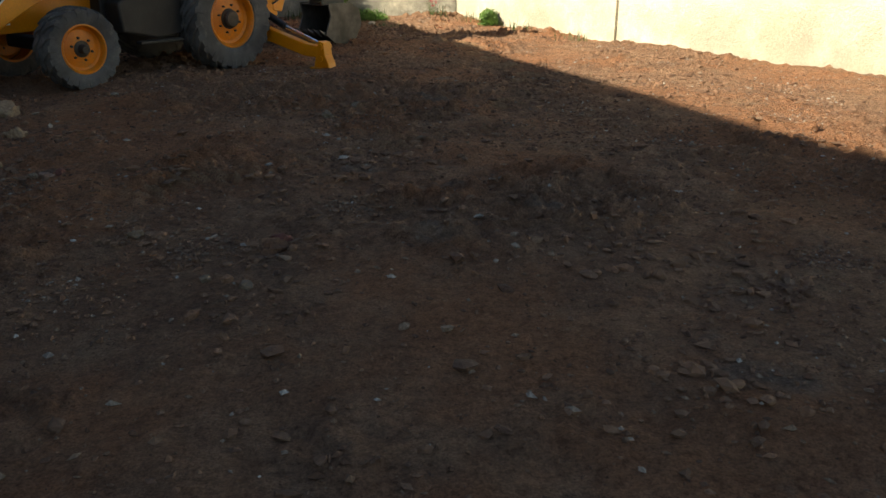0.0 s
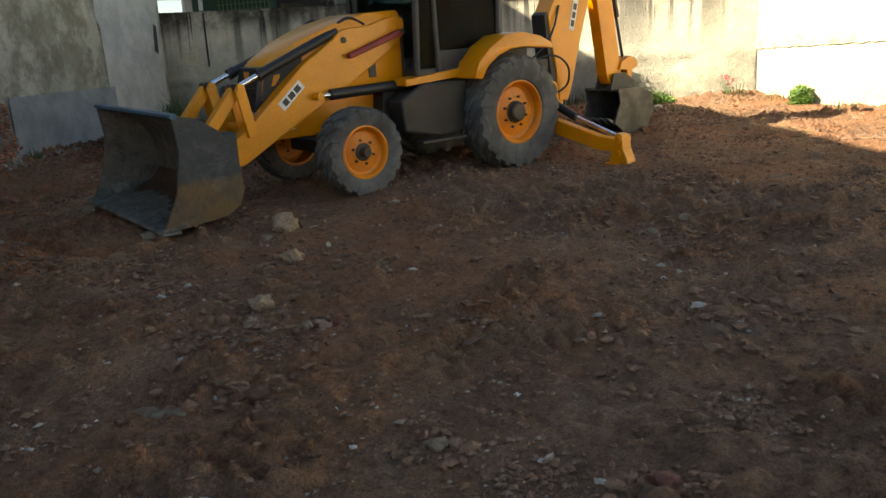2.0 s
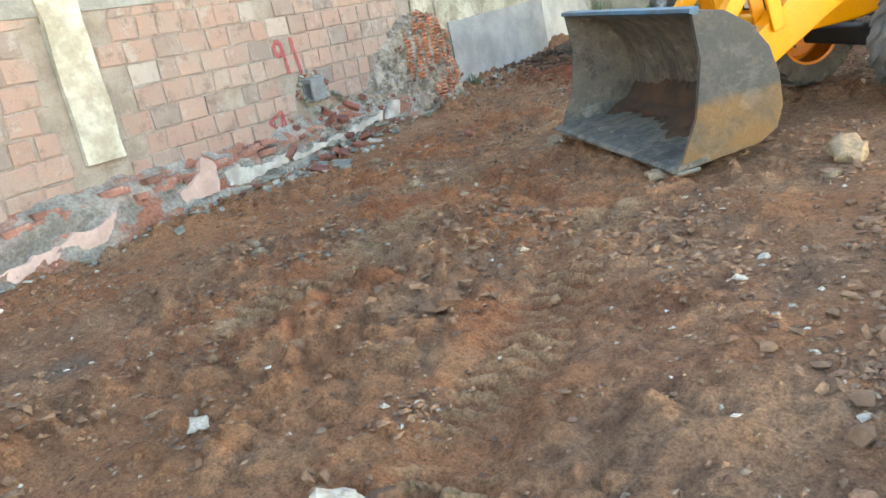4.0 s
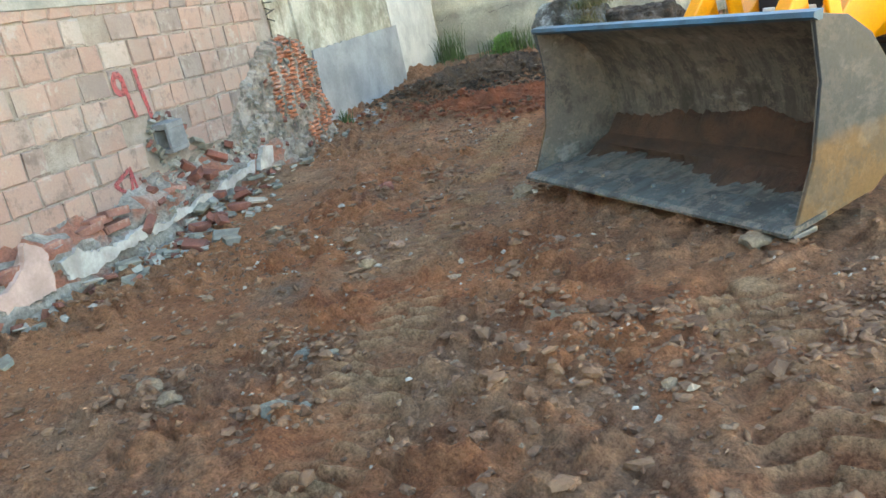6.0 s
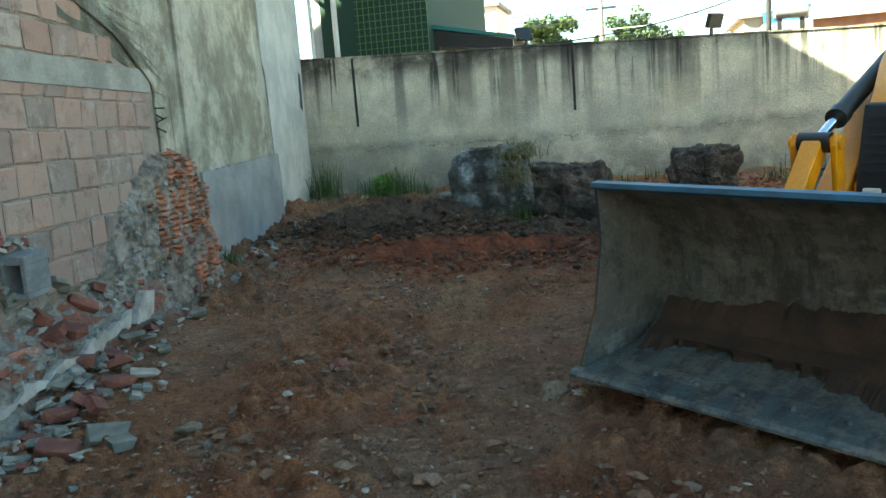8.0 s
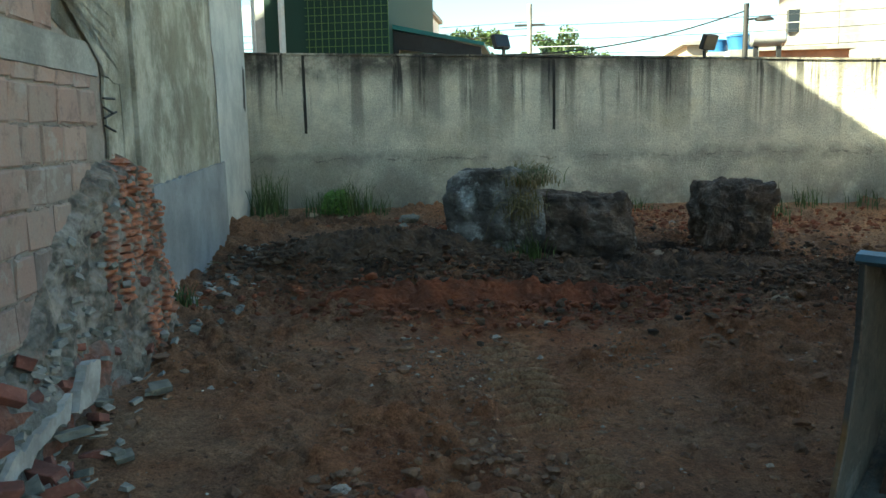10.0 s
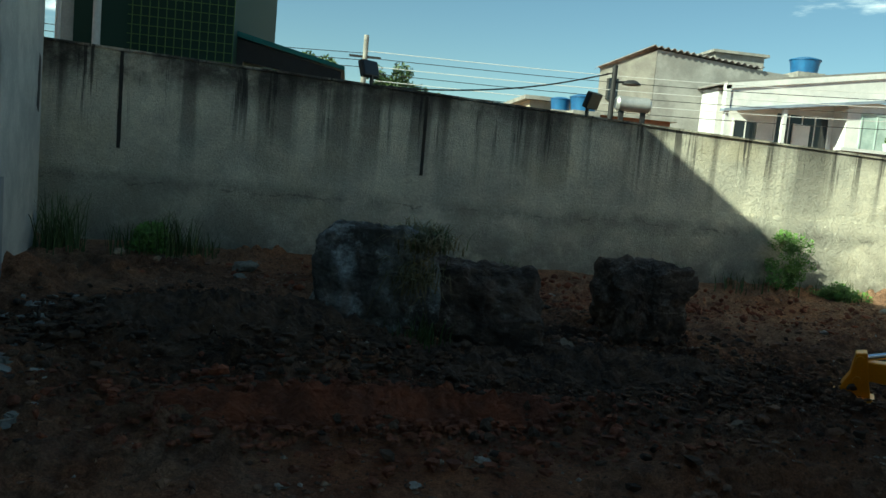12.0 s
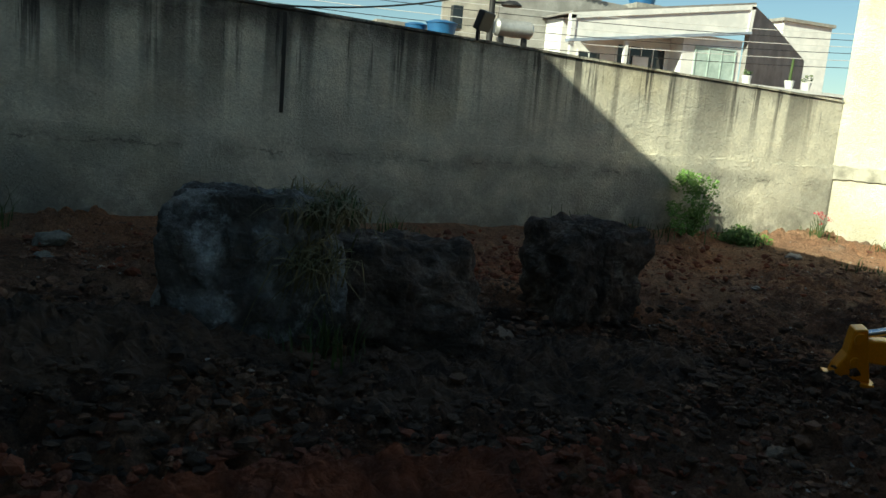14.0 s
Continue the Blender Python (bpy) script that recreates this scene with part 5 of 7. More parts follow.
for s in (1, -1):
    y0, y1 = sorted(((HW - 0.02) * s, HW * s))
    part("side_plate", profiled(SIDE, y0, y1, 0.004), BUCKET_SIDE, bucket, "grey steel side plate rusty below")
    y0, y1 = sorted(((HW - 0.026) * s, (HW - 0.021) * s))
    part("side_liner", profiled(SIDE, y0, y1), BUCKET_IN, bucket, "scraped inner face of the side plate")
    y0, y1 = sorted(((HW - 0.10) * s, (HW + 0.015) * s))
    part("wear_shoe", boxed((2.26, y0, 0.050), (2.44, y1, 0.080), 0.006), STEEL, bucket)
part("cutting_edge", profiled([(2.47, 0.078), (2.47, 0.094), (2.44, 0.112), (2.18, 0.134), (2.18, 0.106)], -HW - 0.012, HW + 0.012), EDGE_STEEL, bucket, "bare steel cutting edge")
for i in range(9):
    y = -1.0 + i * 0.25
    part("edge_bolt", rodded((2.27, y, 0.115), (2.272, y, 0.146), 0.02, 0.013, 10), EDGE_STEEL, bucket)
bm = bmesh.new()
prism(bm, [(2.16, 1.10), (2.19, 1.10), (2.225, 1.12), (2.215, 1.145), (2.15, 1.15)], -HW - 0.01, HW + 0.01)
# the rim's reflection of the sky is put into its blue base colour
part("top_rim", bm, surface("sky_tinted_rim", (0.035, 0.135, 0.235), (0.03, 0.08, 0.125), 5, 50, 0.5, 0.0, 0.05), bucket, "worn upper rim, sky reflection put into its blue colour")
part("rear_bracket", boxed((1.30, -0.50, 0.38), (1.575, -0.26, 0.84), 0.02), BUCKET_SIDE, bucket)
part("rear_bracket", boxed((1.30, 0.26, 0.38), (1.575, 0.50, 0.84), 0.02), BUCKET_SIDE, bucket)
# damp soil left on the bucket floor
bm = bmesh.new()
rows = []
for k in range(321):
    y = -1.06 + 2.14 * k / 320
    n1 = noise.fractal(Vector((y * 2, 1, 0)), 1, 2, 5) * 0.05
    n2 = noise.fractal(Vector((y * 2.2, 7, 0)), 0.9, 2, 6) * 0.085
    high = 0.36 + 1.3 * n1 + 0.06 * math.sin(y * 1.2 + 1)
    n3 = noise.fractal(Vector((y * 13, 3, 0)), 0.7, 2, 5) * 0.022
    high += n3
    front = 1.98 + 2 * n3 + 0.06 * math.sin(y * 3.1) + 1.5 * n2
    rows.append([bm.verts.new(p) for p in ((front, y, 0.112), (front - 0.10, y, 0.155 + 0.3 * n2), (1.86, y, 0.205), (1.73, y, 0.25 + 0.3 * n1), (1.655, y, high), (1.625, y, high + 0.03), (1.61, y, 0.2), (1.9, y, 0.10))])
for a, b in zip(rows, rows[1:]):
    for i in range(7):
        bm.faces.new((a[i], a[i + 1], b[i + 1], b[i]))
part("soil_residue", bm, surface("damp_soil", (0.10, 0.052, 0.034), (0.055, 0.034, 0.025), 4, 30, 0.95, relief=0.9, depth=0.02), bucket, "damp brown soil left in the bucket")

# backhoe end
part("rear_frame", profiled([(-2.85, 0.42), (-2.85, 1.30), (-3.28, 1.30), (-3.28, 0.42)], -0.60, 0.60, 0.02), CHASSIS, jcb, "black rear cross frame")
part("king_post", profiled([(-3.28, 0.50), (-3.28, 1.22), (-3.62, 1.05), (-4.05, 0.86), (-4.05, 0.58), (-3.62, 0.55)], -0.16, 0.16, 0.02), YELLOW, jcb, "yellow slewing post")
BOOM = [(-3.95, 0.66), (-4.14, 0.64), (-4.24, 0.86), (-4.42, 1.50), (-4.62, 2.07), (-4.80, 2.75), (-4.86, 3.30), (-4.72, 3.42), (-4.55, 3.34), (-4.30, 2.75), (-3.96, 2.25), (-3.74, 1.88), (-3.80, 1.50), (-3.90, 1.10)]
boom = part("boom", profiled(BOOM, -0.13, 0.17, 0.015), YELLOW, jcb, "yellow backhoe boom")
part("boom_guard", profiled([(-3.68, 1.88), (-3.74, 1.92), (-3.90, 1.10), (-3.93, 0.80), (-3.86, 0.80), (-3.74, 1.4)], -0.11, 0.15), CHASSIS, boom, "dark ram along the boom")
pl = part("maker_plate", boxed((-0.055, 0.172, -0.22), (0.055, 0.176, 0.22), 0, Matrix.Translation((-4.27, 0, 1.86)) @ Matrix.Rotation(radians(-14), 4, "Y")), DECAL_WHITE, boom, "white maker's plate")
for k in (-0.12, 0.0, 0.12):
    part("plate_mark", boxed((-0.034, 0.177, k - 0.045), (0.034, 0.179, k + 0.045), 0, Matrix.Translation((-4.27, 0, 1.86)) @ Matrix.Rotation(radians(-14), 4, "Y")), DECAL_DARK, pl)
part("dipper", profiled([(-4.52, 3.30), (-4.72, 3.55), (-4.98, 3.48), (-5.10, 2.60), (-5.22, 2.06), (-5.46, 0.92), (-5.40, 0.80), (-5.18, 0.78), (-5.10, 0.92), (-4.86, 2.06)], -0.09, 0.11, 0.012), YELLOW, jcb, "yellow backhoe dipper arm")
ram = part("bucket_ram", rodded((-5.10, 0.01, 3.0), (-5.44, 0.01, 1.80), 0.05, 0.05, 16), HOSE, jcb, "black bucket ram", True)
part("ram_rod", rodded((-5.43, 0.01, 1.82), (-5.60, 0.01, 1.18), 0.024, 0.024, 12), HOSE, ram, smooth=True)
part("tipping_link", profiled([(-5.36, 1.00), (-5.42, 1.12), (-5.62, 1.20), (-5.80, 1.14), (-5.82, 1.02), (-5.68, 0.98), (-5.66, 0.76), (-5.56, 0.74), (-5.54, 0.98)], -0.13, 0.15, 0.012), YELLOW, jcb, "worn yellow bucket link")
hb = part("digging_bucket", shell_bm([(-5.02, 0.22), (-5.25, 0.06), (-5.55, 0.02), (-5.82, 0.10), (-5.98, 0.32), (-5.92, 0.58), (-5.62, 0.70), (-5.12, 0.70)], 0.02, 0.32), CHASSIS, jcb, "worn grey digging bucket", True)
for s in (1, -1):
    y0, y1 = sorted((0.32 * s, 0.345 * s))
    part("side_plate", profiled([(-5.02, 0.20), (-5.25, 0.04), (-5.55, 0.0), (-5.84, 0.08), (-6.0, 0.32), (-5.94, 0.60), (-5.62, 0.72), (-5.10, 0.72), (-5.16, 0.5)], y0, y1), WORN_DARK, hb)
for i in range(5):
    y = -0.28 + i * 0.14
    part("tooth", profiled([(-5.10, 0.15), (-4.90, 0.27), (-4.90, 0.29), (-5.08, 0.23)], y - 0.03, y + 0.03), STEEL, hb)
part("bucket_ear", profiled([(-5.12, 0.68), (-5.20, 0.95), (-5.48, 0.95), (-5.72, 0.80), (-5.72, 0.68)], -0.15, -0.12), BUCKET_SIDE, hb)
part("bucket_ear", profiled([(-5.12, 0.68), (-5.20, 0.95), (-5.48, 0.95), (-5.72, 0.80), (-5.72, 0.68)], 0.14, 0.17), BUCKET_SIDE, hb)
for s in (1, -1):
    m = Matrix.Translation((-3.12, 0.62 * s, 0)) @ Matrix.Rotation(radians(90 if s > 0 else -90), 4, "Z")
    leg = part("stabiliser_leg", profiled([(0.0, 0.38), (0.0, 0.58), (1.05, 0.34), (1.34, 0.32), (1.38, 0.16), (1.05, 0.16)], -0.07, 0.07, 0.012), YELLOW, jcb, "yellow splayed stabiliser leg", at=m if s > 0 else m @ Matrix.Diagonal((0.83, 1, 1, 1)))
    part("foot", profiled([(1.24, 0.02), (1.54, 0.02), (1.52, 0.10), (1.46, 0.20), (1.44, 0.38), (1.34, 0.40), (1.28, 0.16)], -0.085, 0.085, 0.012), YELLOW, leg, "yellow pivoted foot")
    part("foot_plate", boxed((1.20, -0.13, -0.01), (1.58, 0.13, 0.02), 0.006), YELLOW, leg)
    part("pin", rodded((1.39, -0.11, 0.32), (1.39, 0.11, 0.32), 0.045, 0.045, 14), YELLOW, leg)
    part("pin", rodded((1.39, -0.11, 0.15), (1.39, 0.11, 0.15), 0.04, 0.04, 14), YELLOW, leg)
    ram = part("leg_ram", rodded((0.02, 0, 0.80), (0.62, 0, 0.55), 0.055, 0.055, 16), HOSE, leg, "black stabiliser ram", True)
    part("ram_rod", rodded((0.60, 0, 0.56), (1.38, 0, 0.33), 0.03, 0.028, 12), CHROME, ram, "bright chrome ram rod", True)
bm = bmesh.new()
tube(bm, [(-3.30, 0.2, 1.25), (-3.7, 0.3, 1.32), (-4.0, 0.3, 1.15), (-4.05, 0.25, 0.9), (-3.9, 0.2, 0.78)], 0.016)
part("hose", bm, HOSE, jcb, "looping black hydraulic hose", True)
bm = bmesh.new()
tube(bm, [(-3.30, 0.12, 1.2), (-3.6, 0.22, 1.45), (-3.8, 0.22, 1.7), (-3.95, 0.18, 2.0)], 0.016)
part("hose", bm, HOSE, jcb, "looping black hydraulic hose", True)


# ---- loose stones and rubbish on the soil ----
TAN_ROCK = surface("tan_rock", (0.44, 0.32, 0.205), (0.27, 0.185, 0.12), 5, 60, 0.9, relief=0.6, depth=0.01, dust=(0.30, 0.18, 0.11), dust_amount=0.5)
GREY_ROCK = surface("grey_rock", (0.31, 0.235, 0.165), (0.20, 0.145, 0.10), 6, 60, 0.9, relief=0.6, depth=0.01, dust=(0.27, 0.16, 0.10), dust_amount=0.6)
WHITE_ROCK = surface("white_rock", (0.48, 0.455, 0.41), (0.33, 0.285, 0.235), 6, 60, 0.85, relief=0.4, depth=0.008, dust=(0.36, 0.24, 0.16), dust_amount=0.5)
BRICK_BIT = surface("red_brick_bit", (0.24, 0.085, 0.062), (0.15, 0.06, 0.048), 6, 60, 0.92, relief=0.5, depth=0.008, dust=(0.32, 0.20, 0.14), dust_amount=0.4)
CLOD = surface("soil_clod_skin", (0.25, 0.13, 0.08), (0.15, 0.08, 0.05), 6, 50, 0.96, relief=0.9, depth=0.012, dust=(0.36, 0.25, 0.17), dust_amount=0.4)
GREEN_GREY = surface("greenish_mortar_bit", (0.25, 0.25, 0.215), (0.15, 0.148, 0.13), 6, 60, 0.92, relief=0.6, depth=0.008, dust=(0.30, 0.22, 0.16), dust_amount=0.3)
PINK_BIT = surface("pinkish_rubble", (0.36, 0.225, 0.165), (0.25, 0.15, 0.105), 6, 60, 0.92, relief=0.5, depth=0.008, dust=(0.30, 0.18, 0.11), dust_amount=0.4)

TAN = ("stone", TAN_ROCK, "tan angular stone half set in the soil", "stones on the soil", (1.0, 0.75, 0.62))
GREYISH = ("stone", GREY_ROCK, "dusty grey-brown stone lying on the soil", "stones on the soil", (1.0, 0.8, 0.6))
WHITISH = ("plaster_fragment", WHITE_ROCK, "small whitish plaster fragment on the soil", "plaster fragments", (1.0, 0.7, 0.35))
BIG_WHITE = ("stone", WHITE_ROCK, "large pale whitish stone with clods round it", "stones on the soil", (1.0, 0.72, 0.62))
BRICKY = ("brick_fragment", BRICK_BIT, "dark red broken brick piece on the soil", "brick fragments", (1.0, 0.8, 0.7))
CLODDY = ("soil_clod", CLOD, "lumpy reddish-brown clod of dried soil", "clods of soil", (1.0, 0.85, 0.6))
SLABBY = ("mortar_fragment", GREY_ROCK, "flat pale grey mortar slab on the soil", "mortar fragments", (1.0, 0.6, 0.3))
GREENISH = ("mortar_fragment", GREEN_GREY, "greenish-grey broken mortar lump on the soil", "mortar fragments", (1.0, 0.75, 0.45))
PINKISH = ("rubble_fragment", PINK_BIT, "pinkish crumbled rubble piece on the soil", "rubble fragments", (1.0, 0.75, 0.5))
SHAPES = {}
COUNT = [0]
SETTLED = []


def stone_shape(material, k, flat):
    key = (material.name, k, flat)
    if key not in SHAPES:
        SHAPES[key] = mesh_of("stone", rock_bm(flat, 40 + k, 3, 0.9, 0.35 if k % 2 else 0.1), material, True)
    return SHAPES[key]


def stone(x, y, r, kind, sink=0.35, lift=0.0):
    name, material, label, group, flat = kind
    COUNT[0] += 1
    if r > 0.045:
        SETTLED.append((x, y, r))
    rnd = random.Random(COUNT[0])
    ob = new(name, stone_shape(material, COUNT[0] % 5, flat))
    s = r * 1.12
    z = lie_at(x, y) + s * flat[2] * 0.75 * (1 - sink) + lift
    ob.matrix_world = Matrix.Translation((x, y, z)) @ Euler((rnd.uniform(-0.2, 0.2), rnd.uniform(-0.2, 0.2), rnd.uniform(0, 6.28))).to_matrix().to_4x4() @ Matrix.Diagonal((s, s, s, 1))
    return tagged(ob, label, name.replace("_", " "), group)


stone(-4.64, 8.27, 0.154, TAN)
stone(-3.99, 7.21, 0.098, TAN)
stone(-3.57, 6.00, 0.095, TAN)
stone(-1.20, 8.08, 0.076, GREYISH)
stone(-0.95, 8.60, 0.070, GREYISH)
stone(-5.59, 8.64, 0.084, WHITISH)
stone(-2.81, 6.87, 0.027, WHITISH)
stone(-0.97, 4.44, 0.056, BRICKY)
stone(-1.00, 4.30, 0.087, CLODDY)
stone(-1.91, 4.59, 0.050, GREYISH)
stone(-3.04, 5.77, 0.052, PINKISH)
stone(-1.07, 7.01, 0.026, WHITISH)
stone(-0.85, 6.50, 0.051, WHITISH)
stone(-1.41, 6.19, 0.034, WHITISH)
stone(0.23, 4.84, 0.040, WHITISH)
stone(0.11, 4.61, 0.030, WHITISH)
stone(-0.28, 3.92, 0.027, WHITISH)
stone(-1.29, 3.92, 0.034, GREYISH)
stone(-1.11, 3.87, 0.020, WHITISH)
stone(-3.60, 5.19, 0.030, WHITISH)
stone(-1.46, 4.59, 0.019, WHITISH)
stone(0.45, 5.81, 0.053, GREYISH)
stone(-1.04, 3.81, 0.037, GREYISH)
stone(-1.65, 4.21, 0.033, CLODDY)
stone(-3.44, 5.70, 0.039, WHITISH)
stone(-4.85, 3.89, 0.155, BIG_WHITE, 0.75)
stone(-6.02, 4.06, 0.074, WHITISH)
stone(-10.60, 5.90, 0.182, SLABBY)
stone(-3.46, 5.70, 0.068, GREYISH)
stone(-2.96, 5.70, 0.040, PINKISH)
stone(-3.07, 5.68, 0.036, GREYISH)
stone(-2.92, 5.80, 0.042, BRICKY)
stone(-3.61, 5.18, 0.027, WHITISH)
stone(-3.52, 5.37, 0.042, CLODDY)
stone(-4.45, 6.44, 0.037, WHITISH)
stone(-4.42, 6.09, 0.035, WHITISH)
stone(-2.82, 6.88, 0.039, WHITISH)
stone(-6.50, 4.86, 0.028, WHITISH)
stone(-7.17, 5.19, 0.032, WHITISH)
stone(-8.49, 5.94, 0.074, GREYISH)
stone(-7.63, 6.38, 0.069, GREENISH)
stone(-7.82, 6.39, 0.059, GREENISH)
stone(-7.57, 5.84, 0.086, GREENISH)
stone(-5.69, 5.42, 0.095, CLODDY)
stone(-5.75, 5.31, 0.057, CLODDY)
stone(-2.94, 4.88, 0.063, CLODDY)
stone(-2.82, 4.67, 0.037, CLODDY)
stone(-3.10, 4.85, 0.031, CLODDY)
stone(-6.49, 6.40, 0.033, WHITISH)
stone(-4.76, 4.10, 0.056, CLODDY)
stone(-4.60, 7.87, 0.051, GREYISH)
stone(-3.87, 9.26, 0.053, WHITISH)
stone(-4.20, 4.43, 0.019, PINKISH)
stone(-4.00, 4.10, 0.018, WHITISH)
stone(-3.44, 4.48, 0.034, CLODDY)
stone(-3.89, 5.55, 0.024, WHITISH)
stone(-7.67, 6.34, 0.045, GREENISH)
stone(-7.61, 6.38, 0.040, GREENISH)
stone(-7.67, 6.41, 0.045, GREENISH)
stone(-7.57, 6.42, 0.034, GREENISH)
stone(-7.69, 6.29, 0.029, GREENISH)
stone(-7.43, 5.89, 0.046, GREENISH)
stone(-7.53, 5.80, 0.054, GREENISH)
stone(-7.47, 5.87, 0.040, GREENISH)
stone(-8.29, 5.87, 0.068, GREYISH)
stone(-8.18, 5.83, 0.034, GREYISH)
stone(-6.28, 6.31, 0.029, PINKISH)
stone(-5.86, 6.23, 0.038, TAN)
stone(-7.62, 9.00, 0.096, GREYISH)
stone(-8.69, 7.43, 0.024, WHITISH)
stone(-8.06, 7.78, 0.051, PINKISH)
stone(-7.95, 6.11, 0.032, TAN)
stone(-7.90, 6.15, 0.029, TAN)
stone(-9.09, 7.42, 0.030, PINKISH)
stone(-6.23, 6.21, 0.028, WHITISH)
stone(-8.12, 7.52, 0.062, TAN)
stone(-6.02, 6.86, 0.050, CLODDY)
stone(-5.86, 6.71, 0.060, CLODDY)
stone(-5.75, 6.70, 0.043, CLODDY)
stone(-6.61, 6.96, 0.048, CLODDY)
stone(-6.33, 6.88, 0.051, CLODDY)
stone(-6.96, 7.79, 0.035, PINKISH)
stone(-6.90, 7.87, 0.040, PINKISH)
stone(-6.76, 7.77, 0.035, PINKISH)
stone(-5.72, 7.67, 0.090, GREYISH)
stone(-8.26, 5.69, 0.045, TAN)
stone(-10.08, 6.84, 0.053, WHITISH)
stone(-8.61, 7.39, 0.021, WHITISH)
stone(-8.02, 7.50, 0.033, WHITISH)
stone(-8.15, 7.57, 0.035, PINKISH)
stone(-8.01, 7.77, 0.042, PINKISH)
stone(-9.01, 7.36, 0.030, TAN)
stone(-9.57, 8.30, 0.075, GREYISH)
stone(-9.38, 8.14, 0.046, GREYISH)
stone(-9.08, 8.82, 0.027, WHITISH)
stone(-9.42, 9.41, 0.052, WHITISH)
stone(-8.30, 7.69, 0.026, WHITISH)
stone(-9.06, 9.28, 0.082, BRICKY)
stone(-9.47, 8.60, 0.039, PINKISH)
stone(-10.81, 11.65, 0.035, WHITISH)
stone(-9.51, 11.76, 0.041, WHITISH)
stone(-10.32, 11.25, 0.042, WHITISH)
stone(-9.39, 11.09, 0.042, WHITISH)
stone(-10.61, 10.69, 0.042, WHITISH)
stone(-8.82, 11.81, 0.045, WHITISH)
stone(-8.41, 12.11, 0.047, WHITISH)
stone(-11.07, 11.17, 0.062, WHITISH)
stone(-7.19, 11.34, 0.029, WHITISH)
stone(-9.27, 11.49, 0.025, WHITISH)
stone(-11.55, 17.92, 0.066, TAN)
stone(-10.48, 17.79, 0.160, GREENISH)
stone(-6.59, 17.44, 0.079, WHITISH)
stone(-12.09, 18.15, 0.085, TAN)
stone(-3.56, 16.31, 0.082, WHITISH)
stone(-7.18, 14.79, 0.091, GREYISH)
stone(-1.58, 17.90, 0.112, WHITISH)
stone(-10.43, 17.12, 0.088, GREENISH)
stone(-6.46, 12.82, 0.072, GREYISH)
stone(-9.97, 16.74, 0.062, WHITISH)

# crumpled plastic bag
bm = bmesh.new()
bmesh.ops.create_icosphere(bm, subdivisions=4, radius=1.0)
for v in bm.verts:
    d = v.co.normalized()
    k = 1 + 0.65 * noise.noise(d * 1.3 + Vector((3, 1, 0))) + 0.42 * abs(noise.noise(d * 3.4)) + 0.35 * abs(noise.noise(d * 7 + Vector((2, 0, 5)))) + 0.12 * noise.noise(d * 15)
    v.co = Vector((d.x * k * 0.105, d.y * k * 0.06, max(d.z * k * 0.07, -0.03)))
thing("plastic_bag", bm, surface("bag_plastic", (0.50, 0.45, 0.32), (0.30, 0.25, 0.17), 9, 40, 0.45, relief=0.7, depth=0.01), "crumpled pale yellowish plastic bag on the soil", "plastic bag", smooth=True, at=pose(-2.59, 3.84, lie_at(-2.59, 3.84) + 0.035, 0, 0, 15))

# thin spread of pale greenish sand
SAND = surface("pale_sand", (0.20, 0.165, 0.115), (0.19, 0.11, 0.068), 9, 90, 0.95, relief=0.6, depth=0.008, spread=(0.45, 0.6))
for x, y, r in ((-3.36, 4.66, 0.13), (-6.6, 6.9, 0.18)):
    bm = bmesh.new()
    rows = []
    for k in range(9):
        ring = []
        for i in range(40):
            a = 2 * math.pi * i / 40
            q = r * k / 8 * (1 + 0.5 * noise.noise(Vector((math.cos(a) * 1.6, math.sin(a) * 1.6, x))) + 0.2 * noise.noise(Vector((math.cos(a) * 6, math.sin(a) * 6, x))))
            u, v = q * math.cos(a) * 1.3, q * math.sin(a) * 0.7
            ring.append(bm.verts.new((u, v, lie_at(x + u, y + v) - lie_at(x, y) + 0.007 - 0.012 * (k / 8) ** 3 + 0.006 * noise.noise(Vector((u * 25, v * 25, 0))))))
        rows.append(ring)
    for p, q in zip(rows, rows[1:]):
        for i in range(40):
            bm.faces.new((p[i], q[i], q[(i + 1) % 40], p[(i + 1) % 40]))
    bmesh.ops.remove_doubles(bm, verts=rows[0], dist=0.0001)
    thing("sand_patch", bm, SAND, "thin pale greenish spill of mortar sand", "sand", "spilt mortar sand", "stuff", at=Matrix.Translation((x, y, lie_at(x, y))))

# ---- rubble at the foot of the brick wall ----
def slab_mesh(name, size, seed, material):
    bm = bmesh.new()
    box(bm, (-size[0] / 2, -size[1] / 2, -size[2] / 2), (size[0] / 2, size[1] / 2, size[2] / 2))
    rnd = random.Random(seed)
    for v in bm.verts:
        v.co += Vector((rnd.uniform(-1, 1) * size[0] * 0.16, rnd.uniform(-1, 1) * size[1] * 0.16, rnd.uniform(-1, 1) * size[2] * 0.12))
    soften(bm, min(size) * 0.06, 1)
    return mesh_of(name, bm, material)


RUBBLE = []
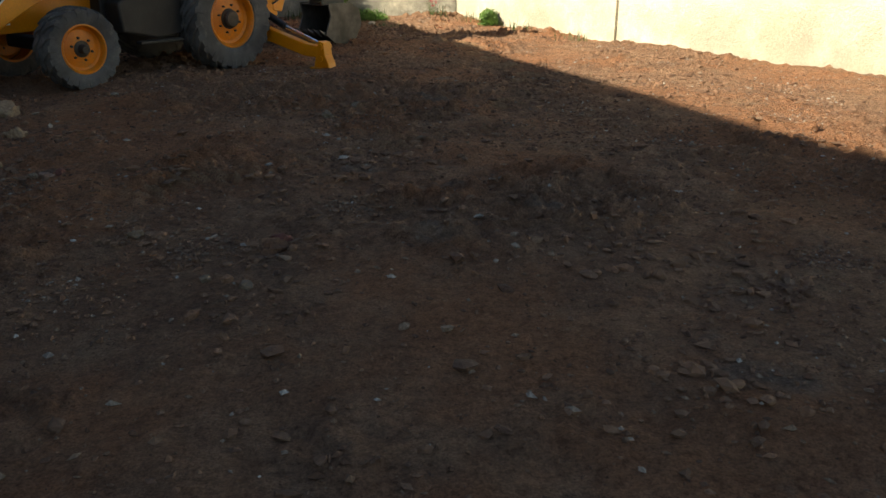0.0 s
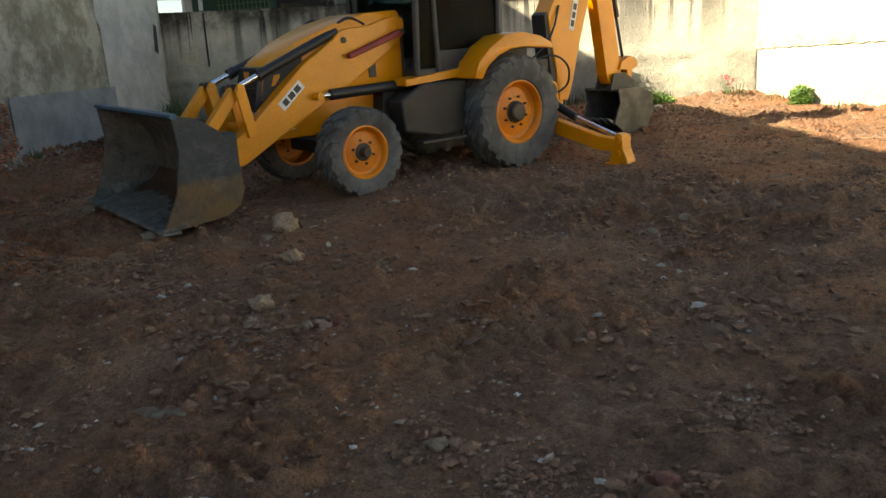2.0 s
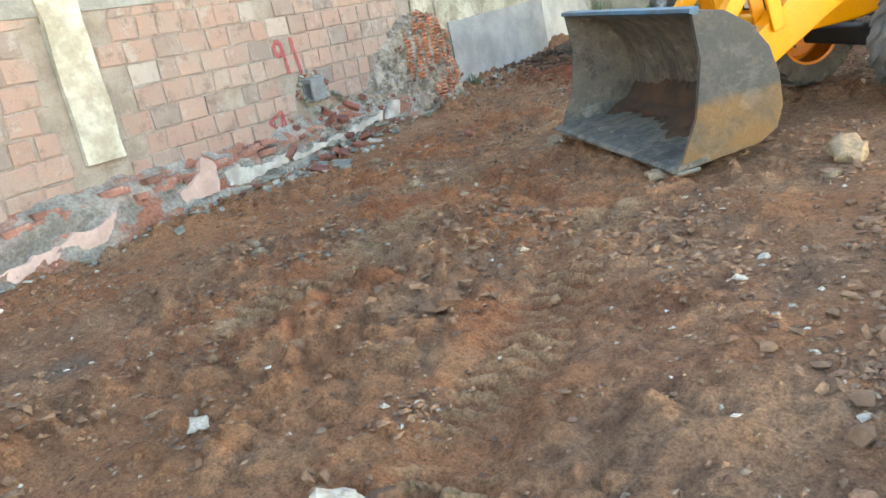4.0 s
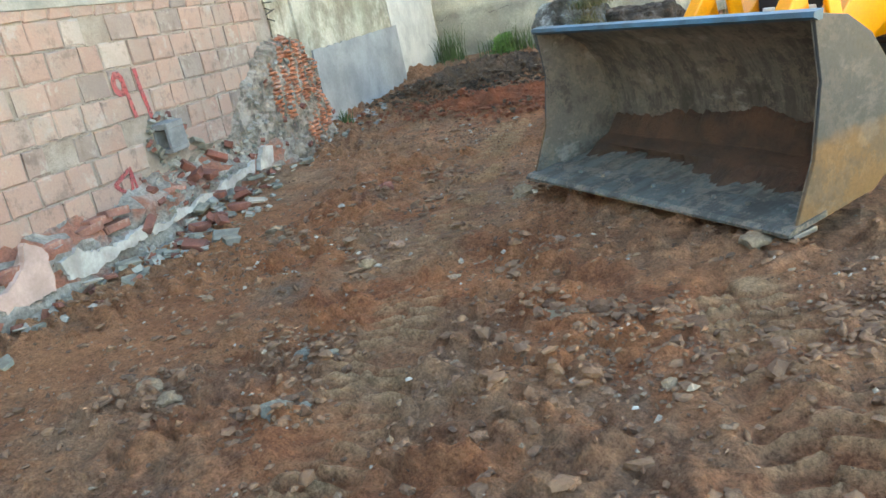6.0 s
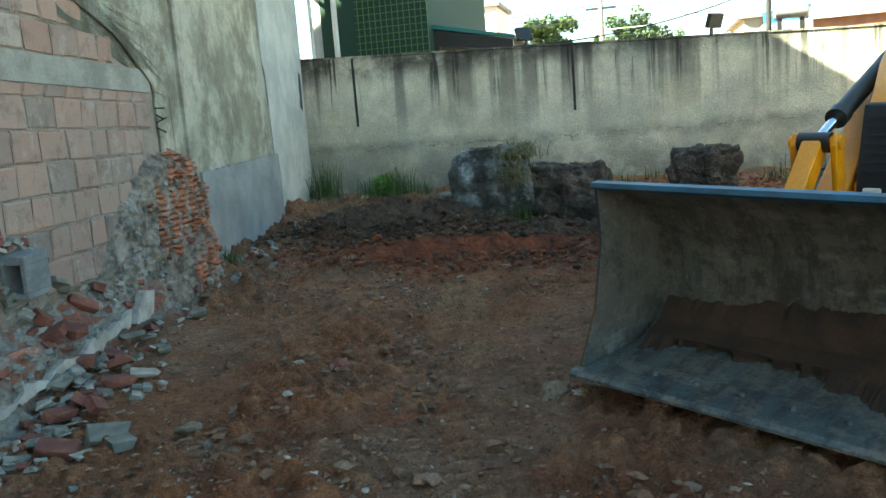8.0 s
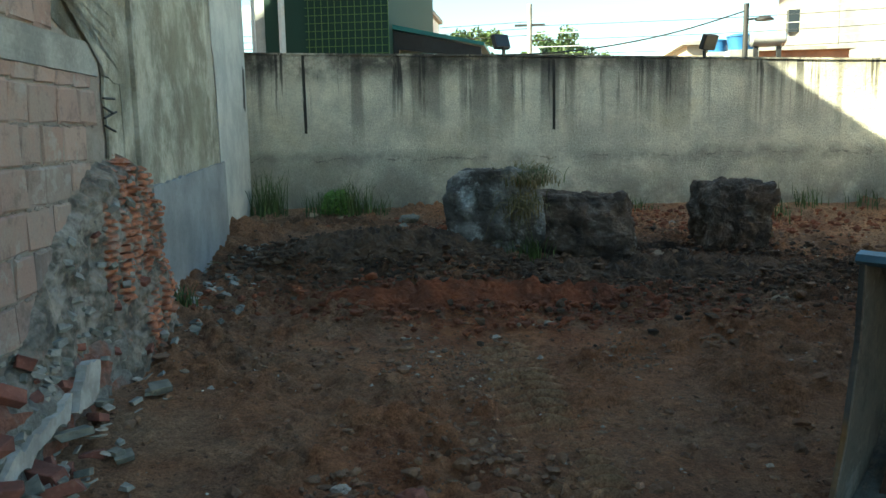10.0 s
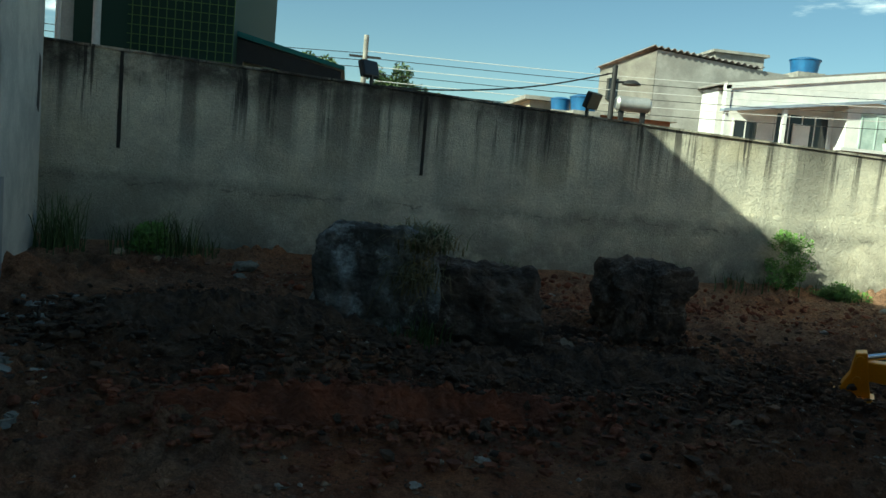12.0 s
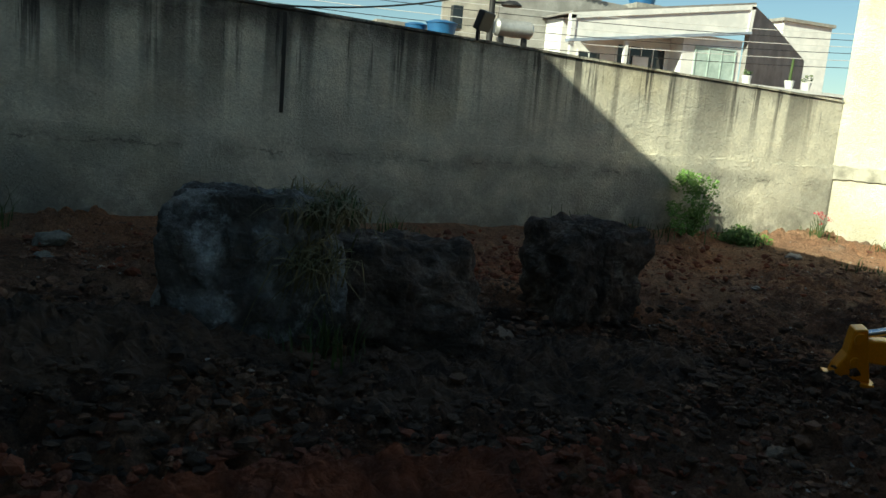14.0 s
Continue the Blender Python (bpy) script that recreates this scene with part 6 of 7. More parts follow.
for k in range(4):
    RUBBLE.append(("brick_fragment", slab_mesh("brick_fragment", (0.17 + 0.03 * k, 0.11, 0.075), k, BRICK_BIT), "dark red broken brick in the rubble", "brick fragment", 0.28))
    RUBBLE.append(("mortar_fragment", slab_mesh("mortar_fragment", (0.13 + 0.025 * k, 0.10 + 0.02 * k, 0.06), 10 + k, GREEN_GREY), "greenish-grey mortar slab in the rubble", "mortar fragment", 0.26))
    RUBBLE.append(("plaster_fragment", slab_mesh("plaster_fragment", (0.12 + 0.03 * k, 0.08, 0.022), 20 + k, WHITE_ROCK), "broken white plaster piece in the rubble", "plaster fragment", 0.24))
    RUBBLE.append(("concrete_fragment", slab_mesh("concrete_fragment", (0.10 + 0.02 * k, 0.09, 0.06), 30 + k, CONCRETE), "grey broken concrete piece in the rubble", "concrete fragment", 0.22))


def rubble(s, out, pick, turn, tilt, lift=0.0, scale=1.0):
    p = WALL_AT + WALL_WAY * s + WALL_OUT * out
    name, me, label, cat, _ = RUBBLE[pick]
    ob = new(name, me)
    ob.matrix_world = Matrix.Translation((p.x, p.y, lie_at(p.x, p.y) + 0.025 * scale + lift)) @ Euler((tilt, tilt * 0.6, turn)).to_matrix().to_4x4() @ Matrix.Diagonal((scale, scale, scale, 1))
    return tagged(ob, label, cat, "rubble along the wall")


rnd = random.Random(5)
for i in range(270):
    near = i < 180
    s = rnd.gauss(-0.35, 0.75) if near else rnd.uniform(-5.0, 4.6)
    out = 0.20 + abs(rnd.gauss(0, 0.26 if near else 0.16))
    rubble(s, out, rnd.randrange(16), rnd.uniform(0, 6.28), rnd.uniform(-0.5, 0.5), rnd.uniform(0, 0.09) * math.exp(-(out - 0.2) * 2) if near else rnd.uniform(0, 0.03), rnd.choice((0.22, 0.3, 0.4, 0.45, 0.55, 0.75)) if near else rnd.uniform(0.25, 0.6))
for i in range(60):
    rubble(rnd.uniform(3.6, 6.6), 0.05 + abs(rnd.gauss(0, 0.35)), rnd.choice((1, 3, 5, 7, 9, 11, 15, 2, 6, 3, 7)), rnd.uniform(0, 6.28), rnd.uniform(-0.5, 0.5), rnd.uniform(0, 0.02), rnd.uniform(0.3, 0.8))
for s, out, pick, turn, tilt, sc in ((-0.62, 0.80, 13, 0.5, 0.25, 0.95), (-0.72, 0.92, 1, 1.2, 0.2, 1.0), (-0.30, 0.58, 0, 1.7, 0.9, 0.85), (-0.78, 0.60, 4, 0.3, 0.3, 0.9), (0.10, 0.52, 8, 0.9, 0.2, 0.8), (-0.20, 0.45, 12, 2.2, 0.7, 0.8), (0.25, 0.62, 10, 0.2, 0.15, 1.0), (-0.85, 0.78, 2, 1.1, 0.1, 0.9)):
    rubble(s, out, pick, turn, tilt, 0.03, sc)


# ---- weeds ----
GRASS = surface("grass_blade", (0.085, 0.135, 0.036), (0.045, 0.075, 0.02), 4, 30, 0.6, relief=0)
DRY_GRASS = surface("dry_grass_blade", (0.25, 0.21, 0.11), (0.11, 0.11, 0.045), 6, 40, 0.7, relief=0)
WEED_LEAF = surface("weed_leaf", (0.13, 0.27, 0.04), (0.07, 0.15, 0.025), 5, 30, 0.55, relief=0)


def blades(bm, rnd, count, spread, height, width, lean=0.5, droop=0.5):
    for _ in range(count):
        a = rnd.uniform(0, 6.28)
        root = Vector((rnd.gauss(0, spread), rnd.gauss(0, spread), 0))
        way = Vector((math.cos(a), math.sin(a), 0))
        side = Vector((-way.y, way.x, 0))
        h, l = height * rnd.uniform(0.4, 1.1), lean * rnd.uniform(0.2, 1.2)
        prev = None
        for k in range(5):
            t = k / 4
            p = root + way * (h * l * t * t) + Vector((0, 0, h * (t - droop * t ** 3 * rnd.uniform(0.6, 1.0))))
            w = width * (1 - t) + 0.0008
            pair = (bm.verts.new(p - side * w), bm.verts.new(p + side * w))
            if prev:
                bm.faces.new((prev[0], prev[1], pair[1], pair[0]))
            prev = pair


def tuft(x, y, count, spread, height, seed, material, label, lift=0.0, lean=0.5, droop=0.45, width=0.008):
    rnd = random.Random(seed)
    bm = bmesh.new()
    blades(bm, rnd, count, spread, height, width, lean, droop)
    return thing("grass_tuft", bm, material, label, "grass", "weeds along the walls", "stuff", at=Matrix.Translation((x, y, lie_at(x, y) - 0.02 + lift)))


GREEN_LABEL = "tuft of long green grass by the wall"
for i, (x, y, n, sp, h) in enumerate(((-12.75, 17.9, 120, 0.12, 1.15), (-12.55, 17.5, 90, 0.13, 0.8), (-11.95, 18.45, 80, 0.18, 0.55), (-11.45, 18.5, 110, 0.20, 0.85), (-11.1, 18.6, 40, 0.15, 0.45), (-4.3, 18.9, 50, 0.14, 0.55), (-5.0, 17.9, 50, 0.12, 0.5), (-3.3, 18.9, 60, 0.22, 0.45), (-1.7, 18.9, 60, 0.2, 0.4), (-0.1, 19.0, 40, 0.12, 0.45), (0.6, 18.4, 40, 0.15, 0.35), (-6.9, 18.6, 30, 0.12, 0.4), (-7.4, 17.6, 36, 0.10, 0.5), (-1.2, 17.2, 40, 0.2, 0.16), (1.6, 16.6, 50, 0.2, 0.35), (2.4, 15.4, 40, 0.15, 0.3))):
    tuft(x, y, n, sp, h, 100 + i, GRASS, GREEN_LABEL)
tuft(-11.53, 12.25, 60, 0.07, 0.38, 140, GRASS, "small green weed at the broken brick pier")
tuft(-8.62, 14.2, 80, 0.12, 0.34, 141, GRASS, "green grass at the foot of the boulder", 0.08)
tuft(-8.56, 14.45, 150, 0.10, 0.30, 142, GRASS, "green grass growing over the boulder", 0.86, 0.8, 0.7)


def bush(x, y, height, spread, seed, label):
    rnd = random.Random(seed)
    b = base("bush", Matrix.Translation((x, y, lie_at(x, y) - 0.02)), label, "bush")
    bm = bmesh.new()
    for _ in range(16):
        rod(bm, (rnd.gauss(0, 0.05), rnd.gauss(0, 0.05), 0), (rnd.uniform(-1, 1) * spread, rnd.uniform(-0.6, 0.6) * spread, height * rnd.uniform(0.4, 1)), 0.008, 0.003, 5)
    part("stem", bm, WEED_LEAF, b)
    bm = bmesh.new()
    for _ in range(34):
        t = rnd.uniform(0.1, 1)
        c = Vector((rnd.uniform(-1, 1) * spread * (1.15 - 0.8 * t), rnd.uniform(-0.6, 0.6) * spread, height * t * 0.95))
        leaf_cloud(bm, rnd, c, 0.12, 80, 0.026)
    part("leaves", bm, WEED_LEAF, b, "dense small bright green leaves")


bush(-2.55, 18.85, 0.95, 0.36, 7, "bright green leafy weed bush against the wall")
bush(-1.75, 18.75, 0.18, 0.45, 8, "low green weeds beside the leafy bush")
bush(-11.75, 18.4, 0.34, 0.25, 9, "small bright green weed by the wall")
bush(1.0, 17.8, 0.3, 0.2, 10, "low green weeds under the cream wall")
# small pink flowers
b = base("flower", Matrix.Translation((-0.25, 18.8, lie_at(-0.25, 18.8))), "small pink flowering weed by the wall corner", "flower")
bm = bmesh.new()
rnd = random.Random(3)
for _ in range(9):
    rod(bm, (0, 0, 0), (rnd.uniform(-0.15, 0.15), rnd.uniform(-0.1, 0.1), rnd.uniform(0.25, 0.42)), 0.006, 0.003, 5)
part("stem", bm, GRASS, b)
bm = bmesh.new()
for _ in range(7):
    leaf_cloud(bm, rnd, Vector((rnd.uniform(-0.14, 0.14), rnd.uniform(-0.1, 0.1), rnd.uniform(0.25, 0.42))), 0.04, 16, 0.02)
part("petals", bm, surface("pink_petal", (0.60, 0.12, 0.14), (0.45, 0.07, 0.09), 6, 40, 0.6, relief=0), b, "pinkish-red petals")
# dry straw hanging over the pale boulder
rnd = random.Random(21)
bm = bmesh.new()
blades(bm, rnd, 420, 0.11, 0.36, 0.007, 0.9, 1.0)
thing("dry_straw", bm, DRY_GRASS, "tangle of dry straw hanging over the boulder", "straw", at=pose(-8.60, 14.42, lie_at(-8.60, 14.42) + 0.84, 14, 0, 0))
bm = bmesh.new()
blades(bm, rnd, 120, 0.10, 0.5, 0.006, 0.8, 1.6)
thing("dry_straw", bm, DRY_GRASS, "dry straw hanging down the boulder side", "straw", at=pose(-8.66, 14.30, lie_at(-8.66, 14.30) + 0.55, 40, 0, 0))
bm = bmesh.new()
for _ in range(30):
    a = Vector((rnd.gauss(0, 0.22), rnd.gauss(0, 0.2), rnd.uniform(0.0, 0.10)))
    d = Vector((rnd.gauss(0, 1), rnd.gauss(0, 1), rnd.gauss(0, 0.25))).normalized() * rnd.uniform(0.08, 0.25)
    rod(bm, a, a + d, 0.006, 0.004, 5)
thing("dry_sticks", bm, DRY_GRASS, "scatter of dry grey sticks by the wall", "sticks", kind="stuff", at=Matrix.Translation((-12.0, 13.9, lie_at(-12.0, 13.9))))


# ---- brickwork of the west wall ----
def block_clay():
    m, tr, b = shader("clay_block")
    oi = tr.nodes.new("ShaderNodeObjectInfo")
    tc = tr.nodes.new("ShaderNodeNewGeometry").outputs["Position"]
    col = ramp(tr, oi.outputs["Random"], [(0.0, (0.21, 0.175, 0.16)), (0.10, (0.26, 0.195, 0.172)), (0.24, (0.35, 0.235, 0.198)), (0.45, (0.32, 0.205, 0.168)), (0.62, (0.37, 0.25, 0.208)), (0.80, (0.31, 0.21, 0.178)), (0.96, (0.39, 0.28, 0.238)), (1.0, (0.38, 0.335, 0.305))])
    col = mixc(tr, times(tr, step(tr, noise_of(tr, 2.2, 8, 0.72, tc), 0.46, 0.64), 0.6), col, (0.29, 0.25, 0.222))
    col = mixc(tr, times(tr, step(tr, noise_of(tr, 5, 8, 0.75, tc), 0.50, 0.66), 0.75), col, (0.165, 0.12, 0.105))
    col = mixc(tr, times(tr, step(tr, noise_of(tr, 3.7, 8, 0.75, tc), 0.55, 0.64), 0.7), col, (0.36, 0.33, 0.30))
    fine = noise_of(tr, 60, 6, 0.7, tc)
    col = mixc(tr, 0.4, col, ramp(tr, fine, [(0.3, (0.55, 0.53, 0.52)), (0.7, (1, 1, 1))]), "MULTIPLY")
    tr.links.new(col, b.inputs["Base Color"])
    b.inputs["Roughness"].default_value = 0.93
    bump(tr, b, fine, 0.35, 0.006)
    return m


CLAY = block_clay()
RED_CLAY = surface("broken_red_clay", (0.46, 0.18, 0.10), (0.30, 0.12, 0.075), 5, 60, 0.93, relief=0.5, depth=0.006, dust=(0.42, 0.33, 0.27), dust_amount=0.5, per_object=0.3)


def block_mesh(w, h, seed):
    rnd = random.Random(seed)
    bm = bmesh.new()
    j = lambda k: rnd.uniform(-k, k) * 2.8
    front = [(0, 0), (w, 0), (w, h), (0, h)]
    c = 0.012
    ring0 = [bm.verts.new((x + (c if x == 0 else -c) + j(.004), -0.004 + j(.003), z + (c if z == 0 else -c) + j(.004))) for x, z in front]
    ring1 = [bm.verts.new((x + j(.003), 0.008, z + j(.003))) for x, z in front]
    ring2 = [bm.verts.new((x, 0.05, z)) for x, z in front]
    bm.faces.new(ring0)
    for a, b in ((ring0, ring1), (ring1, ring2)):
        for i in range(4):
            bm.faces.new((a[i], a[(i + 1) % 4], b[(i + 1) % 4], b[i]))
    return mesh_of("block", bm, CLAY)


HIGH = 0.210
WIDTHS = (0.335, 0.285, 0.215)
BLOCKS = {w: [block_mesh(w, HIGH, 10 * i + k) for k in range(4)] for i, w in enumerate(WIDTHS)}
rnd = random.Random(17)


def place_block(w, s, z):
    ob = new("block", rnd.choice(BLOCKS[w]))
    ob.parent = left_wall
    ob.matrix_basis = pose(s, rnd.uniform(-0.004, 0.006), z, 0, rnd.uniform(-0.7, 0.7), rnd.uniform(-0.8, 0.8))


def missing(s, w, z):
    mid = s + w / 2
    if z < 0.72 and (mid > -0.15 or rnd.random() < 0.3):
        return True
    if -0.20 < s + w and s < 0.30 and 0.60 < z < 1.30 and not (z > 1.1 and mid > 0.3):
        return True
    if mid > 0.75 and z + 0.1 < 0.72 + 0.60 * (mid - 0.75):
        return True
    return rnd.random() < 0.015


courses = [2.244 - 0.223 * (k + 1) + 0.006 for k in range(8)] + [2.55, 2.785, 3.02, 3.255]
for c, z in enumerate(courses):
    s = -7.6 + (0.13 if c % 2 else 0.0)
    while True:
        w = rnd.choice((0.335, 0.285, 0.335, 0.285, 0.215))
        end = 2.42 if z < 2.4 else (1.95 if z < 2.7 else (1.5 if z < 2.9 else (1.1 if z < 3.2 else 0.6)))
        if s + w > end:
            break
        if not (-3.20 < s + w and s < -2.70) and not missing(s, w, z):
            place_block(w, s, z)
        s += w + rnd.uniform(0.010, 0.030)
bm = bmesh.new()
for c, z in enumerate(courses):
    s = -15.8 + (0.13 if c % 2 else 0.0)
    while s < -7.9:
        box(bm, (s, -0.003, z), (s + 0.27, 0.03, z + HIGH))
        s += 0.285
far_blocks = part("far_blocks", bm, CLAY, left_wall, "farther courses of clay blocks")
far_blocks["kind"] = "stuff"

# thin course of split bricks under the beam
split_mesh = slab_mesh("split_brick", (0.24, 0.05, 0.072), 71, CLAY)
s = -6.4
while s < 2.2:
    if not -3.3 < s < -2.6:
        ob = new("split_brick", split_mesh)
        ob.parent = left_wall
        ob.matrix_basis = pose(s + 0.13, 0.018 + rnd.uniform(-0.004, 0.004), 2.290, 0, rnd.uniform(-1.5, 1.5), 0)
    s += 0.262

# squeezed mortar lumps along the joints
bm = bmesh.new()
for i in range(1500):
    z = rnd.choice(courses) - 0.008 + rnd.gauss(0, 0.006)
    s = rnd.uniform(-6.5, 2.3)
    if z > 2.5 and s > 1.0 or z < 0.7:
        continue
    r = rnd.uniform(0.006, 0.020)
    bmesh.ops.create_icosphere(bm, subdivisions=1, radius=1.0, matrix=Matrix.Translation((s, 0.006, z)) @ Matrix.Diagonal((r * rnd.uniform(1, 3), r * 0.5, r * 0.7, 1)))
lumps_ob = part("mortar_lumps", bm, MORTAR, left_wall, "squeezed-out mortar along the joints")
lumps_ob["kind"] = "stuff"

# rough white pier in the wall
bm = boxed((-3.15, -0.055, 0.98), (-2.75, 0.013, 3.75))
bmesh.ops.subdivide_edges(bm, edges=bm.edges[:], cuts=14, use_grid_fill=True)
for v in bm.verts:
    if v.co.y < 0.0:
        v.co += Vector((noise.noise(v.co * 5) * 0.035, noise.fractal(v.co * 7, 1, 2, 4) * 0.03, 0))
part("pier_render", bm, surface("flaking_white_render", (0.56, 0.54, 0.47), (0.36, 0.33, 0.26), 4, 30, 0.92, relief=0.6, depth=0.015, dust=(0.30, 0.29, 0.27), dust_amount=0.6), left_wall, "flaking whitish render on a concrete pier", True)


def lumpy_face(s0, s1, z0, z1, ns, nz, depth, seed, clay=None):
    """A rough face standing out of the wall: depth(s, z) metres; clay(s, z): share of broken brick, which is ribbed."""
    bm = bmesh.new()
    red = bm.verts.layers.float.new("clay")
    grid = []
    for i in range(ns + 1):
        s = s0 + (s1 - s0) * i / ns
        row = []
        for k in range(nz + 1):
            z = z0 + (z1 - z0) * k / nz
            d = depth(s, z)
            p = Vector((s * 1.0, z * 1.0, seed))
            if d > 0.0:
                d += noise.fractal(p * 4, 1, 2, 5) * 0.05 * min(1, d * 8) + noise.noise(p * 19) * 0.018
            c = clay(s, z) if clay else 0.0
            if c:
                slot = (z + 0.02 * noise.noise(Vector((math.floor(s / 0.2) * 5.1, z * 2, 1)))) / 0.052 % 1.0
                d += c * ((0.010 if slot < 0.62 else -0.052 * (1 + 0.8 * noise.noise(p * 11))) + 0.012)
            row.append(bm.verts.new((s + noise.noise(p * 9) * 0.015, 0.03 - d, z + noise.noise(p * 9 + Vector((5, 5, 5))) * 0.015 * (1 - 0.8 * c))))
            row[-1][red] = c
        grid.append(row)
    for a, b in zip(grid, grid[1:]):
        for k in range(nz):
            bm.faces.new((a[k], b[k], b[k + 1], a[k + 1]))
    return bm


def ss(a, b, x):
    t = min(1, max(0, (x - a) / (b - a)))
    return t * t * (3 - 2 * t)


def footing(s, z):
    top = 0.66 + 0.16 * ss(-1.1, -0.6, s) + 0.10 * noise.noise(Vector((s * 1.3, 4, 0))) + 0.05 * noise.noise(Vector((s * 5, 9, 0))) + (0.12 if s < -1.2 else 0)
    return (0.03 + 0.15 * (1 - ss(top - 0.20, top, z))) * (1 - ss(top, top + 0.02, z)) + 0.06 * (1 - ss(0.2, 0.5, z))


def footing_material():
    m, tr, b = shader("rubble_footing")
    tc = tr.nodes.new("ShaderNodeTexCoord").outputs["Object"]
    col = mixc(tr, step(tr, noise_of(tr, 3.2, 8, 0.7, tc), 0.4, 0.62), (0.24, 0.225, 0.205), (0.42, 0.40, 0.37))
    vor = nod(tr, "ShaderNodeTexVoronoi", Scale=1.0)
    mp = tr.nodes.new("ShaderNodeMapping")
    mp.inputs["Scale"].default_value = (4.5, 1, 11)
    tr.links.new(tc, mp.inputs[0])
    tr.links.new(mp.outputs[0], vor.inputs["Vector"])
    sepc = tr.nodes.new("ShaderNodeSeparateColor")
    tr.links.new(vor.outputs["Color"], sepc.inputs[0])
    is_red = times(tr, step(tr, sepc.outputs[0], 0.50, 0.56), step(tr, noise_of(tr, 1.3, 5, 0.6, tc), 0.42, 0.56))
    col = mixc(tr, is_red, col, (0.38, 0.155, 0.105))
    col = mixc(tr, times(tr, step(tr, noise_of(tr, 1.8, 6, 0.7, tc), 0.56, 0.68), 0.7), col, (0.52, 0.40, 0.36))
    fine = noise_of(tr, 30, 8, 0.75, tc)
    col = mixc(tr, 0.55, col, ramp(tr, fine, [(0.36, (0.25, 0.24, 0.23)), (0.56, (1, 1, 1)), (0.7, (1.3, 1.3, 1.3))]), "MULTIPLY")
    tr.links.new(col, b.inputs["Base Color"])
    b.inputs["Roughness"].default_value = 0.95
    bump(tr, b, fine, 1.0, 0.05)
    return m


FOOT = footing_material()
part("footing", lumpy_face(-9.0, 2.5, -0.3, 0.95, 260, 34, footing, 1.0), FOOT, left_wall, "rough rubble and brick footing")
# old solid bricks showing in the footing
OLD_RED = surface("old_red_brick", (0.31, 0.135, 0.10), (0.21, 0.10, 0.08), 6, 50, 0.93, relief=0.6, depth=0.008, dust=(0.36, 0.31, 0.28), dust_amount=0.8, per_object=0.3)
red_mesh = slab_mesh("old_brick", (0.21, 0.10, 0.06), 50, OLD_RED)
for i in range(52):
    ob = new("old_brick", red_mesh)
    ob.parent = left_wall
    s = rnd.uniform(-5.2, -1.0) if i < 40 else rnd.uniform(-1.0, 1.2)
    ob.matrix_basis = pose(s, -0.085 + rnd.uniform(-0.02, 0.03), 0.40 + rnd.uniform(0, 0.30), rnd.uniform(-8, 8), rnd.uniform(-6, 6), rnd.uniform(-6, 6))
WHITE_STRIP = surface("white_lime_strip", (0.53, 0.52, 0.50), (0.32, 0.30, 0.28), 4, 30, 0.9, relief=0.4, dust=(0.38, 0.30, 0.25), dust_amount=0.4)
PINK_STRIP = surface("pink_lime_patch", (0.55, 0.40, 0.37), (0.42, 0.30, 0.27), 4, 30, 0.9, relief=0.4, dust=(0.38, 0.28, 0.23), dust_amount=0.4)
for k, (pts, mt, lab) in enumerate((([(-0.75, 0.40), (0.2, 0.44), (1.05, 0.52), (1.10, 0.61), (0.45, 0.55), (0.30, 0.50), (-0.3, 0.50), (-0.45, 0.46), (-0.75, 0.48)], WHITE_STRIP, "white lime plaster strip at the wall foot"), ([(1.15, 0.48), (1.45, 0.50), (1.5, 0.70), (1.3, 0.72)], WHITE_STRIP, "white lime plaster strip at the wall foot"),
                                   ([(-1.75, 0.36), (-0.82, 0.40), (-0.82, 0.50), (-1.4, 0.47), (-1.6, 0.56), (-1.78, 0.54)], WHITE_STRIP, "white lime plaster strip at the wall foot"), ([(-2.35, 0.36), (-1.9, 0.36), (-1.86, 0.62), (-2.0, 0.78), (-2.1, 0.62), (-2.38, 0.50)], PINK_STRIP, "pinkish lime plaster patch"),
                                   ([(-4.9, 0.18), (-3.3, 0.30), (-3.1, 0.52), (-3.4, 0.46), (-4.2, 0.36), (-4.9, 0.34)], PINK_STRIP, "pinkish lime plaster patch"))):
    part("lime_strip", ragged_sheet(pts, -0.195, -0.14, 30 + k, 0.045, 0.03), mt, left_wall, lab)


# broken pier of hollow bricks at the end of the block wall
def pier(s, z):
    top = 0.72 + 0.83 * ss(0.6, 1.85, s) + 0.25 * ss(1.6, 2.25, s) - 0.32 * ss(2.75, 3.15, s) - 0.75 * ss(3.05, 3.6, s)
    top += 0.07 * noise.noise(Vector((s * 5, 2, 0))) + 0.04 * noise.noise(Vector((s * 17, 2, 0)))
    s = s + 0.09 * noise.noise(Vector((1, z * 4, 3))) + 0.05 * noise.noise(Vector((7, z * 13, 3))) + 0.07 * (z - 1)
    bulge = 0.07 + 0.10 * ss(1.5, 2.4, s) * (1 - ss(3.1, 3.35, s)) + 0.06 * (1 - ss(0.4, 1.2, z))
    return bulge * (1 - ss(top - 0.10, top + 0.02, z)) * ss(0.28, 0.5, s) * (1 - ss(3.24, 3.38, s))


PIER_MIX = surface("crumbling_mortar", (0.28, 0.25, 0.212), (0.10, 0.088, 0.075), 9, 34, 0.95, relief=0.9, depth=0.03, dust=(0.42, 0.24, 0.17), dust_amount=0.6)


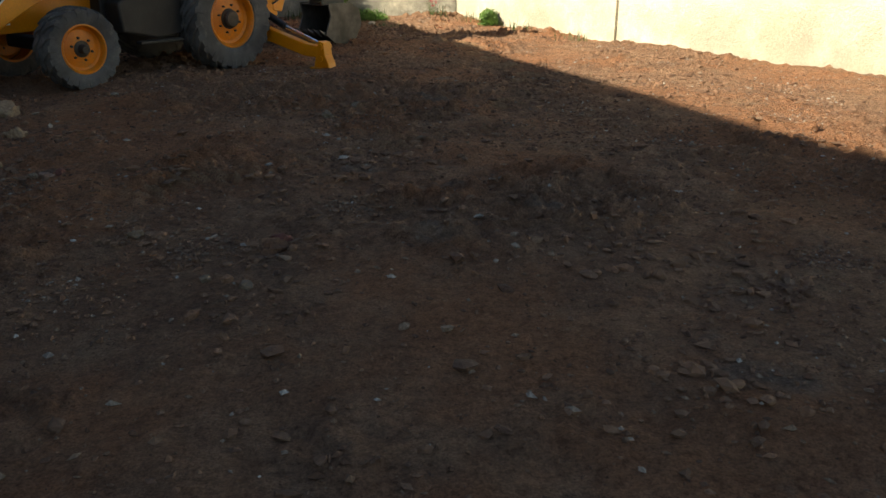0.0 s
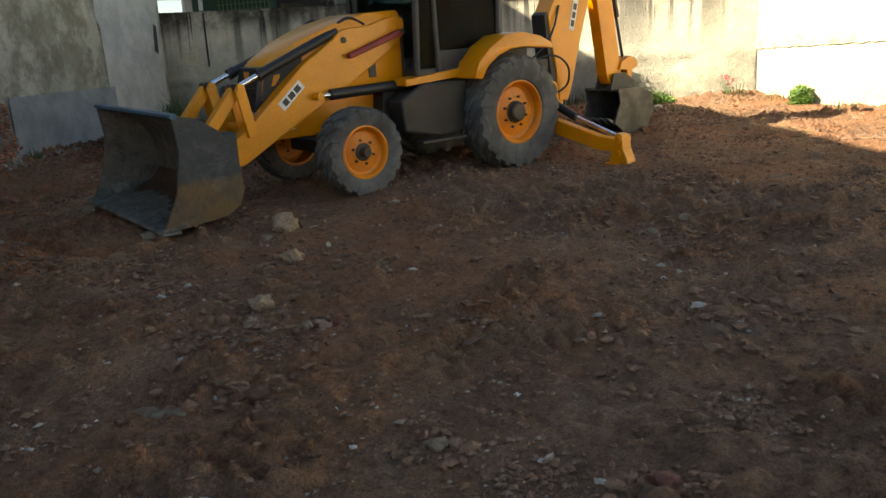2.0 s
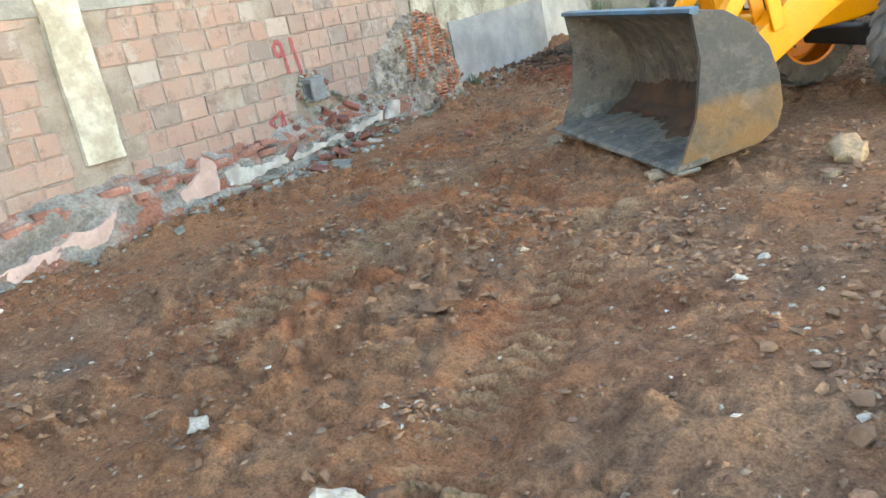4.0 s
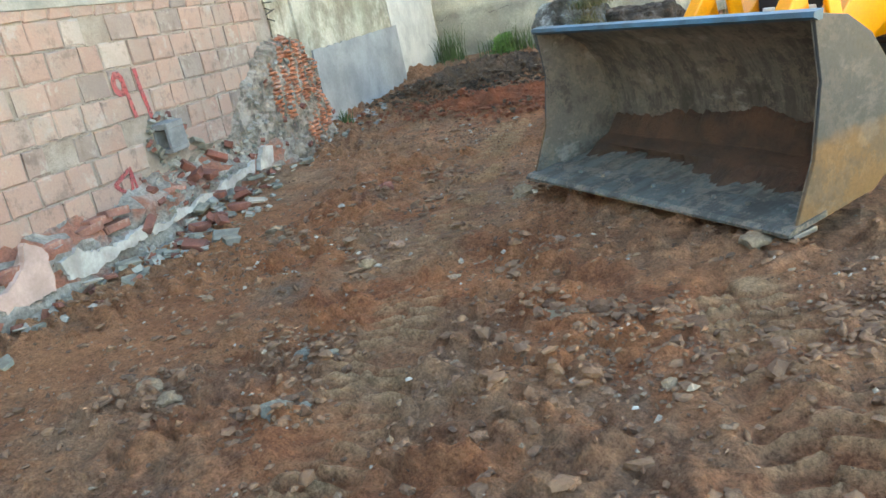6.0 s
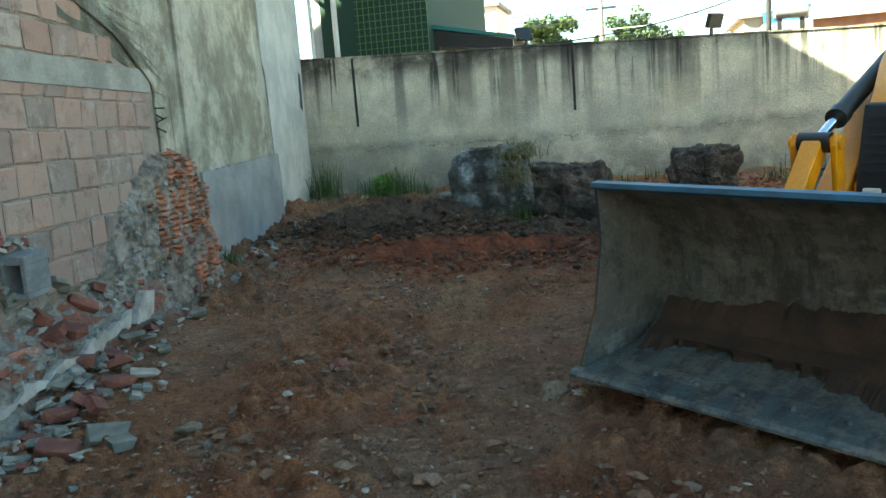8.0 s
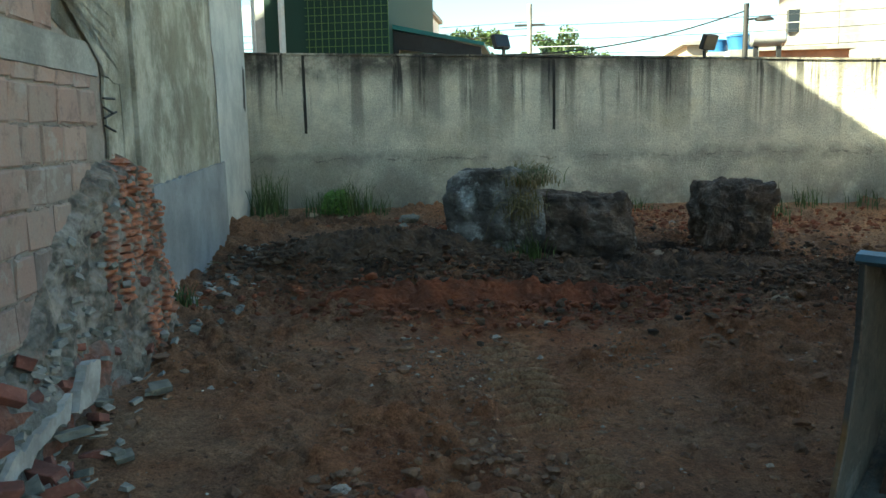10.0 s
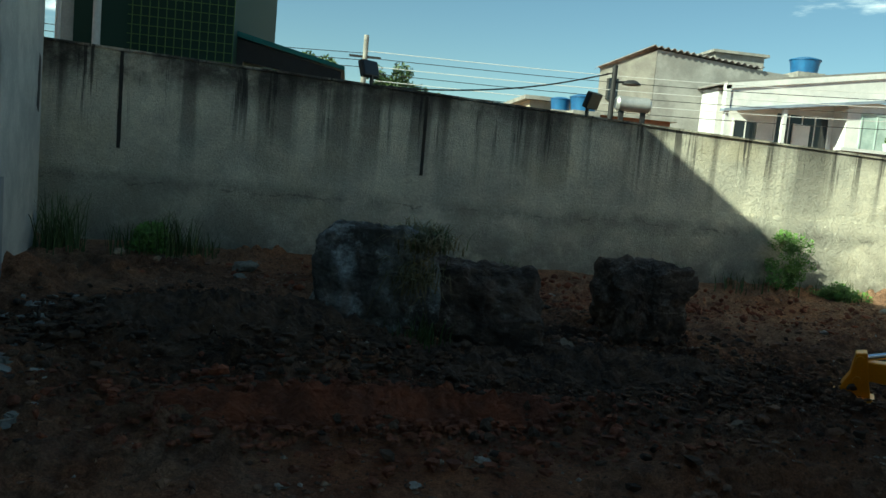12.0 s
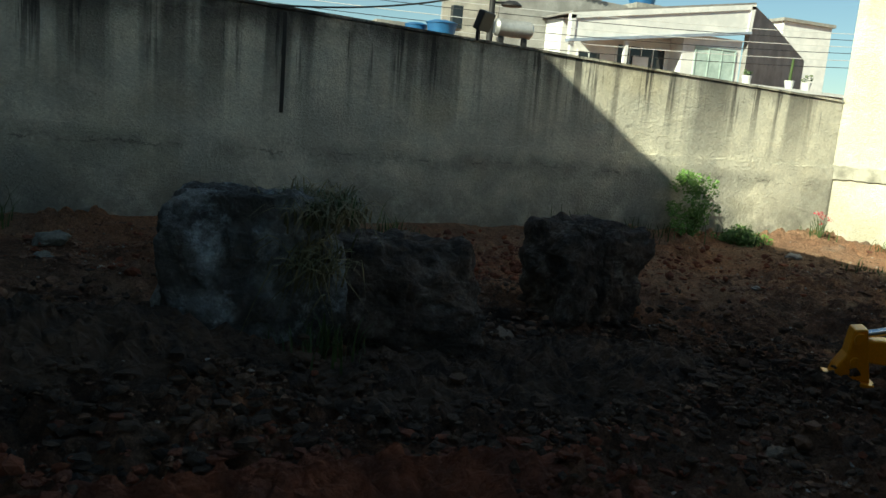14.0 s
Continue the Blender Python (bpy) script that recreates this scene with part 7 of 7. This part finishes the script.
def pier_clay(s, z):
    if not 1.9 < s < 3.62 or pier(s, z) < 0.04:
        return 0.0
    u = (s - 1.95 + 0.045 * noise.noise(Vector((s * 2, z * 5, 2)))) / 0.205
    col = math.floor(u)
    width = 0.76 + 0.26 * noise.noise(Vector((col * 3.7, z * 1.9, 8))) + 0.18 * noise.noise(Vector((s * 14, z * 14, 4)))
    gap = ss(0.0, 0.09, width / 2 - abs(u - col - 0.5))
    here = noise.noise(Vector((s * 2.1, z * 2.1, 5))) + 0.6 * noise.noise(Vector((s * 7, z * 7, 9)))
    edge = ss(1.95, 2.6, s) * 0.5 + ss(0.80, 1.20, z) * 0.75 - 0.70
    return gap * ss(0.0, 0.16, here + edge)


def pier_material():
    m = PIER_MIX
    tr = m.node_tree
    b = tr.nodes["Principled BSDF"]
    old = b.inputs["Base Color"].links[0].from_socket
    at = tr.nodes.new("ShaderNodeAttribute")
    at.attribute_name = "clay"
    tc = tr.nodes.new("ShaderNodeTexCoord").outputs["Object"]
    old = mixc(tr, times(tr, step(tr, noise_of(tr, 2.6, 7, 0.7, tc), 0.50, 0.62), 0.7), old, (0.40, 0.36, 0.325))
    red = mixc(tr, step(tr, noise_of(tr, 9, 6, 0.7, tc), 0.35, 0.65), (0.30, 0.105, 0.06), (0.52, 0.20, 0.11))
    red = mixc(tr, times(tr, step(tr, noise_of(tr, 5.5, 8, 0.75, tc), 0.52, 0.64), 0.7), red, (0.40, 0.33, 0.29))
    tr.links.new(mixc(tr, at.outputs["Fac"], old, red), b.inputs["Base Color"])
    return m


part("broken_pier", lumpy_face(0.25, 3.80, 0.1, 2.0, 220, 260, pier, 3.0, pier_clay), pier_material(), left_wall, "crumbling mortar and ribbed red brick of a broken pier")
fin_mesh = slab_mesh("brick_fin", (0.11, 0.10, 0.022), 61, RED_CLAY)
chip_mesh = slab_mesh("brick_fin", (0.07, 0.10, 0.05), 62, RED_CLAY)
for i in range(260):
    s, z = rnd.uniform(1.9, 3.6), rnd.uniform(0.55, 1.8)
    d = pier(s, z)
    if d > 0.05 and pier_clay(s, z) > 0.6 and rnd.random() < 0.22:
        ob = new("brick_fin", fin_mesh if rnd.random() < 0.6 else chip_mesh)
        ob.parent = left_wall
        k = rnd.uniform(0.6, 1.1)
        ob.matrix_basis = pose(s, 0.03 - d - 0.006 + rnd.uniform(-0.02, 0.02), z, rnd.uniform(-9, 9), rnd.uniform(-9, 9), rnd.uniform(-14, 14)) @ Matrix.Diagonal((k, 1, k, 1))
# chips of clay and mortar in the broken part
def embed(s, z, pick, k, proud=0.005):
    d = max(pier(s, z), footing(s, z), 0.0)
    name, me, _, _, _ = RUBBLE[pick]
    ob = new("embedded_chip", me)
    ob.parent = left_wall
    ob.matrix_basis = pose(s, 0.03 - d - proud, z, rnd.uniform(-40, 40), rnd.uniform(-40, 40), rnd.uniform(0, 360)) @ Matrix.Diagonal((k, k, k, 1))


for i in range(130):
    s, z = rnd.uniform(0.5, 3.5), rnd.uniform(0.5, 1.7)
    if pier(s, z) > 0.06:
        embed(s, z, rnd.choice((1, 5, 3, 7, 11, 15, 3, 7, 0, 2, 6)), rnd.uniform(0.22, 0.62))
for i in range(110):
    s = rnd.uniform(-0.5, 1.3)
    lo = 0.52 + 0.05 * s
    z = rnd.uniform(lo, 1.12 - 0.30 * max(0, s - 0.25) - (0.25 if s < -0.1 else 0))
    embed(s, z, rnd.choice((1, 3, 5, 7, 11, 15, 3, 7, 11, 15, 2, 0)), rnd.uniform(0.18, 0.55), 0.006)
for i in range(46):
    a = rnd.uniform(0, 6.283)
    s, z = 0.04 + 0.30 * math.cos(a) * rnd.uniform(0.6, 1.0), 1.10 + 0.24 * math.sin(a) * rnd.uniform(0.7, 1.05)
    embed(s, z, rnd.choice((3, 7, 11, 15, 1, 5, 9, 0)), rnd.uniform(0.25, 0.6), 0.03 + rnd.uniform(0, 0.03))
for s, z, pick, k in ((0.16, 0.80, 0, 1.0), (0.10, 0.70, 8, 1.0), (0.27, 0.68, 4, 0.9), (0.62, 0.78, 4, 0.9), (0.92, 0.84, 0, 0.8), (-0.75, 0.50, 8, 0.8), (0.42, 0.98, 9, 0.8), (0.52, 0.92, 13, 0.8)):
    embed(s, z, pick, k, 0.035)
# rusty bar ends beside the blocks
for z, l in ((2.02, 0.12), (2.07, 0.17), (2.14, 0.10), (2.20, 0.15)):
    part("bar_end", rodded((2.42, -0.012, z), (2.42 + l, -0.035, z + 0.05 * math.sin(z * 40)), 0.008, 0.008, 8), CHASSIS, left_wall, "rusty reinforcement end")

# grey hollow block stuck in a gap
gb = base("hollow_block", BRICK_FRAME @ pose(0.0, -0.11, 0.985, 3, -3, -6) @ Matrix.Diagonal((0.82, 0.85, 0.85, 1)), "grey hollow concrete block lodged in the broken wall", "concrete block")
bm = bmesh.new()
for lo, hi in (((-0.14, -0.07, 0), (0.135, 0.20, 0.045)), ((-0.14, -0.07, 0.255), (0.135, 0.20, 0.32)), ((-0.14, -0.07, 0.045), (0.135, -0.03, 0.255)), ((-0.14, 0.11, 0.045), (0.135, 0.20, 0.255)), ((0.06, -0.03, 0.045), (0.135, 0.11, 0.255))):
    box(bm, lo, hi)
soften(bm, 0.006, 1)
part("block_shell", bm, surface("grey_cement_block", (0.23, 0.245, 0.255), (0.16, 0.17, 0.178), 8, 60, 0.92, relief=0.4, depth=0.006), gb)

# red spray marks
SPRAY = surface("red_spray", (0.40, 0.06, 0.07), (0.33, 0.10, 0.095), 14, 60, 0.85, relief=0.1)
sp = SPRAY.node_tree
sp.links.new(step(sp, noise_of(sp, 34, 6, 0.75), 0.34, 0.50), sp.nodes["Principled BSDF"].inputs["Alpha"])


def spray(pts, width):
    bm = bmesh.new()
    v = [Vector(p) for p in pts]
    line = []
    for a, b in zip(v, v[1:]):
        line += [a.lerp(b, k / 5) for k in range(5)]
    line.append(v[-1])
    prev = None
    for i, p in enumerate(line):
        d = (line[min(i + 1, len(line) - 1)] - line[max(i - 1, 0)]).normalized()
        n = Vector((-d.y, d.x)) * width * (0.5 + 0.14 * noise.noise(Vector((p.x * 30, p.y * 30, 0))))
        pair = [bm.verts.new((q.x, y, q.y)) for q in (p - n, p + n) for y in (-0.0105, -0.0085)]
        if prev:
            for a, b in ((0, 2), (2, 3), (3, 1), (1, 0)):
                bm.faces.new((prev[a], prev[b], pair[b], pair[a]))
        else:
            bm.faces.new([pair[i] for i in (0, 2, 3, 1)])
        prev = pair
    bm.faces.new([prev[i] for i in (0, 1, 3, 2)])
    return bm


marks = base("spray_paint", BRICK_FRAME, "red sprayed numerals and a triangle on the blocks", "graffiti")
oval = [(-0.375 + 0.062 * math.cos(a), 1.665 + 0.082 * math.sin(a)) for a in [2 * math.pi * i / 10 for i in range(11)]]
part("stroke", spray(oval, 0.055), SPRAY, marks)
part("stroke", spray([(-0.315, 1.67), (-0.30, 1.55), (-0.275, 1.36)], 0.045), SPRAY, marks)
part("stroke", spray([(-0.125, 1.77), (-0.115, 1.58), (-0.075, 1.32)], 0.05), SPRAY, marks)
part("stroke", spray([(-0.80, 0.87), (-0.56, 0.97), (-0.62, 0.73), (-0.80, 0.87)], 0.035), SPRAY, marks)
part("stroke", spray([(-0.56, 0.97), (-0.54, 0.70)], 0.03), SPRAY, marks)


# ---- crumbs of soil and gravel ----
def crumb_material():
    m, tr, b = shader("soil_crumbs")
    g = tr.nodes.new("ShaderNodeNewGeometry")
    col = ramp(tr, g.outputs["Random Per Island"], [(0.0, (0.13, 0.070, 0.046)), (0.35, (0.23, 0.125, 0.078)), (0.62, (0.32, 0.175, 0.105)), (0.82, (0.27, 0.165, 0.105)), (0.93, (0.33, 0.235, 0.165)), (0.975, (0.46, 0.39, 0.32)), (1.0, (0.64, 0.62, 0.57))])
    fine = noise_of(tr, 70, 5, 0.7, g.outputs["Position"])
    col = mixc(tr, 1.0, col, ramp(tr, fine, [(0.3, (0.36, 0.34, 0.33)), (0.7, (1.05, 1.05, 1.05))]), "MULTIPLY")
    tr.links.new(col, b.inputs["Base Color"])
    b.inputs["Roughness"].default_value = 0.95
    bump(tr, b, fine, 0.5, 0.006)
    return m


def ball(sub):
    """A unit ball; at 0 an eight-sided chip."""
    if sub == 0:
        return np.array([(1, 0, 0), (-1, 0, 0), (0, 1, 0), (0, -1, 0), (0, 0, 1), (0, 0, -1)], float), np.array([(0, 2, 4), (2, 1, 4), (1, 3, 4), (3, 0, 4), (2, 0, 5), (1, 2, 5), (3, 1, 5), (0, 3, 5)])
    bm = bmesh.new()
    bmesh.ops.create_icosphere(bm, subdivisions=sub, radius=1.0)
    bm.verts.ensure_lookup_table()
    v = np.array([p.co[:] for p in bm.verts])
    f = np.array([[q.index for q in p.verts] for p in bm.faces])
    bm.free()
    return v, f


def scatter(name, count, sub, lo, hi, power, seed, material, label, clustered, around=None):
    ay = 0.0
    r = np.random.default_rng(seed)
    v, f = ball(sub)
    x, y = r.uniform(-11.3, 5.6, count), r.uniform(1.5, 19.0, count)
    if clustered:
        n = int(count * clustered)
        cx, cy = r.uniform(-11, 4.5, 130), r.uniform(2, 18, 130)
        k = r.integers(0, 130, n)
        spread = r.uniform(0.10, 0.45, 130)[k]
        x[:n], y[:n] = cx[k] + r.normal(0, 1, n) * spread, cy[k] + r.normal(0, 1, n) * spread
    if around == "stones":
        spots = np.array(SETTLED)[r.integers(0, len(SETTLED), count)]
        far = spots[:, 2] * r.uniform(0.8, 3.2, count) + 0.02
        a = r.uniform(0, 6.283, count)
        x, y = spots[:, 0] + far * np.cos(a), spots[:, 1] + far * np.sin(a)
    elif around:
        ax, ay, wx, wy = around
        x, y = ax + r.normal(0, 1, count) * wx, ay + r.normal(0, 1, count) * wy
    off = (x + 10.9) * 0.9817 + (y - 8.6) * 0.1903
    east = 0.832 * (x - 0.3) + 0.555 * (y - 19.32)
    lane = np.zeros_like(x)
    for pts in TRACKS:
        lane = np.maximum(lane, rut(x, y, pts)[2])
    ok = (lane < r.uniform(0.1, 1.4, count)) & (off > 0.08) & (y < 18.9 + 0.03 * x) & (east < -0.1)
    x, y = x[ok], y[ok]
    n = len(x)
    size = lo + (hi - lo) * r.uniform(0, 1, n) ** power
    z = lie(x, y) + crumble(x, y)
    stretch = size[:, None] * r.uniform(0.45, 1.45, (n, 3)) * np.array([1.1, 0.9, 0.6])
    turn = r.uniform(0, 6.283, n)
    c, s = np.cos(turn)[:, None], np.sin(turn)[:, None]
    p = v[None] * (1 + r.uniform(-0.42, 0.36, (n, len(v)))[..., None])
    p = p * stretch[:, None, :]
    px, py = p[..., 0] * c - p[..., 1] * s, p[..., 0] * s + p[..., 1] * c
    pts = np.stack([px + x[:, None], py + y[:, None], p[..., 2] + (z + size * 0.22 + (0.035 if around and ay > 11 else 0.0))[:, None]], -1).reshape(-1, 3)
    faces = (f[None] + (np.arange(n) * len(v))[:, None, None]).reshape(-1, 3)
    me = bpy.data.meshes.new(name)
    me.vertices.add(len(pts))
    me.vertices.foreach_set("co", pts.ravel())
    me.loops.add(faces.size)
    me.loops.foreach_set("vertex_index", faces.ravel().astype(np.int32))
    me.polygons.add(len(faces))
    me.polygons.foreach_set("loop_start", np.arange(0, faces.size, 3))
    me.update(calc_edges=True)
    me.shade_flat()
    me.materials.append(material)
    return tagged(new(name, me), label, "gravel", kind="stuff")


CRUMB = crumb_material()
CLOD_SOIL = surface("broken_earth", (0.30, 0.168, 0.102), (0.15, 0.083, 0.054), 5.0, 34, 0.96, relief=1.0, depth=0.02, dust=(0.40, 0.26, 0.16), dust_amount=0.5)
scatter("soil_crumbs", 85000, 0, 0.006, 0.024, 2.4, 1, CRUMB, "crumbs of reddish soil scattered over the ground", 0.6)
scatter("gravel", 1700, 1, 0.014, 0.045, 3.0, 2, CRUMB, "mixed clods and pebbles lying on the soil", 0.85)
scatter("earth_clods", 9500, 1, 0.009, 0.046, 2.3, 7, CLOD_SOIL, "lumpy clods of broken reddish earth", 0.88)
scatter("earth_clods", 750, 1, 0.008, 0.034, 2.6, 8, CLOD_SOIL, "clods of earth pushed up before the bucket", 0, (-5.5, 6.35, 0.9, 0.22))
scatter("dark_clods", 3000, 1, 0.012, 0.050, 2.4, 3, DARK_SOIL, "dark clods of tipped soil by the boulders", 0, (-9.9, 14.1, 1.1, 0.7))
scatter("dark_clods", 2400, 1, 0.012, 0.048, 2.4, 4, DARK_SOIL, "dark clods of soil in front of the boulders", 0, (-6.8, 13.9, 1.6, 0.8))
scatter("red_clods", 1500, 1, 0.010, 0.045, 2.6, 5, RED_CLAY_SOIL, "clods of red clay along the scraped ridge", 0, (-9.0, 12.6, 1.1, 0.3))
scatter("red_clods", 900, 1, 0.012, 0.055, 2.4, 9, RED_CLAY_SOIL, "clods of red clay below the boundary wall", 0, (-6.2, 17.3, 1.9, 0.6))
scatter("clods_round_stones", 2400, 1, 0.010, 0.038, 2.0, 6, CLOD_SOIL, "brown clods gathered round the larger stones", 0, "stones")
